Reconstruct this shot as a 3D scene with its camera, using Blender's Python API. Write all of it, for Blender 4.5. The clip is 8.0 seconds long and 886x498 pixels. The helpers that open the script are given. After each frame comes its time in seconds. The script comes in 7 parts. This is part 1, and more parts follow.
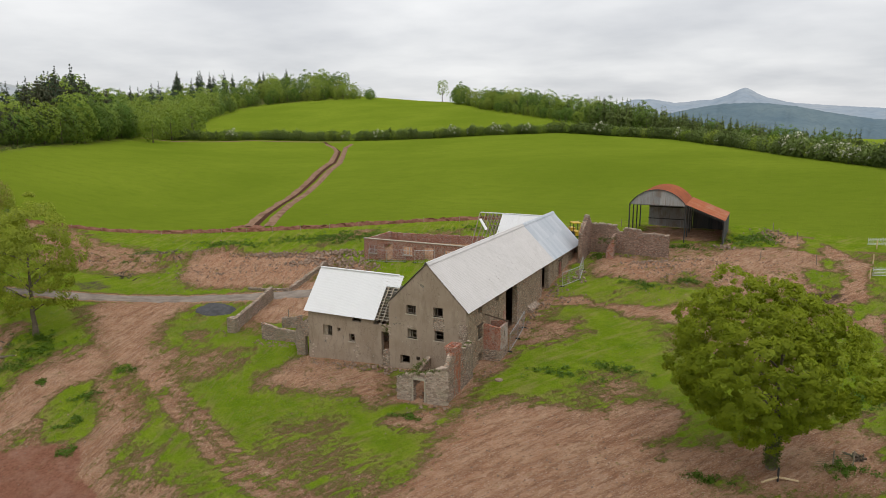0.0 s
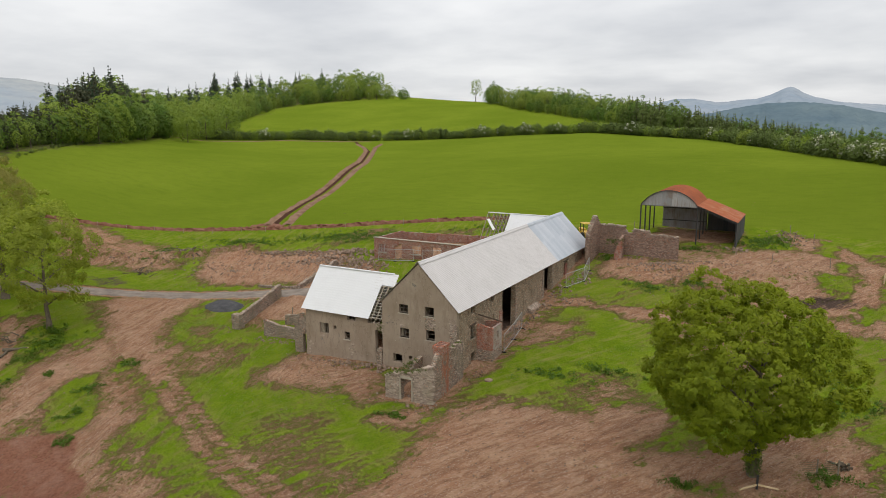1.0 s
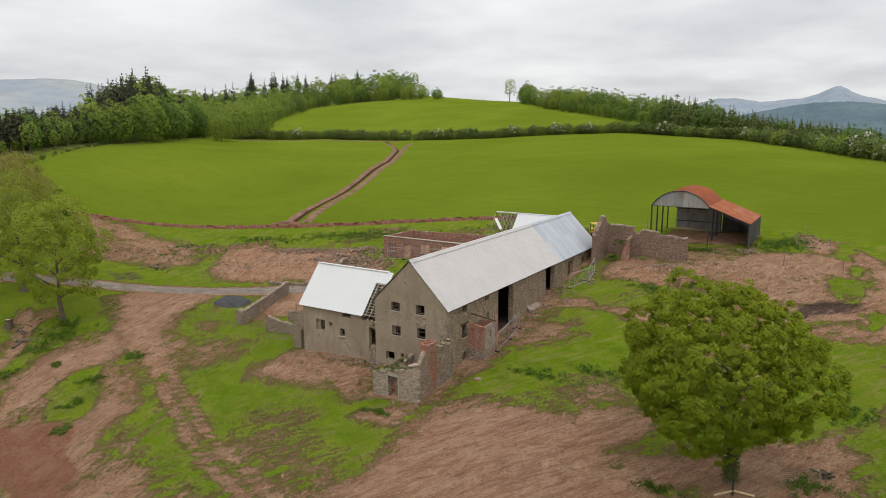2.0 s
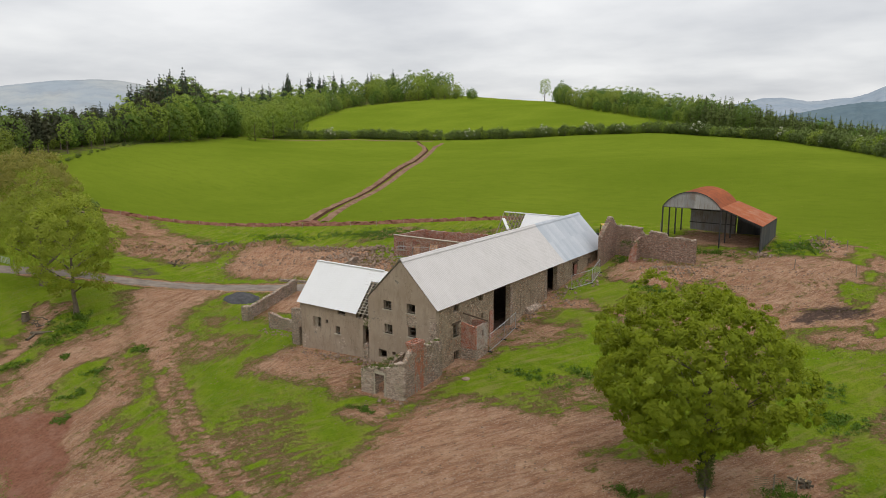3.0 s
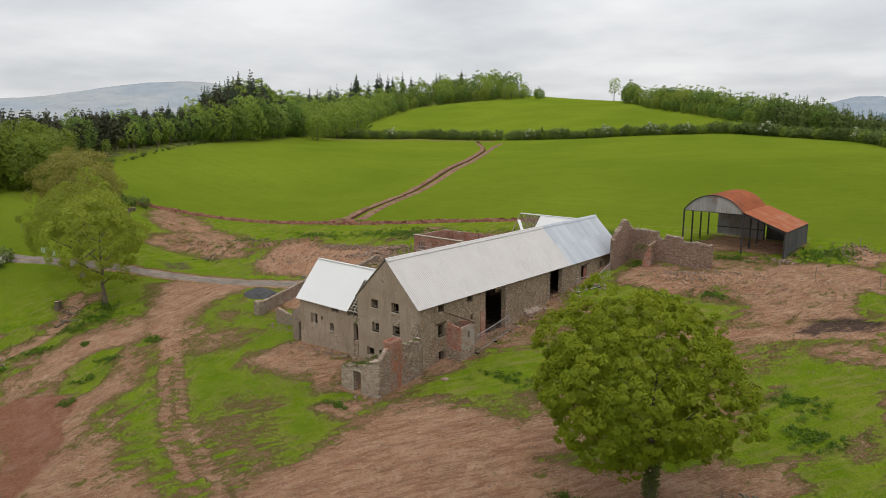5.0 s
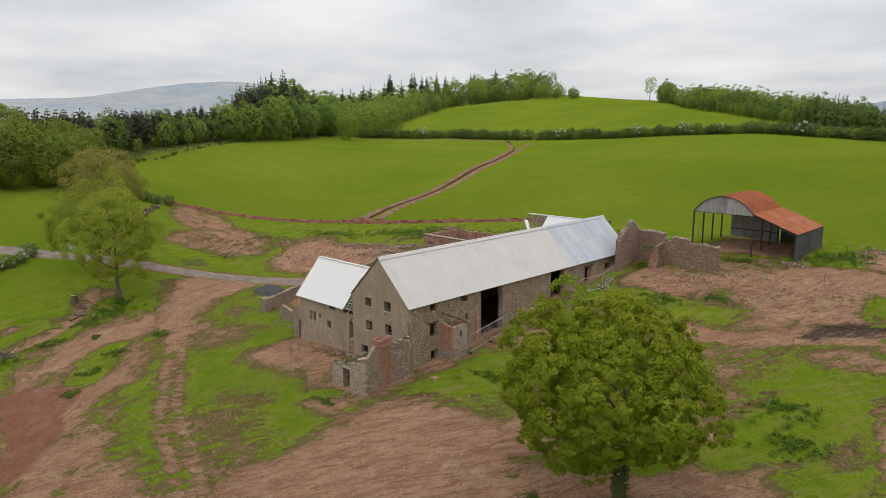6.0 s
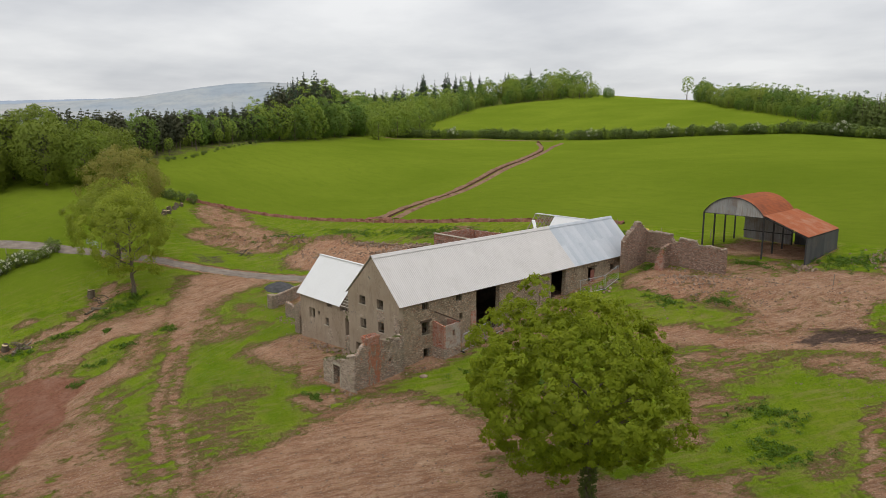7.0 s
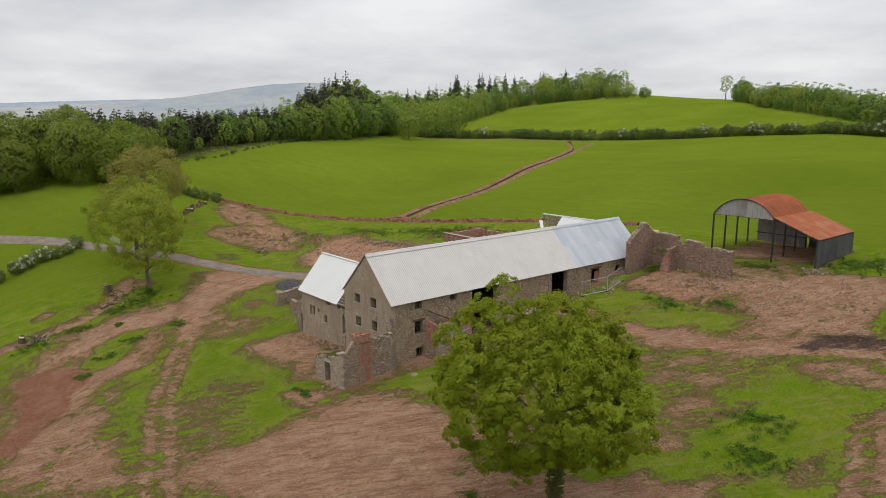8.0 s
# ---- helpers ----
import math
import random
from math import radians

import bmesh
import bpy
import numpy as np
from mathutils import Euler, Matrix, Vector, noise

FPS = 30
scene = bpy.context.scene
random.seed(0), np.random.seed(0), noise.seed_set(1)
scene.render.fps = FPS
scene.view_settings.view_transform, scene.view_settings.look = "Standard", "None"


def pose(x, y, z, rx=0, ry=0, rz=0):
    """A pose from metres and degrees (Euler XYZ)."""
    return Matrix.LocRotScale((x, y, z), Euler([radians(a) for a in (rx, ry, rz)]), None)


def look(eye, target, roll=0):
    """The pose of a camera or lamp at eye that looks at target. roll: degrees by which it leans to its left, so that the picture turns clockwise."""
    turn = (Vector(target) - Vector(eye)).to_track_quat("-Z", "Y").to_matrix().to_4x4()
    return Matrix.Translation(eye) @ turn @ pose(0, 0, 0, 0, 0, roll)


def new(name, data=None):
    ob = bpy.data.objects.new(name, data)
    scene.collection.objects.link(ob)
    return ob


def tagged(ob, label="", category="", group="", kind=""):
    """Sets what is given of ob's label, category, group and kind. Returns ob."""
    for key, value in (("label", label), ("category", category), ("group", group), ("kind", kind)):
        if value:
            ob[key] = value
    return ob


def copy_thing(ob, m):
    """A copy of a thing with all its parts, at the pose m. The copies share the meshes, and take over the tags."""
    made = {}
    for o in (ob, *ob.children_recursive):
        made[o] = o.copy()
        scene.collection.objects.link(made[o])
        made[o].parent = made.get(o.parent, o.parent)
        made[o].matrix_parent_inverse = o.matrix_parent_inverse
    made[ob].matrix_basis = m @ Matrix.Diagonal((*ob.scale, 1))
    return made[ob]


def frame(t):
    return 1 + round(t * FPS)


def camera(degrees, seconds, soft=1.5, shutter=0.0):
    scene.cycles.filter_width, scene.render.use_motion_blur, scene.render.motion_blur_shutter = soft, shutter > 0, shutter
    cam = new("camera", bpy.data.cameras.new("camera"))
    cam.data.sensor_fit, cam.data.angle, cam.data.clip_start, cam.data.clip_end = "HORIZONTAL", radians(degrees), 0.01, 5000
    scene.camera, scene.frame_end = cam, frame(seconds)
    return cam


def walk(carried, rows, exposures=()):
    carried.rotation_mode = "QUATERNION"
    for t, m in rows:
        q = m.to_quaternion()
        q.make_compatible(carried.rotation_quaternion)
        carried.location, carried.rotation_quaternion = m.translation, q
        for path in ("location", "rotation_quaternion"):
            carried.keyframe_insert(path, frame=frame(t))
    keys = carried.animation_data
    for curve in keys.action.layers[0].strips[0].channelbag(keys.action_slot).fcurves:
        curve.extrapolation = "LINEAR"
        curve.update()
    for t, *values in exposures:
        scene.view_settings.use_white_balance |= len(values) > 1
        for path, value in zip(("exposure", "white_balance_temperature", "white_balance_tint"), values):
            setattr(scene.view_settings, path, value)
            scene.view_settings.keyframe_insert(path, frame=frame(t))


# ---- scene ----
cam = camera(65.10, 8.0, soft=0.9)
ROWS = [
    (0, 0.0, 0.0, 28.0, 79.4, -0.0, 25.5),
    (0.5, 2.107, 0.955, 28.01, 79.399, -0.0, 27.041),
    (1, 4.191, 1.974, 27.998, 79.393, 0.032, 28.576),
    (1.5, 6.258, 3.062, 27.91, 79.392, 0.036, 30.116),
    (3, 12.487, 6.742, 27.849, 79.38, 0.0, 34.854),
    (3.5, 14.439, 8.042, 27.916, 79.377, 0.014, 36.411),
    (4, 16.207, 9.269, 27.949, 79.376, 0.01, 37.818),
    (4.5, 18.118, 10.683, 27.969, 79.38, 0.038, 39.402),
    (6, 23.64, 15.136, 27.997, 79.351, 0.056, 44.062),
    (6.5, 25.403, 16.697, 27.973, 79.35, 0.06, 45.608),
    (7, 27.115, 18.292, 27.948, 79.347, 0.068, 47.142),
    (7.5, 28.783, 19.94, 27.929, 79.347, 0.067, 48.708),
    (8, 30.426, 21.643, 27.924, 79.356, 0.077, 50.251),
]
walk(cam, [(t, pose(x, y, z, rx, ry, rz)) for t, x, y, z, rx, ry, rz in ROWS], ((0, -0.05), (4, -0.07), (8, -0.13)))

# ---- world, sun ----
def links(nt, a, b):
    nt.links.new(a, b)


world = bpy.data.worlds.new("overcast_sky")
scene.world = world
world.use_nodes = True
wn = world.node_tree
wn.nodes.clear()
w_out = wn.nodes.new("ShaderNodeOutputWorld")
w_bg = wn.nodes.new("ShaderNodeBackground")
w_sky = wn.nodes.new("ShaderNodeTexSky")
w_sky.sky_type, w_sky.sun_disc = "NISHITA", False
w_sky.sun_elevation, w_sky.sun_rotation = radians(52), radians(150)
w_co = wn.nodes.new("ShaderNodeTexCoord")
w_sep = wn.nodes.new("ShaderNodeSeparateXYZ")
links(wn, w_co.outputs["Generated"], w_sep.inputs[0])
w_add = wn.nodes.new("ShaderNodeMath")
w_add.operation, w_add.inputs[1].default_value = "ADD", 0.16
links(wn, w_sep.outputs[2], w_add.inputs[0])
w_dx = wn.nodes.new("ShaderNodeMath")
w_dy = wn.nodes.new("ShaderNodeMath")
for node, axis in ((w_dx, 0), (w_dy, 1)):
    node.operation = "DIVIDE"
    links(wn, w_sep.outputs[axis], node.inputs[0])
    links(wn, w_add.outputs[0], node.inputs[1])
w_vec = wn.nodes.new("ShaderNodeCombineXYZ")
links(wn, w_dx.outputs[0], w_vec.inputs[0])
links(wn, w_dy.outputs[0], w_vec.inputs[1])
w_noise = wn.nodes.new("ShaderNodeTexNoise")
w_noise.inputs["Scale"].default_value, w_noise.inputs["Detail"].default_value = 0.9, 5.0
w_noise.inputs["Roughness"].default_value = 0.5
links(wn, w_vec.outputs[0], w_noise.inputs["Vector"])
w_ramp = wn.nodes.new("ShaderNodeValToRGB")
w_ramp.color_ramp.elements[0].position, w_ramp.color_ramp.elements[0].color = 0.34, (0.675, 0.69, 0.725, 1)
w_ramp.color_ramp.elements[1].position, w_ramp.color_ramp.elements[1].color = 0.66, (0.98, 0.982, 0.988, 1)
links(wn, w_noise.outputs[0], w_ramp.inputs[0])
# an overcast sky brightens towards the zenith
w_up = wn.nodes.new("ShaderNodeMapRange")
w_up.inputs[1].default_value, w_up.inputs[2].default_value = 0.1, 0.9
w_up.inputs[3].default_value, w_up.inputs[4].default_value = 0.95, 1.7
links(wn, w_sep.outputs[2], w_up.inputs[0])
w_mul = wn.nodes.new("ShaderNodeVectorMath")
w_mul.operation = "SCALE"
links(wn, w_ramp.outputs[0], w_mul.inputs[0])
links(wn, w_up.outputs[0], w_mul.inputs["Scale"])
w_sc = wn.nodes.new("ShaderNodeVectorMath")
w_sc.operation, w_sc.inputs["Scale"].default_value = "SCALE", 0.1
links(wn, w_sky.outputs[0], w_sc.inputs[0])
w_mix = wn.nodes.new("ShaderNodeMix")
w_mix.data_type = "RGBA"
w_mix.inputs[0].default_value = 0.93
links(wn, w_sc.outputs[0], w_mix.inputs[6])
links(wn, w_mul.outputs[0], w_mix.inputs[7])
links(wn, w_mix.outputs[2], w_bg.inputs[0])
w_bg.inputs[1].default_value = 1.0
links(wn, w_bg.outputs[0], w_out.inputs[0])

sun = new("sun", bpy.data.lights.new("sun", "SUN"))
sun.data.energy, sun.data.angle, sun.data.color = 0.9, radians(18), (1.0, 0.97, 0.92)
sun.matrix_world = look((40, -60, 120), (0, 0, 0))


# ---- materials ----
class Mat:
    """A node material built up step by step."""

    def __init__(self, name, rough=0.8, metal=0.0, spec=0.3):
        self.m = bpy.data.materials.new(name)
        self.m.use_nodes = True
        self.nt = self.m.node_tree
        self.b = self.nt.nodes["Principled BSDF"]
        self.b.inputs["Roughness"].default_value = rough
        self.b.inputs["Metallic"].default_value = metal
        self.b.inputs["Specular IOR Level"].default_value = spec
        self.co = self.nt.nodes.new("ShaderNodeTexCoord").outputs["Object"]
        self.col = None

    def node(self, kind, **props):
        n = self.nt.nodes.new(kind)
        for k, v in props.items():
            if k == "operation":
                n.operation = v
            elif k == "data_type":
                n.data_type = v
            elif k == "blend_type":
                n.blend_type = v
            elif k == "feature":
                n.feature = v
        return n

    def world_co(self):
        self.co = self.nt.nodes.new("ShaderNodeNewGeometry").outputs["Position"]
        return self

    def stretch(self, sx, sy, sz):
        n = self.node("ShaderNodeVectorMath", operation="MULTIPLY")
        links(self.nt, self.co, n.inputs[0])
        n.inputs[1].default_value = (sx, sy, sz)
        return n.outputs[0]

    def noise(self, scale, detail=4.0, rough=0.55, co=None):
        n = self.node("ShaderNodeTexNoise")
        n.inputs["Scale"].default_value, n.inputs["Detail"].default_value, n.inputs["Roughness"].default_value = scale, detail, rough
        links(self.nt, co or self.co, n.inputs["Vector"])
        return n.outputs[0]

    def cells(self, scale, feature="F1", co=None):
        n = self.node("ShaderNodeTexVoronoi", feature=feature)
        n.inputs["Scale"].default_value = scale
        links(self.nt, co or self.co, n.inputs["Vector"])
        return n

    def ramp(self, fac, lo, hi, a=0.0, b=1.0):
        n = self.node("ShaderNodeMapRange")
        n.inputs[1].default_value, n.inputs[2].default_value, n.inputs[3].default_value, n.inputs[4].default_value = lo, hi, a, b
        links(self.nt, fac, n.inputs[0])
        return n.outputs[0]

    def math(self, op, a, b):
        n = self.node("ShaderNodeMath", operation=op)
        for k, v in enumerate((a, b)):
            if isinstance(v, (int, float)):
                n.inputs[k].default_value = v
            else:
                links(self.nt, v, n.inputs[k])
        return n.outputs[0]

    def mix(self, fac, a, b):
        n = self.node("ShaderNodeMix", data_type="RGBA")
        for sock, v in ((n.inputs[0], fac), (n.inputs[6], a), (n.inputs[7], b)):
            if isinstance(v, tuple):
                sock.default_value = (*v, 1)
            elif isinstance(v, (int, float)):
                sock.default_value = v
            else:
                links(self.nt, v, sock)
        return n.outputs[2]

    def attr(self, name):
        n = self.node("ShaderNodeAttribute")
        n.attribute_name = name
        s = self.node("ShaderNodeSeparateColor")
        links(self.nt, n.outputs["Color"], s.inputs[0])
        return s.outputs

    def random(self):
        return self.nt.nodes.new("ShaderNodeObjectInfo").outputs["Random"]

    def island(self):
        return self.nt.nodes.new("ShaderNodeNewGeometry").outputs["Random Per Island"]

    def paint(self, col):
        if isinstance(col, tuple):
            self.b.inputs["Base Color"].default_value = (*col, 1)
        else:
            links(self.nt, col, self.b.inputs["Base Color"])
        return self

    def bump(self, height, dist=0.05, strength=0.6):
        n = self.node("ShaderNodeBump")
        n.inputs["Distance"].default_value, n.inputs["Strength"].default_value = dist, strength
        links(self.nt, height, n.inputs["Height"])
        links(self.nt, n.outputs[0], self.b.inputs["Normal"])
        return self


def stone_mat(name, a, b, mortar, scale=3.2, lichen=(0.3, 0.29, 0.22), scorch=None):
    """Random rubble: each stone its own tone, deep joints with pale mortar left in patches."""
    m = Mat(name, 0.95, spec=0.08).world_co()
    warp = m.node("ShaderNodeVectorMath", operation="ADD")
    links(m.nt, m.stretch(1, 1, 2.5), warp.inputs[0])
    jig = m.node("ShaderNodeTexNoise")
    jig.inputs["Scale"].default_value = 2.0
    links(m.nt, m.co, jig.inputs["Vector"])
    half = m.node("ShaderNodeVectorMath", operation="SCALE")
    links(m.nt, jig.outputs["Color"], half.inputs[0])
    half.inputs["Scale"].default_value = 0.25
    links(m.nt, half.outputs[0], warp.inputs[1])
    co = warp.outputs[0]
    cell = m.cells(scale, "F1", co)
    edge = m.cells(scale, "DISTANCE_TO_EDGE", co)
    sep = m.node("ShaderNodeSeparateColor")
    links(m.nt, cell.outputs["Color"], sep.inputs[0])
    tone = m.mix(sep.outputs[0], tuple(v * 0.62 for v in a), b)
    tone = m.mix(m.ramp(sep.outputs[1], 0.8, 0.86), tone, tuple(min(1, v * 1.35) for v in b))
    tone = m.mix(m.ramp(sep.outputs[2], 0.86, 0.9), tone, (b[0] * 1.05, b[1] * 0.72, b[2] * 0.6))
    gap = m.ramp(edge.outputs["Distance"], 0.012, 0.085)
    joint = m.mix(m.ramp(m.noise(0.7, 5, 0.6), 0.42, 0.6), tuple(v * 0.35 for v in a), mortar)
    tone = m.mix(gap, joint, tone)
    tone = m.mix(m.ramp(m.noise(0.4, 6, 0.65), 0.48, 0.68, 0, 0.55), tone, lichen)
    tone = m.mix(m.ramp(m.noise(1.0, 5, 0.6, m.stretch(2.2, 2.2, 0.25)), 0.54, 0.74, 0, 0.4), tone, tuple(v * 0.5 for v in a))
    tone = m.mix(m.ramp(m.noise(9.0, 4, 0.7), 0.45, 0.75, 0, 0.35), tone, tuple(v * 0.55 for v in a))
    if scorch:
        # orange brick and burnt stone of an old hearth showing through
        pos = m.node("ShaderNodeSeparateXYZ")
        links(m.nt, m.co, pos.inputs[0])
        away = m.math("ABSOLUTE", m.math("SUBTRACT", pos.outputs[1], scorch), 0.0)
        spread = m.math("SUBTRACT", m.ramp(away, 0.0, 2.4, 0.62, 0.0), m.ramp(m.noise(1.5, 8, 0.78, m.stretch(1.6, 1.6, 0.45)), 0.32, 0.68))
        red = m.mix(m.ramp(m.noise(4, 5, 0.7), 0.35, 0.65), (0.58, 0.15, 0.055), (0.36, 0.17, 0.11))
        tone = m.mix(m.math("MULTIPLY", m.ramp(spread, -0.02, 0.05, 0, 0.85), m.ramp(sep.outputs[0], 0.0, 0.4, 0.45, 1.0)), tone, m.mix(gap, (0.2, 0.12, 0.08), red))
    m.paint(tone)
    m.bump(m.math("ADD", gap, m.math("MULTIPLY", m.noise(14, 3), 0.5)), 0.09, 0.9)
    return m.m


def render_mat(name, a, b, dark):
    """Old cement render: blotched, streaked from above, with bald patches of stone."""
    m = Mat(name, 0.9, spec=0.15).world_co()
    c = m.mix(m.ramp(m.noise(0.35, 6, 0.6), 0.35, 0.66), a, b)
    streak = m.noise(1.0, 6, 0.65, m.stretch(1.6, 1.6, 0.4))
    c = m.mix(m.ramp(streak, 0.5, 0.75, 0, 0.55), c, dark)
    c = m.mix(m.ramp(m.noise(5.5, 5, 0.65), 0.62, 0.74, 0, 0.6), c, (0.36, 0.35, 0.31))
    edge = m.cells(3.4, "DISTANCE_TO_EDGE", m.stretch(1, 1, 1.7))
    bald = m.ramp(m.math("ADD", m.noise(0.8, 5, 0.6), m.math("MULTIPLY", m.noise(6, 3), 0.12)), 0.715, 0.735)
    stone = m.mix(m.ramp(edge.outputs["Distance"], 0.01, 0.07), (0.33, 0.3, 0.26), (0.17, 0.145, 0.115))
    c = m.mix(bald, c, stone)
    # pale flecks where the skin has chipped, dark seams of old cracks
    c = m.mix(m.ramp(m.cells(1.7).outputs["Distance"], 0.05, 0.075, 0.7, 0), c, (0.5, 0.47, 0.41))
    seam = m.ramp(m.math("ABSOLUTE", m.math("SUBTRACT", m.noise(0.55, 5, 0.6, m.stretch(1, 1, 0.45)), 0.5), 0.0), 0.0, 0.006, 0.5, 0)
    c = m.mix(seam, c, tuple(v * 0.6 for v in dark))
    m.paint(c)
    m.bump(m.math("SUBTRACT", m.noise(7, 4), m.math("MULTIPLY", bald, 1.3)), 0.04, 0.5)
    return m.m


def brick_mat(name, red, pale, wash=0.0):
    m = Mat(name, 0.9, spec=0.15).world_co()
    co = m.node("ShaderNodeVectorMath", operation="DOT_PRODUCT")
    sep = m.node("ShaderNodeSeparateXYZ")
    links(m.nt, m.co, sep.inputs[0])
    u = m.math("ADD", sep.outputs[0], sep.outputs[1])
    vec = m.node("ShaderNodeCombineXYZ")
    links(m.nt, u, vec.inputs[0])
    links(m.nt, sep.outputs[2], vec.inputs[1])
    bt = m.node("ShaderNodeTexBrick")
    links(m.nt, vec.outputs[0], bt.inputs["Vector"])
    bt.inputs["Scale"].default_value = 1.0
    bt.inputs["Brick Width"].default_value, bt.inputs["Row Height"].default_value = 0.225, 0.075
    bt.inputs["Mortar Size"].default_value = 0.012
    bt.inputs["Color1"].default_value = (*red, 1)
    bt.inputs["Color2"].default_value = (*(c * 0.45 for c in red), 1)
    bt.inputs["Mortar"].default_value = (0.4, 0.35, 0.3, 1)
    c = m.mix(m.ramp(m.noise(0.7, 5, 0.6), 0.5, 0.72, 0, 0.8), bt.outputs["Color"], pale)
    c = m.mix(m.ramp(m.noise(2.0, 5, 0.65), 0.56 - 0.25 * wash, 0.66, 0, 0.2 + 0.7 * wash), c, (0.36, 0.33, 0.3))
    c = m.mix(m.ramp(m.noise(3.2, 6, 0.75), 0.5, 0.62, 0, 0.55), c, tuple(v * 0.4 for v in red))
    c = m.mix(m.ramp(m.noise(1.3, 6, 0.75), 0.55, 0.64, 0, 0.6), c, (0.4, 0.34, 0.28))
    m.paint(c)
    m.bump(m.math("SUBTRACT", m.noise(10, 3), bt.outputs["Fac"]), 0.02, 0.6)
    return m.m


def sheet_mat(name, a, b, streak_col, rough, metal, streak=0.5, per=0.25, pitch=0.146, groove=0.4):
    """Sheeting: each sheet a little different, dirt lying in the troughs and streaked down the slope."""
    m = Mat(name, rough, metal, 0.3)
    c = m.mix(m.ramp(m.random(), 0, 1, 0, per), a, b)
    s = m.noise(1.0, 5, 0.6, m.stretch(7.0, 0.45, 0.45))
    c = m.mix(m.ramp(s, 0.5, 0.78, 0, streak), c, streak_col)
    sep = m.node("ShaderNodeSeparateXYZ")
    links(m.nt, m.co, sep.inputs[0])
    wave = m.math("COSINE", m.math("MULTIPLY", sep.outputs[0], 2 * math.pi / pitch), 0.0)
    m.world_co()
    patchy = m.noise(0.5, 5, 0.6)
    c = m.mix(m.ramp(patchy, 0.5, 0.75, 0, streak), c, streak_col)
    dirt = m.math("MULTIPLY", m.ramp(wave, -1.0, 0.2, groove, 0.0), m.ramp(m.noise(0.35, 4), 0.3, 0.65, 0.55, 1.25))
    c = m.mix(dirt, c, tuple(v * 0.35 for v in streak_col))
    m.paint(c)
    m.bump(m.noise(3.0, 3), 0.02, 0.25)
    return m.m


def plain_mat(name, a, b, rough=0.8, metal=0.0, scale=3.0, bump=0.3, spec=0.3):
    m = Mat(name, rough, metal, spec).world_co()
    c = m.mix(m.ramp(m.noise(scale, 5, 0.6), 0.35, 0.68), a, b)
    c = m.mix(m.ramp(m.noise(scale * 6, 3), 0.45, 0.75, 0, 0.35), c, tuple(v * 0.6 for v in a))
    m.paint(c)
    m.bump(m.noise(scale * 5, 3), 0.02, bump)
    return m.m


def leaf_mat(name, a, b, glow=0.35, c_alt=None):
    """Leaves: diffuse with some light passing through; every spray has its own tone."""
    m = Mat(name, 0.6, spec=0.25)
    c = m.mix(m.island(), a, b)
    c = m.mix(m.ramp(m.random(), 0.1, 0.95, 0, 0.85), c, c_alt or tuple(v * 0.62 for v in a))
    m.world_co()
    c = m.mix(m.ramp(m.noise(0.35, 3), 0.4, 0.65, 0, 0.4), c, tuple(v * 0.62 for v in b))
    m.paint(c)
    tr = m.node("ShaderNodeBsdfTranslucent")
    links(m.nt, c, tr.inputs[0])
    mx = m.node("ShaderNodeMixShader")
    mx.inputs[0].default_value = glow
    links(m.nt, m.b.outputs[0], mx.inputs[1])
    links(m.nt, tr.outputs[0], mx.inputs[2])
    links(m.nt, mx.outputs[0], m.nt.nodes["Material Output"].inputs[0])
    return m.m


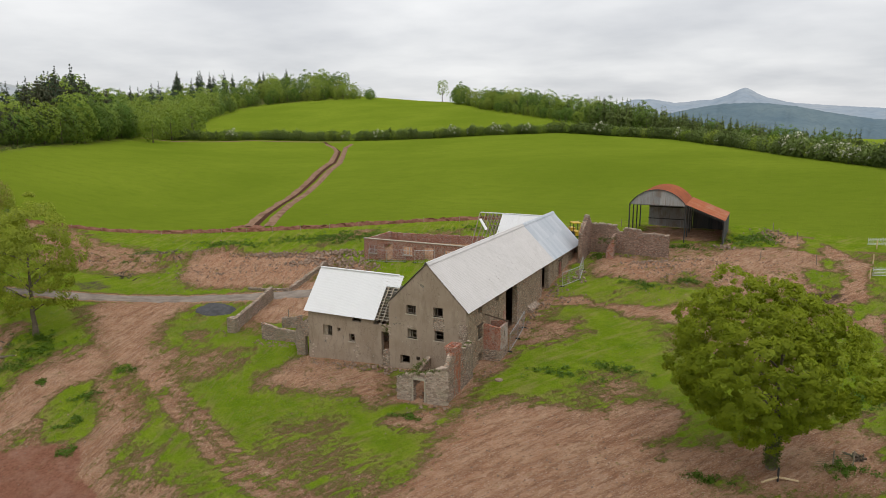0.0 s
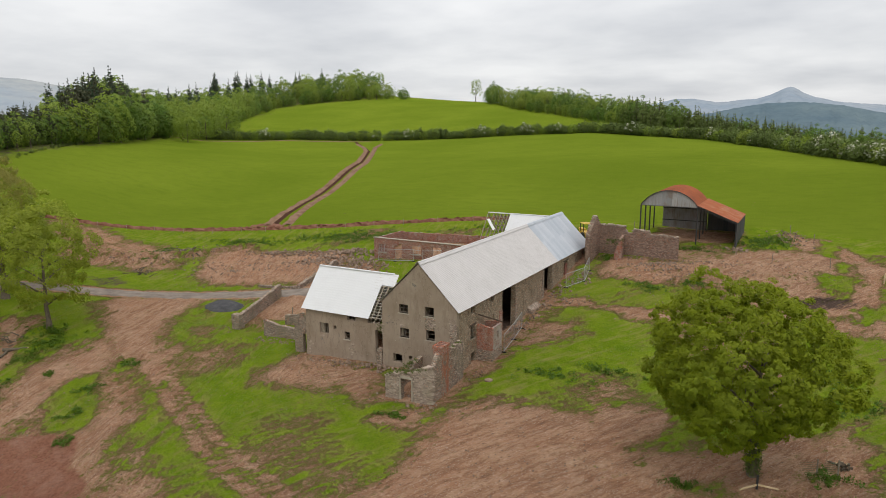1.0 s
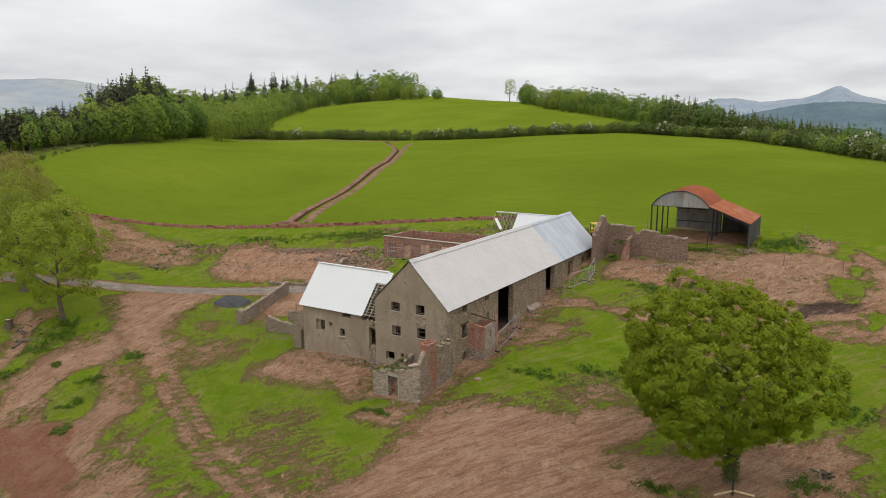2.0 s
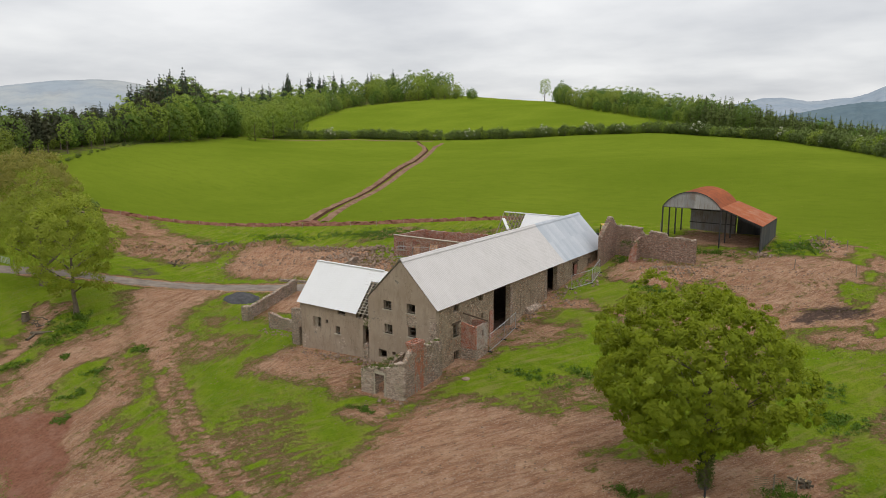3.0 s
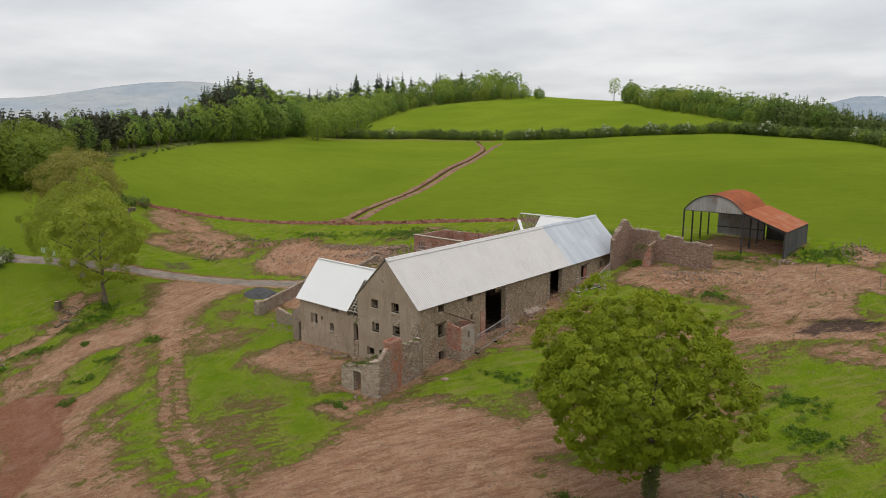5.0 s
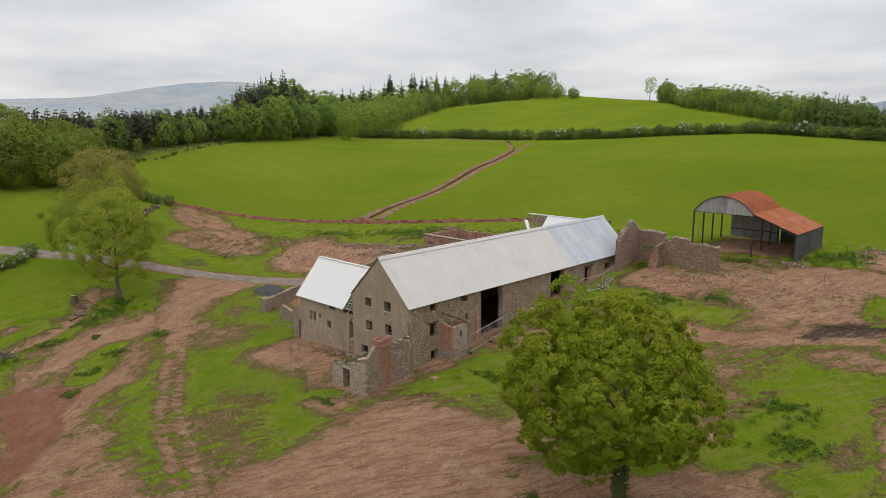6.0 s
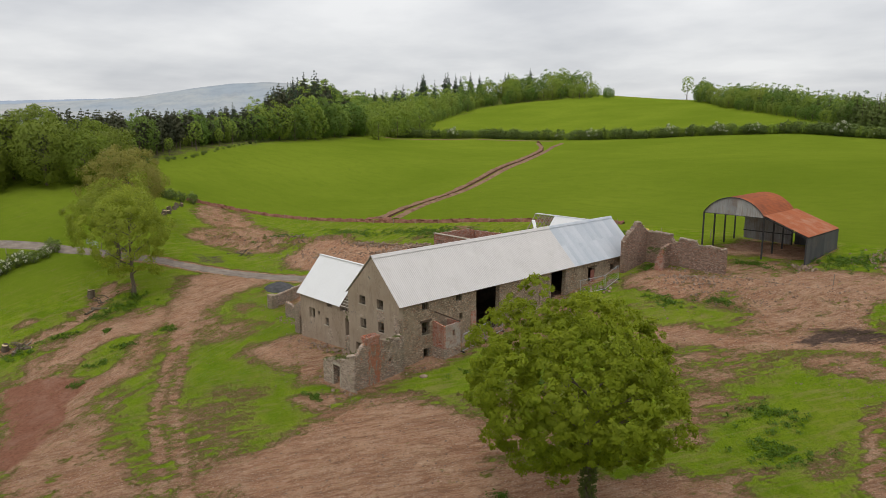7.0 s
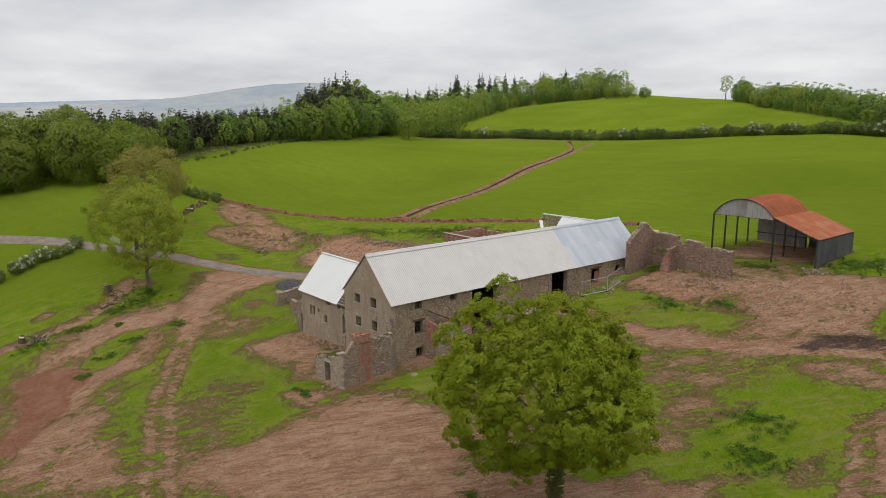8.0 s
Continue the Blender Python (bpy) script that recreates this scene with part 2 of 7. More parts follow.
def ground_mat():
    """Turf, crop, bare red earth, ashes, gravel and painted indoor shade by the ground's cover masks."""
    m = Mat("ground", 1.0, spec=0.0).world_co()
    at = m.node("ShaderNodeAttribute")
    at.attribute_name = "cover"
    sp = m.node("ShaderNodeSeparateColor")
    links(m.nt, at.outputs["Color"], sp.inputs[0])
    r, g, b = sp.outputs[:3]
    maroon = at.outputs["Alpha"]
    fine = m.noise(2.6, 6, 0.7)
    mid = m.noise(0.42, 6, 0.65)
    big = m.noise(0.07, 5, 0.6)
    turf = m.mix(m.ramp(mid, 0.36, 0.66), (0.125, 0.192, 0.009), (0.192, 0.262, 0.017))
    turf = m.mix(m.ramp(fine, 0.48, 0.66, 0, 0.35), turf, (0.085, 0.15, 0.008))
    turf = m.mix(m.ramp(big, 0.48, 0.66, 0, 0.4), turf, (0.215, 0.235, 0.03))
    turf = m.mix(m.ramp(m.noise(0.6, 7, 0.75), 0.5, 0.7, 0, 0.45), turf, (0.28, 0.235, 0.07))
    turf = m.mix(m.ramp(m.noise(0.23, 5, 0.65), 0.54, 0.7, 0, 0.5), turf, (0.085, 0.165, 0.009))
    turf = m.mix(m.ramp(m.noise(5.0, 6, 0.8), 0.52, 0.6, 0, 0.5), turf, (0.06, 0.125, 0.006))
    turf = m.mix(m.ramp(m.noise(4.2, 6, 0.8), 0.55, 0.64, 0, 0.35), turf, (0.23, 0.3, 0.02))
    crop = m.mix(m.ramp(m.noise(0.022, 5, 0.55), 0.35, 0.68), (0.13, 0.182, 0.014), (0.172, 0.226, 0.02))
    crop = m.mix(m.ramp(m.noise(0.3, 7, 0.7, m.stretch(0.7, 1.2, 1)), 0.45, 0.7, 0, 0.4), crop, (0.096, 0.142, 0.011))
    crop = m.mix(m.ramp(m.noise(1.9, 5, 0.75), 0.45, 0.75, 0, 0.4), crop, (0.17, 0.215, 0.03))
    grass = m.mix(g, turf, crop)
    # passes of machines: one way across the near ground, another along the western strip
    place = m.node("ShaderNodeSeparateXYZ")
    links(m.nt, m.co, place.inputs[0])

    def along(deg, wide, far_on):
        turn = m.node("ShaderNodeMapping")
        turn.inputs["Rotation"].default_value = (0, 0, radians(deg))
        links(m.nt, m.co, turn.inputs["Vector"])
        lane = m.node("ShaderNodeVectorMath", operation="MULTIPLY")
        links(m.nt, turn.outputs[0], lane.inputs[0])
        lane.inputs[1].default_value = (wide, far_on, 1)
        return lane.outputs[0]

    west = m.ramp(m.math("ADD", place.outputs[0], 0.0), -47, -41, 1, 0)
    near_way, west_way = along(32, 1.3, 0.2), along(-19, 1.3, 0.18)
    track = m.mix(west, m.noise(0.9, 5, 0.65, near_way), m.noise(0.9, 5, 0.65, west_way))
    scrape = m.mix(west, m.noise(2.6, 4, 0.7, near_way), m.noise(2.6, 4, 0.7, west_way))
    earth = m.mix(m.ramp(mid, 0.36, 0.66), (0.44, 0.238, 0.14), (0.58, 0.365, 0.228))
    earth = m.mix(m.ramp(big, 0.45, 0.66, 0, 0.5), earth, (0.47, 0.23, 0.125))
    earth = m.mix(m.ramp(track, 0.5, 0.57, 0, 0.48), earth, (0.27, 0.135, 0.078))
    earth = m.mix(m.ramp(track, 0.4, 0.46, 0.2, 0), earth, (0.58, 0.4, 0.28))
    earth = m.mix(m.ramp(scrape, 0.54, 0.58, 0, 0.45), earth, (0.22, 0.11, 0.064))
    earth = m.mix(m.ramp(scrape, 0.34, 0.46, 0.4, 0), earth, (0.66, 0.48, 0.36))
    clod = m.noise(3.2, 8, 0.8)
    earth = m.mix(m.ramp(clod, 0.53, 0.59, 0, 0.45), earth, (0.19, 0.095, 0.058))
    earth = m.mix(m.ramp(m.noise(9.0, 6, 0.8), 0.56, 0.62, 0, 0.4), earth, (0.17, 0.085, 0.05))
    earth = m.mix(m.ramp(m.noise(1.3, 7, 0.75), 0.5, 0.66, 0, 0.35), earth, (0.33, 0.2, 0.11))
    earth = m.mix(m.ramp(m.noise(7.5, 5, 0.8), 0.56, 0.64, 0, 0.85), earth, (0.74, 0.58, 0.46))
    spoil = m.mix(m.ramp(clod, 0.4, 0.62), (0.36, 0.165, 0.105), (0.23, 0.098, 0.062))
    spoil = m.mix(m.ramp(mid, 0.5, 0.66, 0, 0.5), spoil, (0.44, 0.25, 0.185))
    earth = m.mix(m.ramp(m.math("ADD", maroon, m.math("MULTIPLY", m.math("SUBTRACT", m.noise(0.5, 6, 0.7), 0.5), 1.2)), 0.35, 0.7, 0, 0.88), earth, spoil)
    # ragged, streaked edge between earth and turf
    rag = m.math("ADD", m.math("MULTIPLY", fine, 0.5), m.math("MULTIPLY", m.noise(0.45, 7, 0.75), 1.05))
    rag = m.math("ADD", rag, m.math("MULTIPLY", m.math("SUBTRACT", m.math("ADD", m.math("MULTIPLY", track, 0.6), m.math("MULTIPLY", scrape, 0.4)), 0.25), 1.5))
    rag = m.math("SUBTRACT", rag, 0.125)
    edge = m.math("ADD", r, m.math("MULTIPLY", m.math("MULTIPLY", m.math("SUBTRACT", rag, 1.03), m.ramp(r, 0.02, 0.4, 0.25, 1.0)), 1.9))
    thin = m.ramp(edge, 0.0, 0.8)
    grass = m.mix(m.math("MULTIPLY", m.ramp(track, 0.52, 0.64, 0, 0.35), m.math("SUBTRACT", 1.0, g)), grass, (0.32, 0.25, 0.1))
    bare = m.ramp(m.math("ADD", thin, m.math("MULTIPLY", m.math("SUBTRACT", m.noise(3.0, 9, 0.85), 0.5), 2.6)), 0.3, 0.62)
    earth = m.mix(m.ramp(thin, 0.3, 0.9, 0.5, 0), earth, m.mix(fine, (0.4, 0.25, 0.125), (0.54, 0.36, 0.2)))
    # thin, dry sward along the edge of the earth
    grass = m.mix(m.math("MULTIPLY", m.ramp(thin, 0.02, 0.4, 0, 0.6), m.math("SUBTRACT", 1.0, g)), grass, m.mix(fine, (0.22, 0.2, 0.05), (0.4, 0.31, 0.13)))
    c = m.mix(bare, grass, earth)
    # besides ashes, gravel and litter, this mask darkens the barn floor as painted shade
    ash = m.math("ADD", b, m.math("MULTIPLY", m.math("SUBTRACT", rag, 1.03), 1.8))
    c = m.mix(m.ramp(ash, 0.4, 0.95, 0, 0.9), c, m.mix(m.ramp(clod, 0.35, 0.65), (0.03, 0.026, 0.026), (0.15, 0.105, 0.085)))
    m.paint(c)
    m.bump(m.math("ADD", m.math("MULTIPLY", fine, 0.8), m.math("ADD", m.math("MULTIPLY", m.math("MULTIPLY", m.math("ADD", m.math("ADD", track, m.math("MULTIPLY", scrape, 0.5)), m.math("MULTIPLY", clod, 0.8)), bare), 1.5), m.math("MULTIPLY", m.noise(8, 4, 0.7), 0.5))), 0.4, 1.0)
    return m.m


GROUND = ground_mat()
ROAD = plain_mat("gravel_road", (0.165, 0.135, 0.112), (0.27, 0.225, 0.185), 0.95, scale=0.6, spec=0.05)
SPOIL = plain_mat("red_spoil", (0.14, 0.058, 0.036), (0.26, 0.135, 0.09), 0.95, scale=0.9, bump=0.8, spec=0.05)
SPOIL_TAN = plain_mat("tan_spoil", (0.17, 0.095, 0.06), (0.29, 0.185, 0.12), 0.95, scale=0.5, bump=0.8, spec=0.05)
GRAVEL = plain_mat("grey_gravel", (0.06, 0.059, 0.06), (0.1, 0.098, 0.1), 0.95, scale=1.5, spec=0.05)
STONE = stone_mat("rubble_stone", (0.36, 0.265, 0.185), (0.48, 0.38, 0.28), (0.43, 0.345, 0.255), 5.4, (0.38, 0.305, 0.215))
STONE_RUIN = stone_mat("ruin_stone", (0.33, 0.25, 0.19), (0.5, 0.4, 0.32), (0.42, 0.35, 0.285), 5.6, (0.27, 0.235, 0.15))
STONE_HEARTH = stone_mat("hearth_stone", (0.31, 0.23, 0.175), (0.47, 0.375, 0.3), (0.42, 0.35, 0.285), 5.6, (0.27, 0.235, 0.15), 58.6)
STONE_N = stone_mat("weathered_stone", (0.265, 0.165, 0.122), (0.43, 0.3, 0.235), (0.37, 0.27, 0.21), 5.2, (0.32, 0.23, 0.17))
RENDER = render_mat("cement_render", (0.264, 0.2, 0.146), (0.338, 0.267, 0.202), (0.155, 0.114, 0.078))
BRICK = brick_mat("red_brick", (0.36, 0.105, 0.055), (0.3, 0.17, 0.12))
BRICK_W = brick_mat("washed_brick", (0.46, 0.125, 0.055), (0.31, 0.2, 0.15), 0.3)
BRICK_PALE = brick_mat("limewashed_brick", (0.36, 0.16, 0.1), (0.42, 0.35, 0.28), 1.0)
FIBRE = sheet_mat("fibre_cement", (0.58, 0.548, 0.53), (0.52, 0.488, 0.465), (0.43, 0.405, 0.375), 0.75, 0.0, 0.4, 0.3, 0.255, 0.3)
FIBRE_NEW = sheet_mat("white_sheet", (0.66, 0.655, 0.65), (0.61, 0.605, 0.6), (0.56, 0.545, 0.53), 0.7, 0.0, 0.25, 0.1, 0.146, 0.1)
STEEL = sheet_mat("galvanised_sheet", (0.5, 0.52, 0.55), (0.4, 0.43, 0.47), (0.58, 0.59, 0.61), 0.5, 0.2, 0.4, 1.0, 0.1, 0.2)
RUST = sheet_mat("rusty_sheet", (0.36, 0.1, 0.035), (0.26, 0.07, 0.028), (0.17, 0.055, 0.028), 0.85, 0.0, 0.85, 0.7, 0.152, 0.25)
RUST_PALE = sheet_mat("rusty_pale_sheet", (0.34, 0.1, 0.038), (0.26, 0.075, 0.033), (0.4, 0.24, 0.16), 0.8, 0.0, 0.7, 0.5, 0.076, 0.3)
OLD_SHEET = sheet_mat("old_grey_sheet", (0.24, 0.24, 0.24), (0.4, 0.39, 0.37), (0.2, 0.12, 0.08), 0.7, 0.15, 0.95, 1.0, 0.152, 0.3)
DARK_SHEET = sheet_mat("dark_sheet", (0.05, 0.054, 0.06), (0.1, 0.1, 0.1), (0.16, 0.13, 0.1), 0.8, 0.1, 0.7, 0.9, 0.152, 0.3)
TIMBER = plain_mat("weathered_timber", (0.2, 0.155, 0.11), (0.32, 0.27, 0.21), 0.85, scale=2.0)
TRENCH = plain_mat("trench_earth", (0.05, 0.026, 0.018), (0.1, 0.052, 0.034), 0.95, scale=0.8, spec=0.0)
DARK_WOOD = plain_mat("dark_timber", (0.07, 0.045, 0.03), (0.13, 0.085, 0.06), 0.8, scale=2.0)
PALE_WOOD = plain_mat("cut_timber", (0.5, 0.36, 0.2), (0.62, 0.48, 0.3), 0.8, scale=2.0)
FRAME = plain_mat("window_wood", (0.17, 0.135, 0.098), (0.29, 0.245, 0.19), 0.8, scale=4.0)
SILL = plain_mat("stone_sill", (0.33, 0.28, 0.215), (0.43, 0.38, 0.3), 0.9, scale=3.0)
PALE_BATTEN = plain_mat("pale_batten", (0.36, 0.31, 0.25), (0.5, 0.45, 0.38), 0.85, scale=3.0)
POST = plain_mat("steel_post", (0.035, 0.037, 0.04), (0.07, 0.06, 0.055), 0.6, 0.3, scale=3.0)
ZINC = plain_mat("zinc_tube", (0.45, 0.46, 0.47), (0.55, 0.56, 0.57), 0.4, 0.8, scale=5.0)
YELLOW = plain_mat("yellow_paint", (0.62, 0.4, 0.04), (0.5, 0.31, 0.04), 0.45, scale=2.0)
RUBBER = plain_mat("black_rubber", (0.02, 0.02, 0.02), (0.035, 0.033, 0.03), 0.85, scale=3.0)
BARK = plain_mat("bark", (0.1, 0.078, 0.055), (0.17, 0.14, 0.1), 0.95, scale=3.0, bump=0.9, spec=0.1)
LEAF_OAK = leaf_mat("maple_leaf", (0.27, 0.345, 0.013), (0.5, 0.555, 0.03), 0.5)
LEAF_ASH = leaf_mat("young_leaf", (0.24, 0.29, 0.024), (0.36, 0.41, 0.044), 0.5)
LEAF_TAN = leaf_mat("bronze_leaf", (0.26, 0.245, 0.05), (0.36, 0.325, 0.075), 0.5)
LEAF_WOOD = leaf_mat("wood_leaf", (0.185, 0.27, 0.03), (0.265, 0.355, 0.045), 0.45, (0.275, 0.33, 0.05))
LEAF_PASTURE = leaf_mat("oak_leaf", (0.145, 0.205, 0.02), (0.225, 0.285, 0.03), 0.4, (0.19, 0.23, 0.03))
LEAF_LIME = leaf_mat("lime_leaf", (0.24, 0.33, 0.04), (0.34, 0.43, 0.06), 0.45, (0.2, 0.3, 0.06))
LEAF_DEEP = leaf_mat("deep_leaf", (0.11, 0.195, 0.026), (0.145, 0.245, 0.036), 0.45, (0.16, 0.22, 0.04))
LEAF_FIR = leaf_mat("fir_needle", (0.055, 0.085, 0.045), (0.085, 0.12, 0.056), 0.25)
LEAF_PINE = leaf_mat("pine_needle", (0.075, 0.088, 0.042), (0.125, 0.125, 0.062), 0.25)
LEAF_SPRUCE = leaf_mat("spruce_needle", (0.15, 0.205, 0.05), (0.24, 0.3, 0.08), 0.35)
LEAF_HEDGE = leaf_mat("hedge_leaf", (0.13, 0.185, 0.04), (0.19, 0.25, 0.055), 0.4)
BLOSSOM = leaf_mat("may_blossom", (0.55, 0.55, 0.4), (0.72, 0.7, 0.55), 0.3, (0.5, 0.5, 0.36))
WEED = leaf_mat("nettle_leaf", (0.1, 0.19, 0.012), (0.16, 0.265, 0.02), 0.4)
MOSS = leaf_mat("moss", (0.09, 0.12, 0.02), (0.13, 0.16, 0.03), 0.2)
RUBBLE = plain_mat("rubble", (0.2, 0.135, 0.095), (0.36, 0.27, 0.205), 0.95, scale=2.0, bump=0.7, spec=0.05)


# ---- mesh helpers ----
def part(name, bm, material, parent=None, label="", smooth=False):
    me = bpy.data.meshes.new(name)
    bm.to_mesh(me)
    bm.free()
    me.materials.append(material)
    if smooth:
        me.polygons.foreach_set("use_smooth", [True] * len(me.polygons))
    ob = new(name, me)
    if parent:
        ob.parent = parent
    if label:
        tagged(ob, label)
    return ob


def mesh_from(name, verts, faces, material, parent=None, smooth=False, label=""):
    me = bpy.data.meshes.new(name)
    me.from_pydata(verts, [], faces)
    me.materials.append(material)
    if smooth:
        me.polygons.foreach_set("use_smooth", [True] * len(me.polygons))
    ob = new(name, me)
    if parent:
        ob.parent = parent
    if label:
        tagged(ob, label)
    return ob


def thing(name, label, category, group="", kind="", at=(0, 0, 0)):
    ob = new(name)
    ob.location = at
    ob.empty_display_size = 0.3
    return tagged(ob, label, category, group, kind)


def add_box(bm, x0, x1, y0, y1, z0, z1, m=None):
    """A box, its edges slightly eased by a chamfer-free eight-corner hull; m: a transform."""
    vs = [bm.verts.new((x, y, z)) for z in (z0, z1) for x, y in ((x0, y0), (x1, y0), (x1, y1), (x0, y1))]
    for f in ((0, 3, 2, 1), (4, 5, 6, 7), (0, 1, 5, 4), (1, 2, 6, 5), (2, 3, 7, 6), (3, 0, 4, 7)):
        bm.faces.new([vs[i] for i in f])
    if m is not None:
        bmesh.ops.transform(bm, matrix=m, verts=vs)
    return vs


def add_tube(bm, pts, radii, sides=8):
    """A tapered tube along points, closed at both ends."""
    rings = []
    up = Vector((0, 0, 1))
    for i, p in enumerate(pts):
        a, b = pts[max(i - 1, 0)], pts[min(i + 1, len(pts) - 1)]
        d = (Vector(b) - Vector(a)).normalized()
        s = d.cross(up if abs(d.z) < 0.95 else Vector((1, 0, 0))).normalized()
        t = s.cross(d)
        rings.append([bm.verts.new(Vector(p) + (s * math.cos(k * 2 * math.pi / sides) + t * math.sin(k * 2 * math.pi / sides)) * radii[i]) for k in range(sides)])
    for r0, r1 in zip(rings, rings[1:]):
        for k in range(sides):
            bm.faces.new((r0[k], r0[(k + 1) % sides], r1[(k + 1) % sides], r1[k]))
    bm.faces.new(rings[0])
    bm.faces.new(list(reversed(rings[-1])))


def add_bar(bm, a, b, w, h=None):
    """A square bar from a to b."""
    a, b = Vector(a), Vector(b)
    d = b - a
    m = Matrix.Translation(a) @ d.to_track_quat("X", "Z").to_matrix().to_4x4()
    h = h or w
    add_box(bm, 0, d.length, -w / 2, w / 2, -h / 2, h / 2, m)


def lerp_top(stops):
    """A wall-head height along the wall from (u, z) stops."""
    us, zs = [s[0] for s in stops], [s[1] for s in stops]
    return lambda u: float(np.interp(u, us, zs))


def wall_mesh(name, p0, p1, thick, base, top, openings, material, parent, step=0, rough=0.0, label="", seed=1):
    """A wall along p0 > p1 with its thickness to the left of that way, holes cut through, and a worn head.
    openings: (u0, u1, z0, z1) along the wall; top, base: heights or functions of u."""
    rnd = random.Random(seed)
    d = Vector((p1[0] - p0[0], p1[1] - p0[1]))
    ln = d.length
    d.normalize()
    n = Vector((-d.y, d.x)) * thick
    topf = top if callable(top) else (lambda u: top)
    basef = base if callable(base) else (lambda u: base)
    cuts = {0.0, ln}
    for o in openings:
        cuts |= {min(max(o[0], 0), ln), min(max(o[1], 0), ln)}
    if step:
        cuts |= {ln * k / max(1, round(ln / step)) for k in range(max(1, round(ln / step)) + 1)}
    else:
        cuts |= {ln * k / 8 for k in range(9)}
        if callable(top):
            cuts.add(ln / 2)
    cuts = sorted(cuts)
    cuts = [c for i, c in enumerate(cuts) if i == 0 or c - cuts[i - 1] > 1e-4]
    heads = [topf(c) + (rnd.uniform(-rough, rough) if rough else 0) for c in cuts]
    bm = bmesh.new()
    for i in range(len(cuts) - 1):
        a, b = cuts[i], cuts[i + 1]
        mid = (a + b) / 2
        holes = sorted((o[2], o[3]) for o in openings if o[0] - 1e-4 <= mid <= o[1] + 1e-4)
        lo = [basef(a), basef(b)]
        spans = []
        for z0, z1 in holes:
            spans.append((lo, [z0, z0]))
            lo = [z1, z1]
        spans.append((lo, [heads[i], heads[i + 1]]))
        for (l0, l1), (h0, h1) in spans:
            if h0 - l0 < 0.01 and h1 - l1 < 0.01:
                continue
            vs = []
            for u, zl, zh in ((a, l0, max(h0, l0)), (b, l1, max(h1, l1))):
                q = Vector(p0[:2]) + d * u
                for off in (Vector((0, 0)), n):
                    for z in (zl, zh):
                        vs.append(bm.verts.new((q.x + off.x, q.y + off.y, z)))
            for f in ((0, 4, 5, 1), (2, 3, 7, 6), (1, 5, 7, 3), (0, 2, 6, 4), (0, 1, 3, 2), (4, 6, 7, 5)):
                bm.faces.new([vs[k] for k in f])
    bmesh.ops.remove_doubles(bm, verts=bm.verts, dist=0.0004)
    bmesh.ops.recalc_face_normals(bm, faces=bm.faces)
    return part(name, bm, material, parent, label)


# ---- the lie of the land: broad swells and hollows on a tilted plane ----
TILTED = (-13.54, -8.36, -0.21)
SWELLS = (34, range(-150, 61, 42), range(25, 146, 30), (-11.2, 13.61, -5.68, 6.13, -11.56, -8.4, 17.5, -18.45, 2.99, 2.47, -0.45, -3.26, -2.82, 8.9, -8.43, -7.21, 13.84, -12.74, 8.34, -3.94, 0.29, -2.4, -3.8, 4.62, -4.82, -1.82, 2.59, 2.87, -6.74, 4.04))
HILLS = (150, range(-600, 240, 140), range(-50, 760, 160), (-4.73, 5.41, 12.36, 6.13, -0.7, -1.66, -10.49, 2.03, 7.05, -15.02, 11.21, 13.85, 7.97, 10.71, -3.2, -4.05, 16.78, -5.93, 4.74, 5.46, -13.29, 2.78, 18.51, -0.93, -22.11, -2.94, 12.03, 13.03, 1.01, 4.41, 8.55, 29.31, 2.9, 2.9, 4.42, 3.49))


def land(x, y):
    """Height of the ground; arrays or numbers."""
    x, y = np.asarray(x, float), np.asarray(y, float)
    cx, cy = np.clip(x, -520, 330), np.clip(y, -130, 800)
    z = TILTED[0] + TILTED[1] * cx / 100 + TILTED[2] * cy / 100
    for size, xs, ys, heights in (SWELLS, HILLS):
        k = 0
        for gx in xs:
            for gy in ys:
                z = z + heights[k] * np.exp(-((cx - gx) ** 2 + (cy - gy) ** 2) / (2 * size * size))
                k += 1
    z = z + 7 * np.exp(-((x + 490) ** 2 + (y - 660) ** 2) / (2 * 75 ** 2))
    # the far side of the wooded ridge falls away
    over = ((x + 166) * -421 + (y - 66) * -264) / 497
    z = z - 48 * np.clip((over - 75) / 110, 0, 1)
    away = np.hypot(x - cx, y - cy)
    return z + (-25 - z) * np.clip(away / 600, 0, 1)


def gz(x, y):
    return float(land(x, y))


# ---- ground ----
def near_line(x, y, pts):
    """Distance of places to a polyline."""
    best = np.full(np.shape(x), 1e9)
    for (ax, ay), (bx, by) in zip(pts, pts[1:]):
        dx, dy = bx - ax, by - ay
        t = np.clip(((x - ax) * dx + (y - ay) * dy) / (dx * dx + dy * dy), 0, 1)
        best = np.minimum(best, np.hypot(x - ax - t * dx, y - ay - t * dy))
    return best


def inside(x, y, pts):
    hit = np.zeros(np.shape(x), bool)
    for (ax, ay), (bx, by) in zip(pts, pts[1:] + pts[:1]):
        cross = ((ay > y) != (by > y)) & (x < (bx - ax) * (y - ay) / ((by - ay) or 1e-9) + ax)
        hit ^= cross
    return hit


def patch(x, y, pts, soft):
    """1 inside an outline, falling to 0 over soft metres outside and rising over soft inside."""
    d = near_line(x, y, pts + pts[:1])
    return np.clip(0.5 + np.where(inside(x, y, pts), d, -d) / (2 * soft), 0, 1)


EARTH = []


def bare(soft, strength, outline):
    """Bare earth: soft edge in metres, strength, outline."""
    EARTH.append((soft, strength, outline))


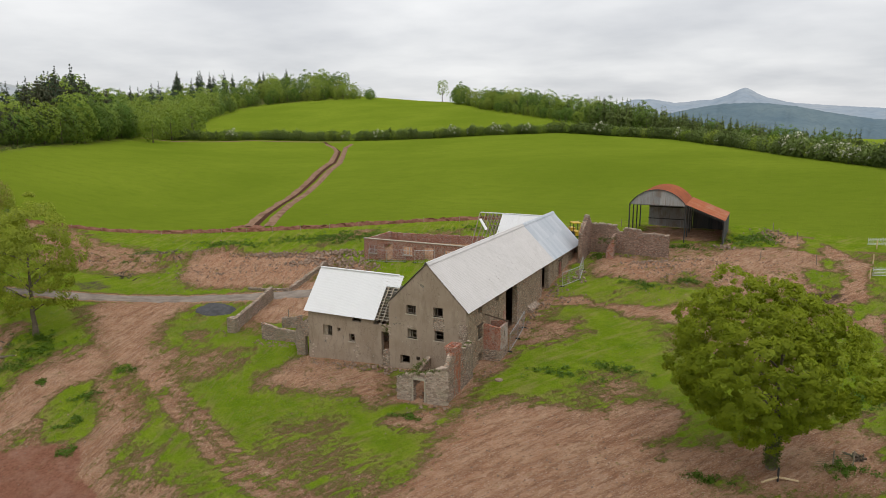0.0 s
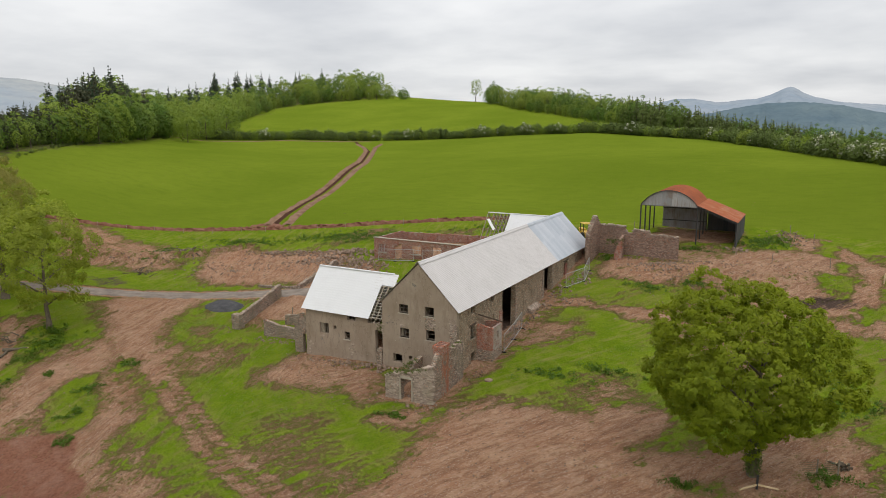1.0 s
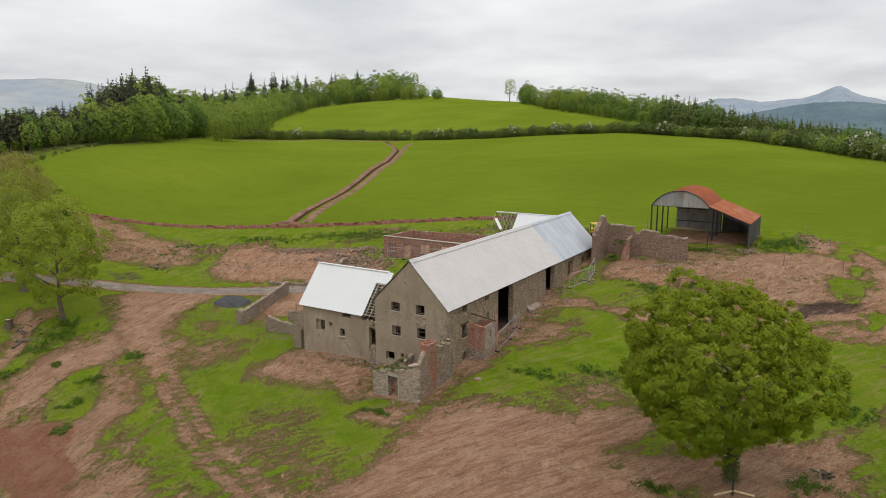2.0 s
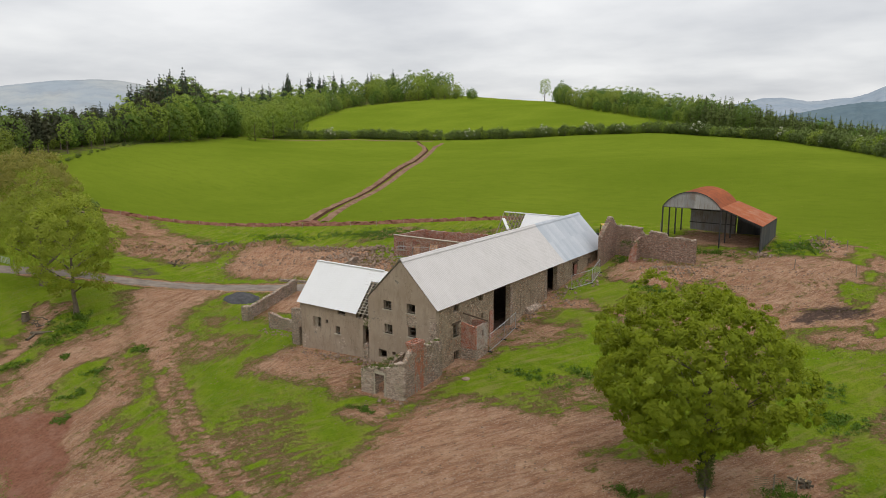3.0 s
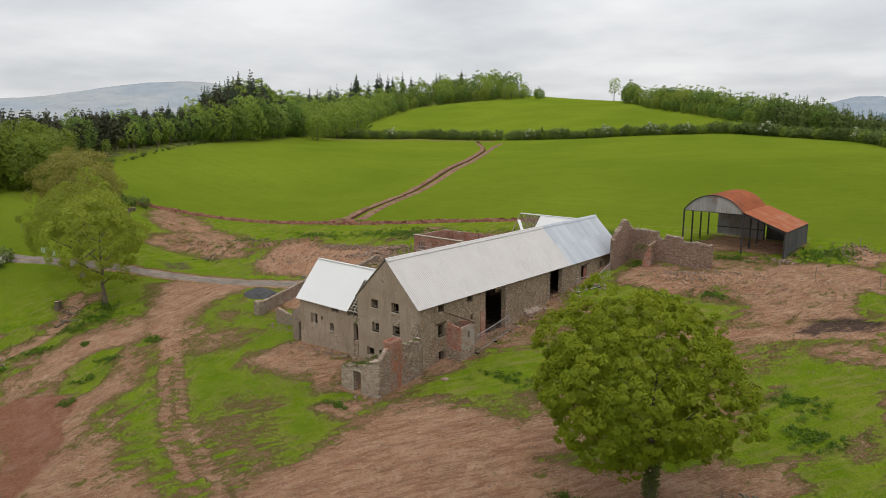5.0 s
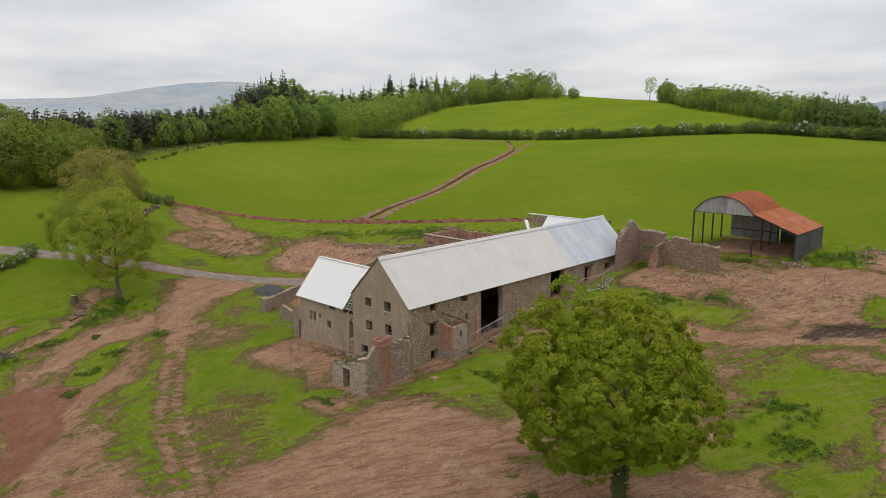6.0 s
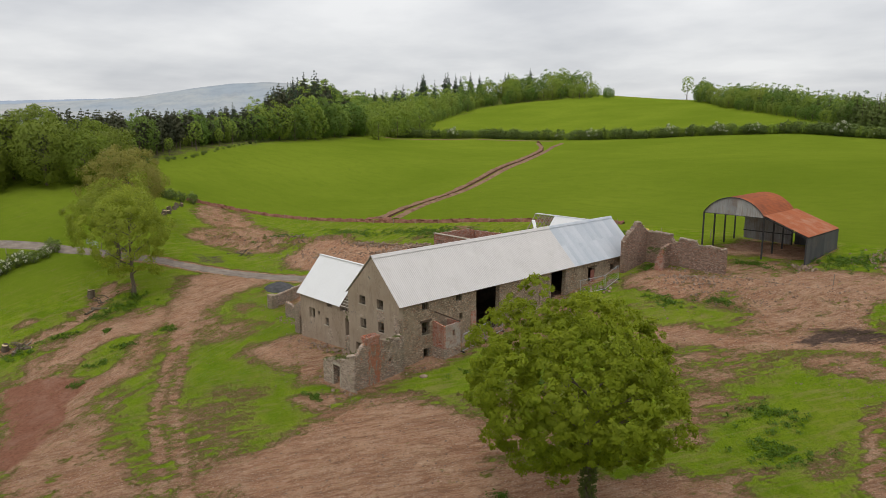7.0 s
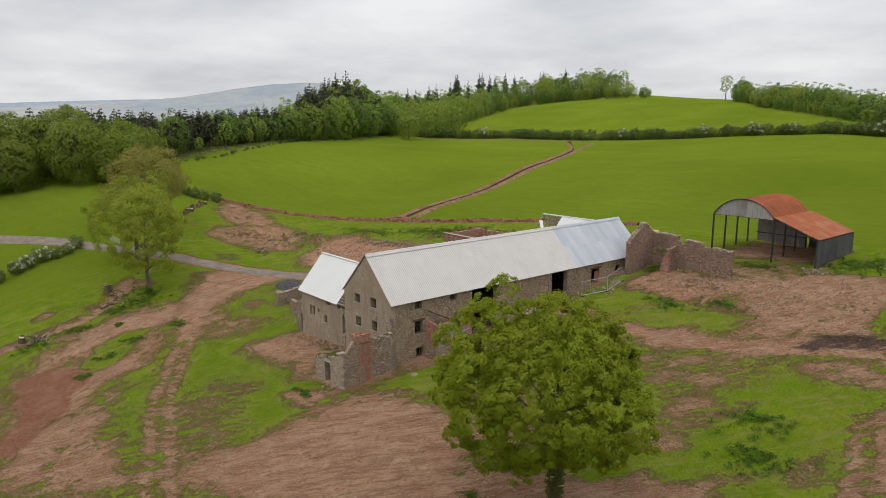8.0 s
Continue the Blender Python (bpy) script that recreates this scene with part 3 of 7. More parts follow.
bare(2.0, 0.95, [(-89.0, 65.8), (-87.0, 70.9), (-78.5, 77.2), (-76.6, 71.8), (-74.8, 66.6), (-69.8, 61.3), (-62.2, 55.8), (-56.6, 51.7), (-57.8, 50.2), (-63.3, 51.9), (-71.8, 55.7), (-82.0, 61.1)])  # mouth of the yard
bare(2.7, 0.95, [(-68.9, 36.6), (-72.8, 41.7), (-75.4, 46.2), (-76.0, 49.3), (-75.9, 54.3), (-75.8, 58.2), (-69.0, 55.0), (-68.3, 52.4), (-67.3, 49.8), (-67.2, 47.9), (-67.0, 45.3), (-64.3, 41.9), (-64.3, 39.1), (-62.7, 34.5)])  # western slope, upper pass
bare(2.0, 0.85, [(-65.5, 49.0), (-66.3, 51.8), (-59.9, 48.1), (-54.4, 44.6), (-52.2, 41.8), (-50.1, 39.5), (-48.4, 37.6), (-45.1, 35.1), (-42.7, 32.6), (-42.3, 30.1), (-43.6, 28.0), (-62.7, 34.5), (-63.4, 38.1), (-59.0, 39.0), (-57.9, 41.3), (-59.7, 44.6)])  # western slope, lower pass
bare(2.5, 0.7, [(-50.1, 39.5), (-48.4, 41.6), (-43.1, 38.1), (-40.5, 35.5), (-37.5, 32.7), (-41.8, 30.4), (-44.6, 34.4)])  # thin ground below it
bare(2.0, 0.8, [(-47.3, 54.0), (-49.2, 56.9), (-47.7, 59.5), (-47.4, 62.8), (-44.8, 63.1), (-38.3, 61.9), (-36.9, 61.1), (-31.6, 55.7), (-33.1, 54.2), (-36.7, 54.7), (-40.1, 55.5), (-42.5, 54.7)])  # before the annex
bare(1.4, 0.8, [(-30.8, 51.5), (-29.7, 53.0), (-27.7, 54.9), (-25.9, 56.2), (-24.6, 55.6), (-25.6, 53.2), (-25.2, 51.7), (-27.9, 51.4)])  # before the outhouse door
bare(2.0, 1.0, [(-23.9, 38.5), (-24.7, 41.0), (-24.1, 43.1), (-24.0, 45.1), (-24.7, 47.2), (-24.6, 49.7), (-24.6, 52.5), (-24.3, 55.3), (-23.8, 56.6), (-21.0, 58.8), (-18.0, 59.7), (-15.4, 59.2), (-12.7, 59.6), (-10.8, 61.8), (-8.3, 62.8), (-6.2, 62.3), (-5.3, 59.9), (-6.3, 57.6), (-7.4, 56.3), (-8.2, 55.2), (-6.8, 54.9), (-2.9, 56.2), (-0.8, 56.6), (0.7, 55.1), (0.4, 51.2), (-6.0, 47.1), (-16.2, 40.8)])  # churned ground before the maple
bare(2.7, 0.55, [(-13.3, 59.2), (-15.1, 63.8), (-14.1, 67.4), (-11.0, 67.8), (-8.2, 63.6), (-10.7, 61.6)])  # thin ground
bare(1.7, 0.8, [(1.2, 58.0), (1.9, 60.5), (3.9, 62.3), (5.3, 61.6), (5.0, 58.9), (2.4, 55.9)])  # under the maple
bare(1.7, 0.75, [(1.3, 65.3), (0.1, 67.8), (-0.0, 70.9), (2.3, 72.6), (2.3, 69.3), (3.2, 67.1)])  # scar
bare(1.7, 0.75, [(-0.1, 71.8), (-0.9, 74.7), (0.9, 77.3), (3.3, 77.8), (3.2, 75.1), (1.7, 74.2), (0.8, 72.1)])  # scar
bare(1.7, 0.7, [(-5.6, 77.5), (-7.7, 81.5), (-6.4, 83.6), (-4.0, 86.0), (-3.7, 82.3), (-4.9, 80.2)])  # scar
bare(2.0, 0.72, [(2.9, 87.0), (3.9, 89.4), (6.9, 90.7), (9.3, 93.2), (11.2, 87.5), (8.7, 86.2), (8.2, 83.9), (5.8, 86.2)])  # eastern scar
bare(2.0, 0.75, [(8.9, 85.7), (11.4, 86.9), (14.2, 78.8), (13.0, 79.0), (10.9, 82.0)])  # eastern scar
bare(1.7, 0.6, [(10.5, 73.6), (11.0, 74.5), (12.8, 70.5), (12.6, 68.4)])  # scar
bare(1.7, 0.8, [(2.5, 58.0), (2.4, 60.1), (4.4, 62.8), (6.4, 61.7), (5.5, 59.2)])  # red scar
bare(1.7, 1.0, [(-13.3, 86.6), (-11.2, 89.0), (-7.7, 89.9), (-4.4, 90.0), (-1.4, 91.2), (1.3, 94.1), (7.8, 97.6), (9.0, 94.1), (2.9, 90.5), (-1.9, 86.4), (-5.0, 86.5), (-9.9, 83.8)])  # path east
bare(2.5, 0.78, [(-4.7, 89.9), (-4.8, 94.3), (-8.4, 97.9), (-11.1, 101.5), (-11.9, 105.7), (-14.9, 109.2), (-11.8, 109.0), (-7.2, 110.1), (-6.3, 114.3), (-2.4, 114.7), (1.9, 114.9), (7.8, 97.6), (1.3, 94.1)])  # rough ground by the barn
bare(1.4, 0.62, [(-25.5, 74.9), (-24.7, 79.3), (-20.1, 82.2), (-18.3, 78.0), (-21.7, 72.0), (-24.0, 71.9)])  # worn turf
bare(1.4, 0.95, [(-25.4, 85.5), (-21.9, 88.9), (-18.8, 90.0), (-15.9, 88.7), (-10.0, 89.0), (-9.9, 85.4), (-14.4, 84.2), (-17.4, 85.7), (-23.3, 85.9)])  # path
bare(2.0, 0.8, [(-25.1, 104.3), (-20.3, 106.3), (-13.6, 106.6), (-10.5, 104.3), (-10.7, 96.3), (-12.6, 94.4), (-16.6, 95.8), (-21.2, 95.6)])  # bank of the ruin
bare(2.0, 0.8, [(-12.4, 109.7), (-4.7, 114.4), (3.1, 116.9), (7.9, 114.6), (10.1, 109.0), (8.4, 102.7), (5.9, 106.6), (1.7, 104.2), (-4.1, 103.8), (-10.5, 104.3)])  # track by the barn
bare(1.5, 0.9, [(-6.5, 130.0), (-3.0, 133.7), (3.2, 124.2), (8.5, 118.4), (12.3, 110.8), (12.0, 95.8), (10.8, 91.8), (8.9, 98.8), (9.7, 107.6), (6.8, 114.2), (3.1, 117.5), (-1.8, 123.5)])  # track along the field
bare(1.7, 0.75, [(9.3, 91.5), (13.2, 94.6), (11.9, 81.9), (10.1, 83.6), (9.0, 86.4)])  # eastern scar
bare(2.7, 0.66, [(-135.8, 93.9), (-136.6, 99.9), (-125.3, 97.1), (-116.2, 99.7), (-104.8, 95.0), (-98.4, 88.4), (-101.4, 82.4), (-106.1, 80.0), (-120.3, 87.5)])  # slope to the pit
bare(2.0, 0.9, [(-92.4, 87.4), (-98.9, 95.6), (-96.5, 102.9), (-81.8, 101.9), (-70.9, 102.7), (-66.0, 98.0), (-65.9, 90.4), (-64.0, 84.8), (-71.0, 85.3), (-84.8, 82.2)])  # cleared yard
bare(1.4, 0.95, [(-64.3, 71.0), (-66.6, 79.9), (-66.9, 83.0), (-65.0, 89.1), (-62.8, 95.7), (-59.5, 95.7), (-57.5, 90.7), (-57.9, 83.4), (-55.7, 74.2), (-60.4, 71.1)])  # yard by the annex
bare(1.7, 0.6, [(-138.7, 86.9), (-144.1, 97.1), (-123.3, 95.6), (-114.9, 97.1), (-106.8, 90.1), (-104.7, 82.6), (-109.8, 77.7), (-116.5, 77.4), (-124.5, 85.6)])  # pale slope
bare(1.2, 0.8, [(-88.0, 49.4), (-89.8, 52.2), (-90.0, 55.9), (-87.5, 55.8), (-85.6, 52.8), (-83.4, 49.6)])  # gully side
bare(1.0, 0.7, [(-84.7, 37.8), (-85.8, 39.4), (-84.9, 40.7), (-82.3, 39.9), (-82.5, 38.0)])  # spot
bare(1.0, 0.6, [(-67.6, 65.0), (-67.9, 66.5), (-66.2, 66.4), (-63.8, 63.1), (-64.8, 62.7)])  # spot
bare(1.2, 0.55, [(-65.8, 69.7), (-64.1, 72.0), (-57.0, 69.4), (-56.5, 67.1), (-61.1, 67.7)])  # spot
bare(1.6, 0.9, [(-6.7, 54.8), (-4.4, 57.5), (1.2, 59.9), (3.4, 62.5), (4.4, 63.6), (10.2, 63.6), (9.6, 55.5), (-7.5, 48.5), (-9.9, 48.9)])  # bare ground about the maple's foot
bare(1.0, 0.85, [(7.0, 61.9), (7.3, 66.1), (8.6, 66.9), (8.6, 62.8)])  # red scar
bare(2.2, 0.74, [(-46.9, 29.2), (-47.4, 32.2), (-46.2, 36.5), (-39.1, 36.8), (-31.2, 37.0), (-25.3, 36.7), (-28.5, 30.9), (-37.7, 27.2)])  # trampled corner to the south-west
bare(2.5, 0.9, [(-20, 116), (-7, 115), (-6.5, 127), (-19, 126)])  # floor of the Dutch barn
bare(0.5, 1.3, [(-36.5, 62), (-26.8, 62), (-26.8, 107), (-36.5, 107)])  # floors of the buildings
bare(0.5, 1.3, [(-31.6, 55.8), (-26.3, 55.8), (-26.3, 62.5), (-31.6, 62.5)])
bare(0.5, 1.0, [(-61.8, 98.6), (-43, 98.6), (-43, 107.5), (-61.8, 107.5)])
bare(0.5, 1.3, [(-47, 62.5), (-36.5, 62.5), (-36.5, 69.5), (-47, 69.5)])
bare(1.5, 0.75, [(-26.4, 56), (-25.3, 56), (-24.6, 66), (-24.3, 75), (-24.6, 84), (-26, 93), (-27, 93), (-27, 62)])  # foot of the long wall
GREENS = [
    [(-14.6, 116.1), (-7.4, 117.8), (-6.8, 109.7), (-13.1, 109.4)],
    [(-6.8, 133.9), (-0.2, 134.9), (0.5, 116.9), (-5.0, 116.7)],
    [(4.8, 125.1), (7.6, 122.9), (7.3, 114.5), (5.1, 114.7)],
    [(7.3, 112.5), (9.4, 112.4), (9.1, 108.0), (7.3, 107.9)],
    [(4.1, 105.8), (9.2, 106.8), (9.3, 101.8), (5.8, 101.2)],
    [(-22.6, 95.0), (-13.0, 97.2), (-11.2, 88.7), (-20.3, 86.7)],
    [(8.7, 94.9), (12.9, 97.9), (12.5, 93.3), (9.1, 90.6)],
    [(7.3, 85.3), (12.1, 87.4), (11.4, 77.9), (7.5, 75.3)],
    [(-6.2, 62.5), (0.6, 65.6), (1.2, 60.0), (-4.3, 57.9)],
    [(-3.3, 52.7), (0.5, 54.8), (1.0, 52.9), (-2.9, 50.9)],
]
WHEELS = [(-86, 69), (-81, 65), (-73.5, 60.2), (-63, 54), (-54.3, 49.4), (-47, 45.5), (-40.5, 42.5), (-35.2, 40.5), (-27.3, 38), (-18, 35)]
WHEELS_E = [(5, 124), (9.5, 113), (10.4, 103), (10.2, 92), (12, 82), (16, 70)]
LANE_E = [(-14, 108.1), (-4.3, 108.2), (3.1, 107.7), (9.2, 105.7)]
PATH_E = [(-25, 86.4), (-19, 88.4), (-14, 87), (-8, 87.6), (-2, 88.6), (4, 92.6), (9, 95)]
FIELD = [(-146, 91), (-134, 105), (-122, 113), (-110, 119), (-96, 120.3), (-83, 121.7), (-62, 126), (-45, 131), (-25, 131), (-2, 133), (10, 128), (22, 123), (60, 110), (160, 60), (160, 150),
         (60, 185), (27, 216), (8, 250), (-14, 306), (-42, 356), (-108, 388), (-153, 380), (-232, 358), (-290, 343), (-316, 292), (-262, 186), (-228, 129), (-196, 93)]
LANE = [(-240, -10), (-180, 10), (-150, 26), (-124, 43), (-111, 53), (-100, 65), (-92, 70.5), (-83, 75.5), (-75, 79), (-69, 80.8), (-62, 83), (-56, 84), (-50, 84)]
PASTURE = [(-90, 20), (-93, 48), (-108, 62), (-118, 72), (-140, 88), (-175, 84), (-240, 60), (-240, -40), (-120, -40)]
LITTER = [(-172, 70), (-186, 86), (-202, 102), (-220, 122), (-234, 142), (-246, 162), (-270, 200), (-298, 244), (-326, 284), (-390, 392), (-436, 490), (-428, 532), (-378, 586), (-420, 640), (-520, 600), (-520, 480), (-420, 300), (-330, 200), (-240, 90), (-200, 50)]
UPPER = [(-300, 352), (-378, 388), (-426, 485), (-414, 525), (-376, 575), (-300, 600), (-250, 560), (-211, 512), (-147, 467), (-112, 432), (-108, 394), (-232, 366)]


def axis(lo, hi, fine, far_lo, far_hi):
    a = list(np.arange(lo, hi, fine))
    s, v = fine, a[-1]
    while v < far_hi:
        s = min(s * 1.07, 160)
        v += s
        a.append(v)
    s, v = fine, lo
    left = []
    while v > far_lo:
        s = min(s * 1.07, 160)
        v -= s
        left.append(v)
    return np.array(left[::-1] + a)


def build_ground():
    xs, ys = axis(-150, 28, 0.62, -4400, 4400), axis(24, 136, 0.62, -3000, 4600)
    X, Y = np.meshgrid(xs, ys)
    Z = land(X, Y)
    rs = np.random.RandomState(5)
    wob = sum(np.sin(X * math.cos(a) * f + Y * math.sin(a) * f + p) for a, f, p in ((0.3, 0.5, 1), (1.3, 0.7, 2), (2.2, 0.43, 0.5), (2.9, 0.9, 4), (0.9, 1.3, 3))) / 5
    near = np.clip(1 - np.hypot(X + 50, Y - 75) / 170, 0, 1)
    red = np.zeros(X.shape)
    for soft, strength, pts in EARTH:
        red = np.maximum(red, strength * patch(X + wob * 1.2, Y + wob * 1.2, pts, soft))
    for line, half, gauge in ((WHEELS, 0.36, 0.9), (WHEELS_E, 0.6, 1.0), (LANE_E, 0.6, 1.0), (PATH_E, 0.6, 0.8)):
        d = near_line(X + wob * 0.3, Y + wob * 0.3, line)
        rut = np.exp(-((d - gauge) / half) ** 2)
        red = np.maximum(red, np.maximum(0.95 * rut, 0.36 * np.exp(-(d / 1.8) ** 2)))
        Z -= 0.12 * rut * near
    red = np.maximum(red, 1.2 * np.clip(1.6 - near_line(X, Y, LANE) / 2.0, 0, 1))
    maroon = patch(X + wob, Y + wob, [(-63.0, 34.6), (-63.5, 36.4), (-60.4, 38.7), (-58.0, 39.5), (-54.4, 37.9), (-52.4, 36.4), (-48.8, 35.2), (-46.1, 33.4), (-44.4, 30.9), (-42.2, 28.8), (-43.6, 28.0)], 0.8)
    maroon = np.maximum(maroon, patch(X + wob, Y + wob, [(-63.6, 32.9), (-62.4, 36.1), (-59.3, 39.2), (-53.4, 36.6), (-49.3, 34.0), (-47.3, 31.2), (-45.2, 28.8)], 1.0))
    red = np.maximum(red, 0.95 * maroon)
    red -= 0.8 * patch(X + wob, Y + wob, [(-61.0, 39.5), (-64.9, 42.1), (-66.5, 45.1), (-68.0, 49.3), (-65.6, 48.5), (-63.0, 45.5), (-59.7, 43.3), (-58.6, 41.0)], 0.9)
    for pts in GREENS:
        red -= 0.85 * patch(X + wob, Y + wob, pts, 0.9)
    red = np.clip(red, 0, 2)
    green = np.maximum(patch(X, Y, FIELD, 1.5), patch(X, Y, UPPER, 2.0))
    green = np.maximum(green, 0.85 * patch(X, Y, PASTURE, 4.0))
    far = np.hypot(X + 50, Y - 75) > 420
    green = np.where(far & (green < 0.2), 0.1, green)
    red = np.where(green > 0.6, 0, red)
    # scattered bare spots in the turf near the farm
    spots = np.clip(sum(np.sin(X * f * math.cos(a) + Y * f * math.sin(a) + p) for a, f, p in ((0.2, 0.21, 0), (1.1, 0.27, 1), (2.0, 0.24, 2), (2.7, 0.31, 3))) / 4 - 0.1, 0, 1) * 1.1
    red = np.maximum(red, np.where(green < 0.3, spots * 0.7 * np.clip(near * 2.2, 0, 1) * np.where((Y < 118) & (X > -84), 1, 0), 0))
    burnt_and_shade = np.maximum(patch(X + wob, Y + wob, [(1.7, 91.3), (2.1, 94.9), (4.2, 97.7), (6.9, 98.9), (9.5, 98.5), (8.1, 95.5), (5.8, 93.5), (3.5, 91.6)], 0.9), 0.9 * patch(X, Y, [(-103, 73), (-100, 77), (-95, 76), (-97, 71)], 1.2))
    # indoor shade painted on the long house's floor, and leaf litter under the trees
    burnt_and_shade = np.maximum(burnt_and_shade, 1.2 * patch(X, Y, [(-36, 63), (-27.6, 63), (-27.6, 106), (-36, 106)], 0.4))
    burnt_and_shade = np.maximum(burnt_and_shade, 0.75 * patch(X, Y, LITTER, 3.0))
    # unevenness of trodden ground, ploughed by tracks where it is bare
    Z += near * (0.10 * wob + 0.05 * rs.rand(*X.shape) * (0.4 + red))
    Z += near * red * 0.07 * np.sin((X * 0.45 + Y * 0.9) * 2.6 + wob * 2)
    lump = sum(np.sin(X * math.cos(a) * f + Y * math.sin(a) * f + p) for a, f, p in ((0.5, 1.1, 0), (1.7, 1.4, 1.5), (2.6, 0.9, 3), (0.1, 1.9, 2), (2.1, 2.3, 5))) / 5
    Z += 0.9 * np.clip(lump, 0, 1) * patch(X, Y, [(-98, 92), (-88, 101), (-66, 101.5), (-59, 96), (-60, 90), (-76, 84), (-90, 84)], 2.5)
    Z += 0.7 * np.clip(lump, 0, 1) * patch(X, Y, [(-14, 90), (-14, 100), (-6, 110), (3, 118), (8, 110), (8, 100), (0, 92)], 2.5)
    # the pit and its bank at the yard's far side, and the bank under the north ruin
    pit = near_line(X, Y, [(-113, 84), (-106, 92), (-100, 99), (-97, 103)])
    Z += -1.1 * np.exp(-(pit / 1.5) ** 2) + 0.9 * np.exp(-((pit - 3.2) / 1.3) ** 2)
    red = np.maximum(red, 0.8 * np.exp(-(pit / 3) ** 2))
    gully = near_line(X, Y, [(-91, 53.5), (-85.5, 50.3), (-80.5, 46.5), (-78.4, 42.9), (-77.4, 39.1), (-76.2, 34.8), (-75, 28)])
    Z += -0.8 * np.exp(-(gully / 1.2) ** 2) * near
    red = np.maximum(red, 0.8 * np.exp(-(gully / 1.3) ** 2))
    bank = near_line(X, Y, [(-21, 99), (-13, 102), (-8, 103.5), (-1, 104)])
    Z += 0.9 * np.exp(-(bank / 2.2) ** 2)
    red = np.maximum(red, 0.95 * np.exp(-(bank / 2.6) ** 2))
    h, w = X.shape
    me = bpy.data.meshes.new("ground")
    idx = np.arange(h * w).reshape(h, w)
    quads = np.stack([idx[:-1, :-1], idx[:-1, 1:], idx[1:, 1:], idx[1:, :-1]], -1).reshape(-1, 4)
    me.vertices.add(h * w)
    me.vertices.foreach_set("co", np.stack([X, Y, Z], -1).ravel())
    me.loops.add(quads.size)
    me.loops.foreach_set("vertex_index", quads.ravel())
    me.polygons.add(len(quads))
    me.polygons.foreach_set("loop_start", np.arange(len(quads)) * 4)
    me.polygons.foreach_set("use_smooth", np.ones(len(quads), bool))
    me.update(calc_edges=True)
    at = me.color_attributes.new("cover", "FLOAT_COLOR", "POINT")
    at.data.foreach_set("color", np.stack([red, green, burnt_and_shade, maroon], -1).ravel().astype(np.float32))
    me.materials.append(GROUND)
    ob = new("ground", me)
    return tagged(ob, "grass fields, bright crop and churned red earth round a ruined farm", "ground", kind="structure"), xs, ys, Z


GROUND_OB, GXS, GYS, GZS = build_ground()


def gs(x, y):
    """Height of the built ground sheet at a place."""
    i = int(np.clip(np.searchsorted(GXS, x) - 1, 0, len(GXS) - 2))
    j = int(np.clip(np.searchsorted(GYS, y) - 1, 0, len(GYS) - 2))
    u, v = (x - GXS[i]) / (GXS[i + 1] - GXS[i]), (y - GYS[j]) / (GYS[j + 1] - GYS[j])
    return float((GZS[j, i] * (1 - u) + GZS[j, i + 1] * u) * (1 - v) + (GZS[j + 1, i] * (1 - u) + GZS[j + 1, i + 1] * u) * v)


def spaced(pts, step):
    """Points every step metres along a polyline, with the way there."""
    out = []
    for (ax, ay), (bx, by) in zip(pts, pts[1:]):
        ln = math.hypot(bx - ax, by - ay)
        n = max(1, round(ln / step))
        for k in range(n):
            out.append((ax + (bx - ax) * k / n, ay + (by - ay) * k / n, (bx - ax) / ln, (by - ay) / ln))
    out.append((*pts[-1], out[-1][2], out[-1][3]))
    return out


def strip(name, pts, profile, material, step, label, category, kind="", rough=0.0, seed=3):
    """A band draped on the ground along a polyline; profile: (offset, height) across it."""
    rnd = random.Random(seed)
    rows = spaced(pts, step)
    verts, faces = [], []
    for i, (x, y, dx, dy) in enumerate(rows):
        for off, hgt in profile:
            px, py = x + dy * off, y - dx * off
            r = rough if hgt > 0 else 0
            verts.append((px + rnd.uniform(-r, r), py + rnd.uniform(-r, r), gs(px, py) + hgt * (1 + rnd.uniform(-1, 1) * min(1, rough * 1.2)) if hgt > 0.08 else gs(px, py) + hgt))
    n = len(profile)
    for i in range(len(rows) - 1):
        for k in range(n - 1):
            faces.append((i * n + k, i * n + k + 1, (i + 1) * n + k + 1, (i + 1) * n + k))
    ob = mesh_from(name, verts, faces, material, smooth=False)
    return tagged(ob, label, category, kind=kind)


strip("road", LANE,
      [(-1.9, -0.05), (-1.4, 0.1), (-0.8, 0.07), (0, 0.13), (0.8, 0.07), (1.4, 0.1), (1.9, -0.05)], ROAD, 1.2, "pale gravel farm lane with worn wheel tracks", "road", "structure")
RIDGE = [(-0.9, -0.1), (-0.6, 0.3), (-0.2, 0.55), (0.2, 0.6), (0.55, 0.35), (0.9, -0.1)]
strip("spoil_bank", [(-146, 90), (-140, 97.5), (-134, 104), (-128, 109.5), (-120, 114.5), (-110, 118.3), (-97, 119.8), (-83, 121), (-70, 123.3), (-56, 127), (-44, 130.3)],
      RIDGE, SPOIL, 0.8, "long bank of red earth dug from a trench along the field", "bank", rough=0.3)
strip("spoil_bank", [(-107.5, 122), (-126, 156.6), (-142.2, 193), (-162.5, 235.5), (-204, 301), (-218.5, 320), (-236, 338)],
      [(-1.3, -0.1), (-0.8, 0.2), (0.0, 0.4), (0.7, 0.2), (1.2, -0.1)], SPOIL_TAN, 2.0, "bank of red earth running up the green field", "bank", rough=0.4, seed=8)
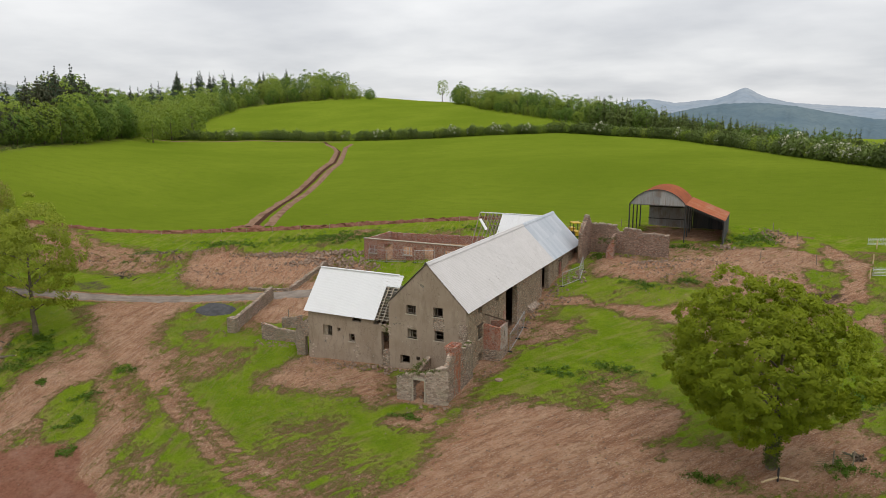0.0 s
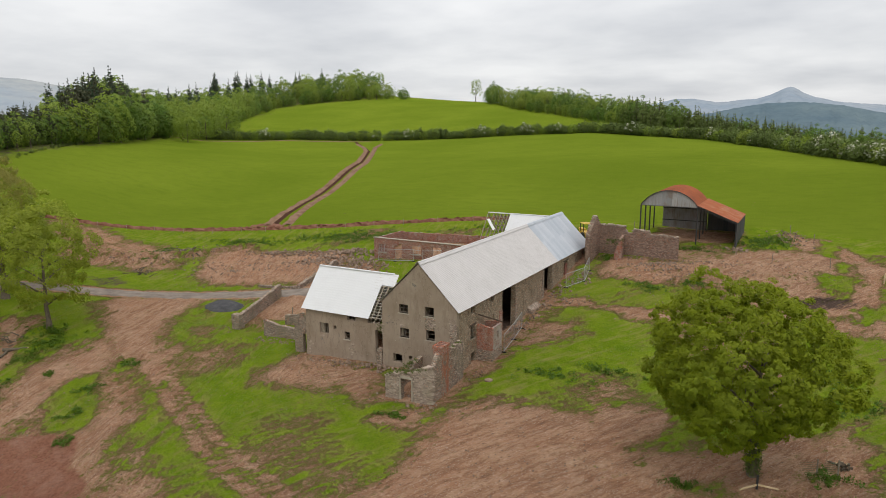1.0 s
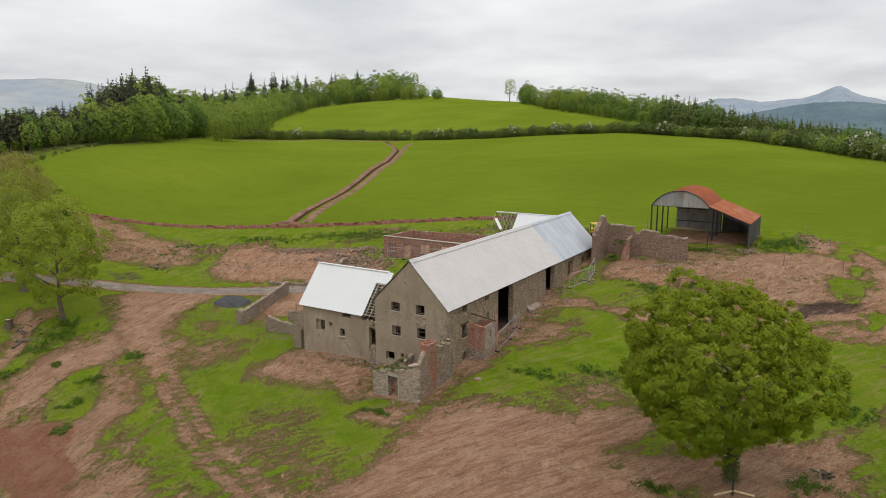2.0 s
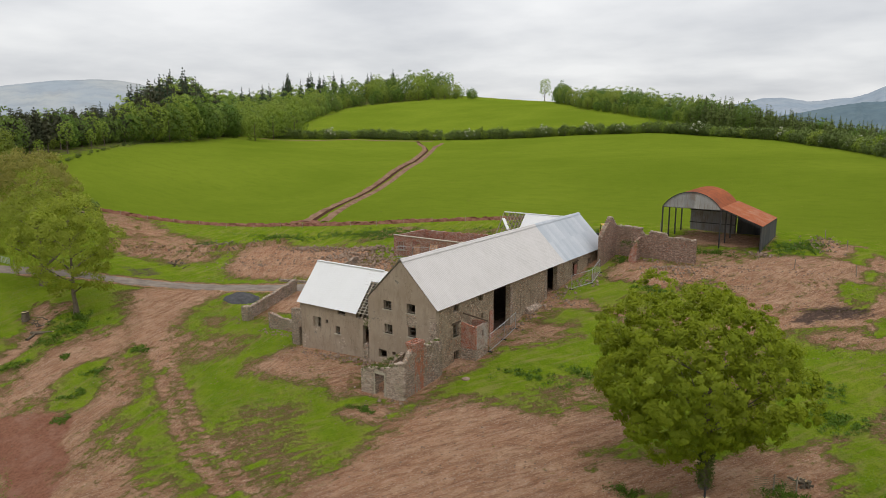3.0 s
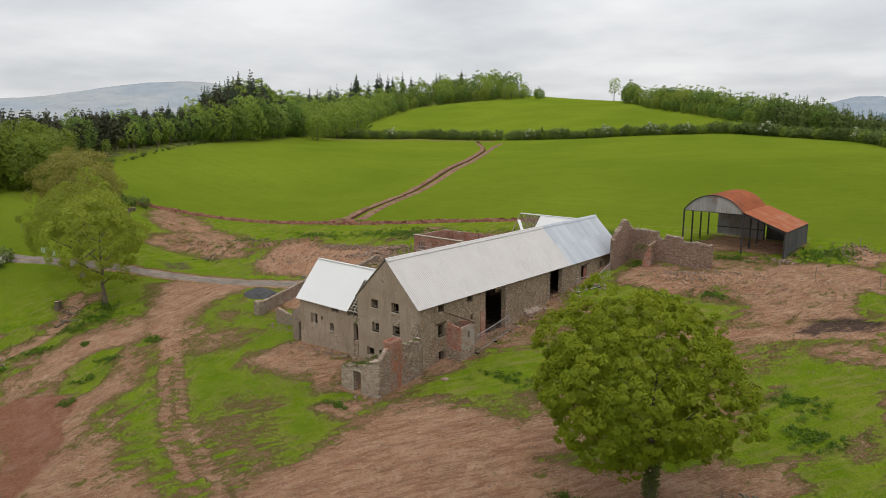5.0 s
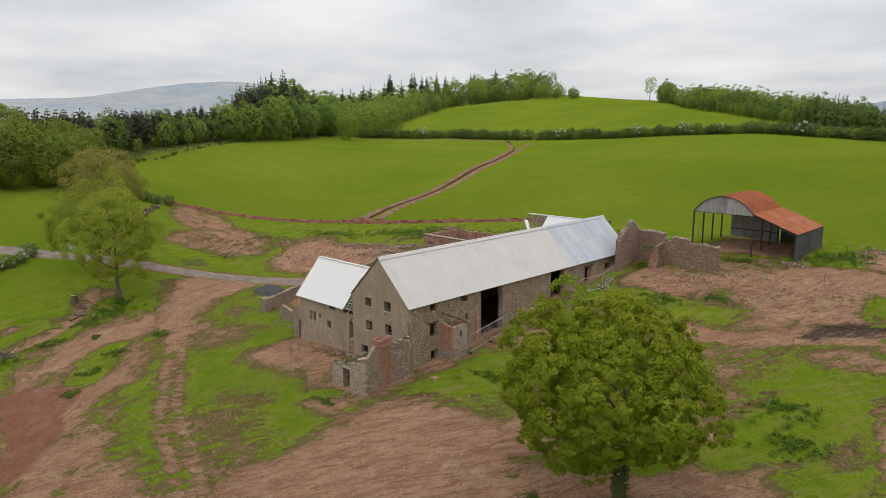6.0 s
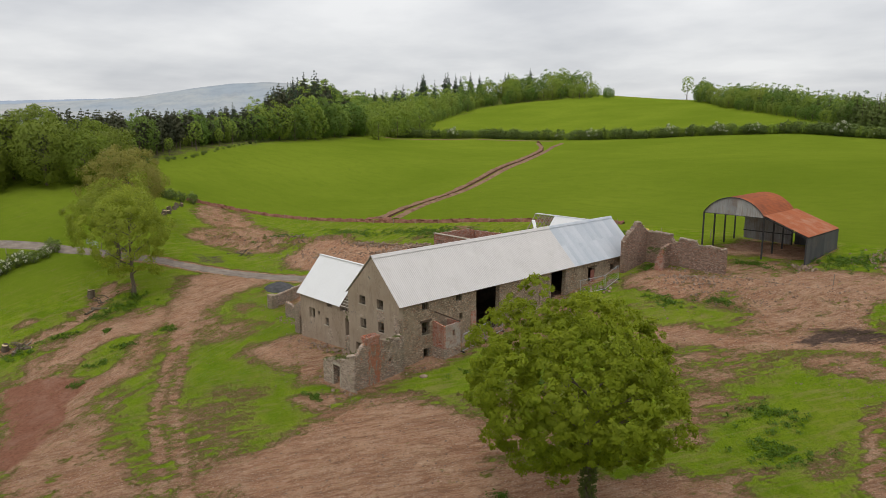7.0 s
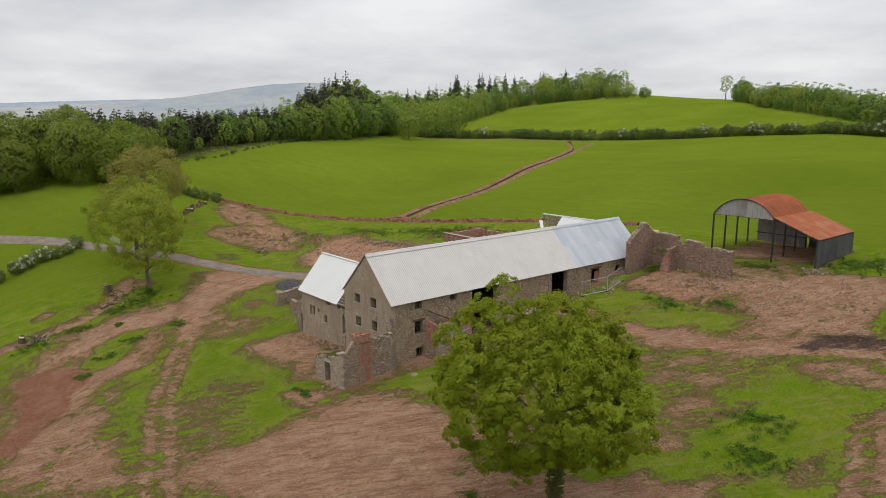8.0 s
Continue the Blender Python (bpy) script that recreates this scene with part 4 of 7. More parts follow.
strip("spoil_bank", [(-102, 122.2), (-121, 156), (-137, 191.5), (-157, 233), (-197, 297), (-212, 321), (-221, 341)],
      [(-1.2, -0.1), (-0.6, 0.25), (0.3, 0.4), (1.0, 0.2), (1.5, -0.1)], SPOIL_TAN, 2.0, "bank of red earth running up the green field", "bank", rough=0.4, seed=9)
strip("trench", [(-105.6, 122), (-124, 156), (-140, 192), (-160, 234), (-201, 299), (-216, 317.5), (-232, 335), (-246, 350)],
      [(-0.8, 0.03), (-0.3, 0.02), (0.3, 0.02), (0.8, 0.03)], TRENCH, 2.0, "narrow dark open trench up the field", "trench")
strip("field_track", [(-103, 120.6), (-108, 123.5), (-112, 121)], [(-1.5, 0.02), (0, 0.08), (1.5, 0.02)], SPOIL, 1.2, "spread of red earth where the trenches meet", "earth", rough=0.3)
strip("headland", [(-322, 283), (-305, 287), (-290, 338), (-250, 349), (-235, 352)], [(-1.6, 0.02), (0, 0.1), (1.6, 0.02)], SPOIL_TAN, 3, "strip of bare earth along the hedge", "earth", rough=0.2)


def mound(name, cx, cy, rx, ry, h, material, label, category, seed=1, n=22):
    rs = np.random.RandomState(seed)
    verts, faces = [(cx, cy, gs(cx, cy) + h)], []
    rings = 6
    for r in range(1, rings + 1):
        f = r / rings
        for k in range(n):
            a = 2 * math.pi * k / n
            j = 1 + rs.uniform(-0.08, 0.08) * (f > 0.3)
            x, y = cx + rx * f * j * math.cos(a), cy + ry * f * j * math.sin(a)
            verts.append((x, y, gs(x, y) + h * (1 - f * f) * (1 + rs.uniform(-0.15, 0.15)) - (0.06 if r == rings else 0)))
    for k in range(n):
        faces.append((0, 1 + k, 1 + (k + 1) % n))
    for r in range(rings - 1):
        for k in range(n):
            a, b = 1 + r * n + k, 1 + r * n + (k + 1) % n
            faces.append((a, a + n, b + n, b))
    return tagged(mesh_from(name, verts, faces, material, smooth=True), label, category)


mound("gravel_mound", -71.6, 73.6, 3.4, 2.3, 0.9, GRAVEL, "low spread heap of dark grey gravel", "gravel heap")


# ---- the long farmhouse and barn ----
def sheet_mesh(name, w, ln, pitch, depth, material, sides=2):
    """One corrugated sheet: waves across x, lying from the origin along +y."""
    n = max(2, round(w / pitch)) * 2 * sides
    verts, faces = [], []
    for j, y in enumerate((0, ln)):
        for i in range(n + 1):
            x = w * i / n
            verts.append((x, y, depth * 0.5 * math.cos(2 * math.pi * x / pitch)))
    m = n + 1
    for i in range(n):
        faces.append((i, i + 1, m + i + 1, m + i))
    me = bpy.data.meshes.new(name)
    me.from_pydata(verts, [], faces)
    me.materials.append(material)
    me.polygons.foreach_set("use_smooth", [True] * len(me.polygons))
    return me


def lay_sheets(parent, eave0, eave1, ridge0, rows, material, width=1.02, pitch=0.146, depth=0.055, seed=1, keep=None, name="roof_sheet"):
    """Sheets from an eave line up to a ridge, each an object on one mesh, lapped over the row below."""
    rnd = random.Random(seed)
    e0, e1, r0 = Vector(eave0), Vector(eave1), Vector(ridge0)
    along = (e1 - e0)
    ln = along.length
    along.normalize()
    up = r0 - e0
    up -= along * up.dot(along)
    slope = up.length
    up.normalize()
    nor = along.cross(up)
    if nor.z < 0:
        nor = -nor
    cols = max(1, round(ln / width))
    w = ln / cols
    sl = slope / rows
    me = sheet_mesh(name, w + 0.04, sl + 0.12, pitch, depth, material)
    flip = along.cross(up).z < 0
    for r in range(rows):
        for c in range(cols):
            if keep and not keep((c + 0.5) / cols, (r + 0.5) / rows):
                continue
            o = new(name, me)
            o.parent = parent
            base = e0 + along * (w * c) + up * (sl * r - 0.05) + nor * (0.05 + 0.005 * r + 0.003 * (c % 2) + rnd.uniform(0, 0.003))
            x = along
            m = Matrix((x, up, along.cross(up))).transposed().to_4x4()
            if flip:
                base = base + along * w
                m = Matrix((-along, up, (-along).cross(up))).transposed().to_4x4()
            o.matrix_basis = Matrix.Translation(base) @ m @ pose(0, 0, 0, rnd.uniform(-0.1, 0.1), 0, rnd.uniform(-0.12, 0.12))


def window_frame(x, y, z, w, h, facing, bars, parent, rot=0, sill=True, label=""):
    """A wooden casement set in a hole: surround, mullion and glazing bars; facing 's' or 'e'."""
    win = thing("window_1", label or "weathered wooden window frame with missing glass", "window", kind="structure")
    m = Matrix.Translation((x, y, z)) @ (Matrix.Rotation(math.pi / 2, 4, "Z") if facing == "e" else Matrix.Identity(4))
    bm = bmesh.new()
    t = 0.05
    for a in ((0, t, 0, 0.1, 0, h), (w - t, w, 0, 0.1, 0, h), (t, w - t, 0, 0.1, h - t, h), (t, w - t, 0, 0.1, 0, t)):
        add_box(bm, *a)
    part("window_frame", bm, FRAME, win)
    for kind, f in bars:
        bm = bmesh.new()
        if kind == "v":
            add_box(bm, w * f - 0.022, w * f + 0.022, 0.02, 0.08, t, h - t)
        elif kind == "h":
            add_box(bm, t, w - t, 0.02, 0.08, h * f - 0.022, h * f + 0.022)
        else:
            add_box(bm, t, w * f, 0.03, 0.06, t, h - t)
        part("glazing_bar" if kind != "s" else "shutter_board", bm, FRAME if kind != "s" else TIMBER, win)
    if sill:
        bm = bmesh.new()
        add_box(bm, -0.14, w + 0.14, -0.34, 0.1, -0.13, 0.0)
        part("window_sill", bm, SILL, win)
    win.matrix_basis = m
    return win


house = thing("farmhouse", "long derelict stone and rendered farmhouse with corrugated roof", "house")
EX, WX, RX = -27.1, -36.15, -31.62
SY, NY = 62.3, 106.8
EAVE, RIDGEZ = 8.78, 13.3
# south gable, rendered
gable_holes = [(2.15, 3.25, 7.82, 8.75), (5.3, 6.4, 7.85, 8.85), (2.25, 3.35, 5.15, 6.15), (5.45, 6.5, 5.3, 6.35), (1.35, 2.5, 2.2, 3.15), (3.3, 3.75, 2.75, 3.2)]
wall_mesh("wall", (WX, SY), (EX, SY), 0.6, 0.0, lerp_top([(0, EAVE), (RX - WX, RIDGEZ - 0.02), (EX - WX, EAVE)]), gable_holes, RENDER, house, label="grey cement-rendered gable wall")
base_e = lambda u: 0.8 + 0.1 * u
east_holes = [(3.2, 4.2, 7.65, 8.7), (3.2, 4.3, 4.95, 6.35), (3.35, 4.4, 2.1, 3.35), (8.2, 9.2, 7.75, 8.7), (8.8, 9.3, 5.6, 6.35), (11.5, 15.4, 2.0, 8.55), (18.0, 18.12, 4.4, 6.7), (20.6, 20.72, 4.8, 6.9),
              (22.9, 23.02, 4.6, 6.9), (25.2, 28.2, 3.0, 8.5), (30.7, 30.82, 5.7, 7.3), (33.2, 34.9, 4.6, 7.9), (38.5, 39.7, 6.6, 7.7), (41.6, 43.4, 4.5, 8.3)]
wall_mesh("wall", (EX, SY + 0.6), (EX, NY), 0.6, base_e, EAVE, [(a - 0.6, b - 0.6, c, d) for a, b, c, d in east_holes], STONE, house, label="rubble stone long wall")
wall_mesh("wall", (WX, NY), (WX, SY + 0.6), 0.6, 0.6, EAVE, [(16.4, 20.0, 2.9, 5.2)], STONE, house)
wall_mesh("wall", (EX - 0.6, NY), (WX + 0.6, NY), 0.6, 3.0, lerp_top([(0, EAVE + 0.4), (3.93, RIDGEZ - 0.1), (7.85, EAVE + 0.4)]), [(2.6, 5.4, 3.0, 8.5)], STONE, house)
wall_mesh("cross_wall", (WX + 0.6, 72.5), (EX - 0.6, 72.5), 0.4, 0.5, 8.7, [], STONE, house)
# invented lining: its dark colour stands in for deep shade behind the cart door
wall_mesh("boarding", (WX + 0.72, NY - 0.7), (WX + 0.72, 73), 0.1, 0.6, 8.6, [(15.7, 19.3, 2.9, 5.2)], DARK_WOOD, house, label="dark lining added to deepen the shade inside the barn")
# brick jambs of the cart doors
for y0, y1, z0, z1 in ((72.9, 73.78, 2.0, 6.2), (77.72, 78.3, 2.6, 8.0), (86.9, 87.48, 3.4, 8.2), (90.52, 91.2, 3.6, 8.0)):
    bm = bmesh.new()
    add_box(bm, EX - 0.3, EX + 0.05, y0, y1, z0, z1)
    part("door_jamb", bm, BRICK_W if y0 < 75 else STONE_RUIN, house, "worn red brick jamb" if y0 < 75 else "")
# lintels
for y0, y1, z in ((73.4, 78.1, 8.55), (87.2, 90.8, 8.5), (65.2, 66.9, 6.35), (95.2, 97.5, 7.9)):
    bm = bmesh.new()
    add_box(bm, EX - 0.5, EX + 0.03, y0, y1, z, z + 0.2)
    part("lintel", bm, DARK_WOOD, house)
# low stone buttress
bm = bmesh.new()
vs = add_box(bm, EX, EX + 0.75, 81.6, 84.9, 2.6, 4.6)
for v in vs:
    if v.co.z > 4 and v.co.x > EX + 0.5:
        v.co.z -= 0.35
part("buttress", bm, STONE_RUIN, house)
lay_sheets(house, (EX + 0.22, SY - 0.12, EAVE - 0.12), (EX + 0.22, 92.2, EAVE - 0.12), (RX, SY - 0.12, RIDGEZ + 0.05), 3, FIBRE, seed=4, pitch=0.255, depth=0.04)
lay_sheets(house, (EX + 0.22, 92.2, EAVE - 0.12), (EX + 0.22, NY + 0.3, EAVE - 0.12), (RX, 92.2, RIDGEZ + 0.08), 2, STEEL, width=0.9, pitch=0.1, depth=0.03, seed=5)
lay_sheets(house, (WX - 0.22, SY - 0.12, EAVE - 0.12), (WX - 0.22, 92.2, EAVE - 0.12), (RX, SY - 0.12, RIDGEZ + 0.05), 3, FIBRE, seed=6, pitch=0.255, depth=0.04)
lay_sheets(house, (WX - 0.22, 92.2, EAVE - 0.12), (WX - 0.22, NY + 0.3, EAVE - 0.12), (RX, 92.2, RIDGEZ + 0.08), 2, STEEL, width=0.9, pitch=0.1, depth=0.03, seed=7)


def ridge_cap(parent, y0, y1, x, z, material):
    n = round((y1 - y0) / 1.1)
    for k in range(n):
        a = y0 + (y1 - y0) * k / n
        bm = bmesh.new()
        b = a + (y1 - y0) / n + 0.06
        rows = [[bm.verts.new((x + dx, yy, z + dz)) for dx, dz in ((-0.32, -0.24), (-0.12, 0.02), (0, 0.08), (0.12, 0.02), (0.32, -0.24))] for yy in (a, b)]
        for i in range(4):
            bm.faces.new((rows[0][i], rows[0][i + 1], rows[1][i + 1], rows[1][i]))
        part("ridge_cap", bm, material, parent, smooth=True)


ridge_cap(house, SY - 0.12, 92.2, RX, RIDGEZ + 0.17, FIBRE)
ridge_cap(house, 92.2, NY + 0.3, RX, RIDGEZ + 0.17, STEEL)
# windows of the gable and the east wall
for i, (u0, u1, z0, z1) in enumerate(gable_holes[:5]):
    bars = [[("v", 0.36), ("v", 0.62), ("h", 0.5)], [("v", 0.3)], [("v", 0.4), ("h", 0.5), ("s", 0.22)], [("h", 0.55)], [("s", 0.12)]][i]
    window_frame(WX + u0, SY + 0.3, z0, u1 - u0, z1 - z0, "s", bars, house, sill=i < 4)
for i in (0, 1, 2, 3):
    u0, u1, z0, z1 = east_holes[i]
    window_frame(EX - 0.3, SY + u0, z0, u1 - u0, z1 - z0, "e", [("v", 0.5)] if i != 2 else [("v", 0.33), ("v", 0.66)], house, sill=i == 1)
# blocked patch and lintel stones under a gable window
bm = bmesh.new()
add_box(bm, -30.85, -29.6, SY - 0.02, SY + 0.2, 6.4, 7.7)
part("patch", bm, STONE_RUIN, house, "patch of bare stone between two windows")
bm = bmesh.new()
add_box(bm, EX - 0.75, EX + 0.03, SY - 0.03, SY + 0.35, 4.2, 7.4)
part("quoin_patch", bm, STONE_RUIN, house, "bare stone quoins where render has fallen")
# half-open red plank door
bm = bmesh.new()
for k in range(5):
    add_box(bm, -0.02, 0.03, 0.02 + k * 0.17, 0.17 + k * 0.17, 0, 2.5)
door = part("door_leaf", bm, plain_mat("red_door", (0.2, 0.07, 0.05), (0.28, 0.12, 0.09), 0.8), house, "faded red plank door standing open")
door.location = (EX - 0.1, 96.2, 5.0)

# ---- annex: the lower rendered range beside the gable ----
annex = thing("annex", "low rendered range with white roof, partly stripped to battens", "house")
AX0, AX1, AY0, AY1 = -46.95, WX, 62.6, 69.4
annex_holes = [(1.95, 3.25, 3.85, 5.1), (3.95, 4.35, 4.55, 5.0), (5.9, 7.05, 5.95, 6.62), (5.5, 6.2, 3.65, 4.5), (8.65, 9.5, 5.95, 6.55), (9.65, 10.62, 2.6, 5.3)]
wall_mesh("wall", (AX0, AY0), (AX1, AY0), 0.5, -0.3, lerp_top([(0, 6.62), (8.3, 6.62), (8.9, 6.55), (9.6, 5.9), (10.8, 6.2)]), annex_holes, RENDER, annex, step=1.2, label="stained cement-rendered front wall")
wall_mesh("wall", (AX0, AY1), (AX0, AY0 + 0.5), 0.5, -0.5, lerp_top([(0, 6.6), (3.4, 10.55), (6.3, 7.0)]), [], RENDER, annex)
wall_mesh("wall", (AX1, AY1), (AX0, AY1), 0.5, -0.3, 6.6, [(3, 4, 3, 5)], STONE, annex)
bm = bmesh.new()
add_box(bm, -36.95, -36.2, AY0 - 0.35, AY0 + 0.3, 0.8, 3.3)
part("stub_wall", bm, STONE_RUIN, annex, "broken pale stub of wall")
for i, (u0, u1, z0, z1) in enumerate(annex_holes[:5]):
    window_frame(AX0 + u0, AY0 + 0.2, z0, u1 - u0, z1 - z0, "s", [[("v", 0.5), ("v", 0.72), ("h", 0.5), ("s", 0.4)], [], [("v", 0.5)], [("h", 0.6)], [("v", 0.4)]][i], annex, sill=i == 3)
ERIDGE = 10.8
lay_sheets(annex, (-47.35, AY0 - 0.25, 6.55), (-36.3, AY0 - 0.25, 6.55), (-47.35, 66.0, ERIDGE), 4, FIBRE_NEW, seed=11, width=0.85, depth=0.025,
           keep=lambda u, v: u < (0.81 if v < 0.25 else 0.83 if v < 0.5 else 0.85 if v < 0.75 else 0.9) or (v > 0.75 and u > 0.94))
lay_sheets(annex, (-47.35, AY1 + 0.25, 6.55), (-36.3, AY1 + 0.25, 6.55), (-47.35, 66.0, ERIDGE), 3, FIBRE_NEW, seed=12, width=1.0, keep=lambda u, v: u < 0.9)
bm = bmesh.new()
add_bar(bm, (-47.35, 66, ERIDGE + 0.12), (-36.9, 66, ERIDGE + 0.12), 0.3, 0.1)
part("ridge_cap", bm, FIBRE_NEW, annex)
for k in range(5):
    x = -38.9 + k * 0.62
    bm = bmesh.new()
    add_bar(bm, (x, AY0 - 0.2, 6.5), (x, 66.0, ERIDGE - 0.1), 0.09, 0.14)
    part("rafter", bm, TIMBER, annex)
for k in range(16):
    f = k / 15.5
    bm = bmesh.new()
    add_bar(bm, (-39.1 + 0.25 * f, AY0 - 0.1 + 3.5 * f, 6.68 + 4.15 * f), (-36.2, AY0 - 0.1 + 3.5 * f, 6.68 + 4.15 * f), 0.1, 0.06)
    part("batten", bm, PALE_BATTEN, annex)

# ---- north wing, its roof stripped at the end ----
wing = thing("north_wing", "wing behind the barn with white roof and bare rafters", "house")
for p0, p1 in (((-42, 98.4), (WX, 98.4)), ((WX, 106.7), (-42, 106.7))):
    wall_mesh("wall", p0, p1, 0.5, 4.0, 8.7, [], STONE, wing)
wall_mesh("wall", (-42, 106.2), (-42, 98.9), 0.5, 4.0, 8.7, [], STONE, wing)
for side in (-1, 1):
    ye = 102.5 + side * 4.4
    lay_sheets(wing, (-38.4, ye, 8.6), (RX, ye, 8.6), (-38.4, 102.5, 13.25), 2, FIBRE_NEW, seed=20 + side, width=1.0)
    for k in range(7):
        x = -41.9 + k * 0.62
        bm = bmesh.new()
        add_bar(bm, (x, ye, 8.6), (x + (-0.4 if k == 0 else 0), 102.5, 13.15), 0.1, 0.14)
        part("rafter", bm, TIMBER, wing)
    for k in range(9):
        f = k / 8
        bm = bmesh.new()
        add_bar(bm, (-41.4, ye + (102.5 - ye) * f, 8.72 + 4.55 * f), (-38.3, ye + (102.5 - ye) * f, 8.72 + 4.55 * f), 0.09, 0.06)
        part("batten", bm, FRAME, wing)
bm = bmesh.new()
add_bar(bm, (-42.2, 102.5, 13.3), (RX, 102.5, 13.35), 0.3, 0.12)
part("ridge_cap", bm, FIBRE_NEW, wing)
bm = bmesh.new()
add_bar(bm, (-41.8, 101.4, 12.4), (-40.2, 100.2, 10.9), 0.5, 0.06)
part("loose_sheet", bm, FIBRE_NEW, wing, "slipped white sheet")

# ---- roofless lean-to in front of the gable, with chimney ----
ruin = thing("ruined_outhouse", "roofless stone outhouse with brick chimney breast and weeds on its walls", "ruin")
wall_mesh("wall", (-31.6, 55.8), (-26.3, 55.8), 0.5, 0.2, lerp_top([(0, 3.3), (1.2, 3.75), (2.8, 3.9), (4.2, 4.6), (5.3, 5.0)]), [(1.85, 3.0, 1.0, 3.45)], STONE_RUIN, ruin, step=0.35, rough=0.12, label="broken rubble stone wall with doorway")
wall_mesh("wall", (-26.3, 56.3), (-26.3, SY), 0.5, 0.3, lerp_top([(0, 5.0), (0.7, 5.8), (1.0, 6.1), (3.0, 6.1), (3.4, 5.8), (6, 5.7)]), [(4.0, 4.2, 3.5, 3.8)], STONE_HEARTH, ruin, step=0.35, rough=0.1, seed=4, label="stone wall scorched orange round an old hearth")
wall_mesh("wall", (-31.6, SY), (-31.6, 56.3), 0.5, 0.3, lerp_top([(0, 3.4), (3, 2.6), (6, 3.2)]), [], STONE_RUIN, ruin, step=0.35, rough=0.15, seed=5)
bm = bmesh.new()
add_box(bm, -27.15, -26.24, 57.5, 59.0, 5.75, 6.3)
part("chimney_shaft", bm, BRICK_W, ruin, "red brick chimney stack broken off low")
for x0, x1, y0, y1 in ((-27.22, -26.16, 57.4, 57.6), (-27.22, -26.16, 58.9, 59.1), (-27.22, -27.02, 57.6, 58.9), (-26.36, -26.16, 57.6, 58.9), (-27.02, -26.36, 57.95, 58.08), (-27.02, -26.36, 58.42, 58.55)):
    bm = bmesh.new()
    add_box(bm, x0, x1, y0, y1, 6.3, 6.62)
    part("chimney_cap", bm, BRICK_W, ruin, "red brick rim of a flue")
bm = bmesh.new()
add_box(bm, -29.85, -28.5, 55.76, 56.3, 3.45, 3.68)
part("lintel", bm, SILL, ruin)
for x in (-29.95, -28.6):
    bm = bmesh.new()
    add_box(bm, x, x + 0.14, 55.78, 56.32, 0.9, 3.45)
    part("door_jamb", bm, SILL, ruin)

# ---- small brick closet against the east wall ----
closet = thing("brick_closet", "roofless red brick closet built against the long wall", "outhouse")
for args in (((-27.1, 67.0), (-25.2, 67.0)), ((-25.2, 67.23), (-25.2, 69.4)), ((-25.43, 69.4), (-27.1, 69.4))):
    east = args[0][0] == -25.2
    wall_mesh("wall", *args, 0.23, 1.6, lerp_top([(0, 6.3 if not east else 6.0), (2, 6.0 if not east else 6.1)]), [(1.0, 1.35, 4.7, 5.4)] if east else [], BRICK_PALE if east else BRICK_W, closet, step=0.3, rough=0.06)
bm = bmesh.new()
add_bar(bm, (-27.0, 67.2, 7.3), (-25.1, 69.3, 6.2), 0.14)
part("fallen_beam", bm, DARK_WOOD, closet)
bm = bmesh.new()
add_box(bm, -27.1, -25.17, 66.97, 69.43, 1.6, 3.5)
part("plinth", bm, STONE_RUIN, closet, "rough stone footing")

# ---- roofless brick range to the north-west ----
shed = thing("brick_range", "roofless low red brick cattle shed", "ruin")
brick_holes = [(0.9, 2.5, 5.8, 7.2), (3.9, 5.5, 4.2, 7.6), (7.4, 9.2, 6.0, 7.4), (11.3, 13.0, 4.4, 7.5), (15.0, 16.6, 5.9, 7.3)]
wall_mesh("wall", (-61.8, 98.6), (-43.0, 98.6), 0.35, 3.4, 8.2, brick_holes, BRICK, shed, label="red brick front with door and window holes")
wall_mesh("wall", (-61.8, 107.5), (-61.8, 98.95), 0.35, 3.6, 8.15, [], BRICK, shed, step=0.6, rough=0.05)
wall_mesh("wall", (-43.4, 107.5), (-61.8, 107.5), 0.35, 4.2, lerp_top([(0, 8.5), (10, 8.2), (18.4, 8.0)]), [], BRICK, shed, step=0.5, rough=0.09)
for k in range(6):
    bm = bmesh.new()
    add_box(bm, -60.6 + k * 3.0, -60.25 + k * 3.0, 106.9, 107.2, 4.2, 8.05)
    part("pier", bm, BRICK, shed)
bm = bmesh.new()
add_box(bm, -61.9, -43.0, 98.5, 99.05, 8.2, 8.3)
part("coping", bm, SILL, shed)
for u0, u1, z0, z1 in (brick_holes[0], brick_holes[2], brick_holes[4]):
    win = thing("window_1", "pale metal window grid in the brick wall", "window", kind="structure")
    for f in (0.0, 0.33, 0.67, 1.0):
        bm = bmesh.new()
        add_box(bm, -61.8 + u0 + (u1 - u0 - 0.05) * f, -61.8 + u0 + (u1 - u0 - 0.05) * f + 0.05, 98.7, 98.76, z0, z1)
        part("glazing_bar", bm, ZINC, win)
    for f in (0.0, 0.5, 1.0):
        bm = bmesh.new()
        add_box(bm, -61.8 + u0, -61.8 + u1, 98.7, 98.76, z0 + (z1 - z0 - 0.05) * f, z0 + (z1 - z0 - 0.05) * f + 0.05)
        part("glazing_bar", bm, ZINC, win)
    bm = bmesh.new()
    add_box(bm, -61.9 + u0, -61.7 + u1, 98.45, 98.7, z0 - 0.14, z0)
    part("window_sill", bm, SILL, win)

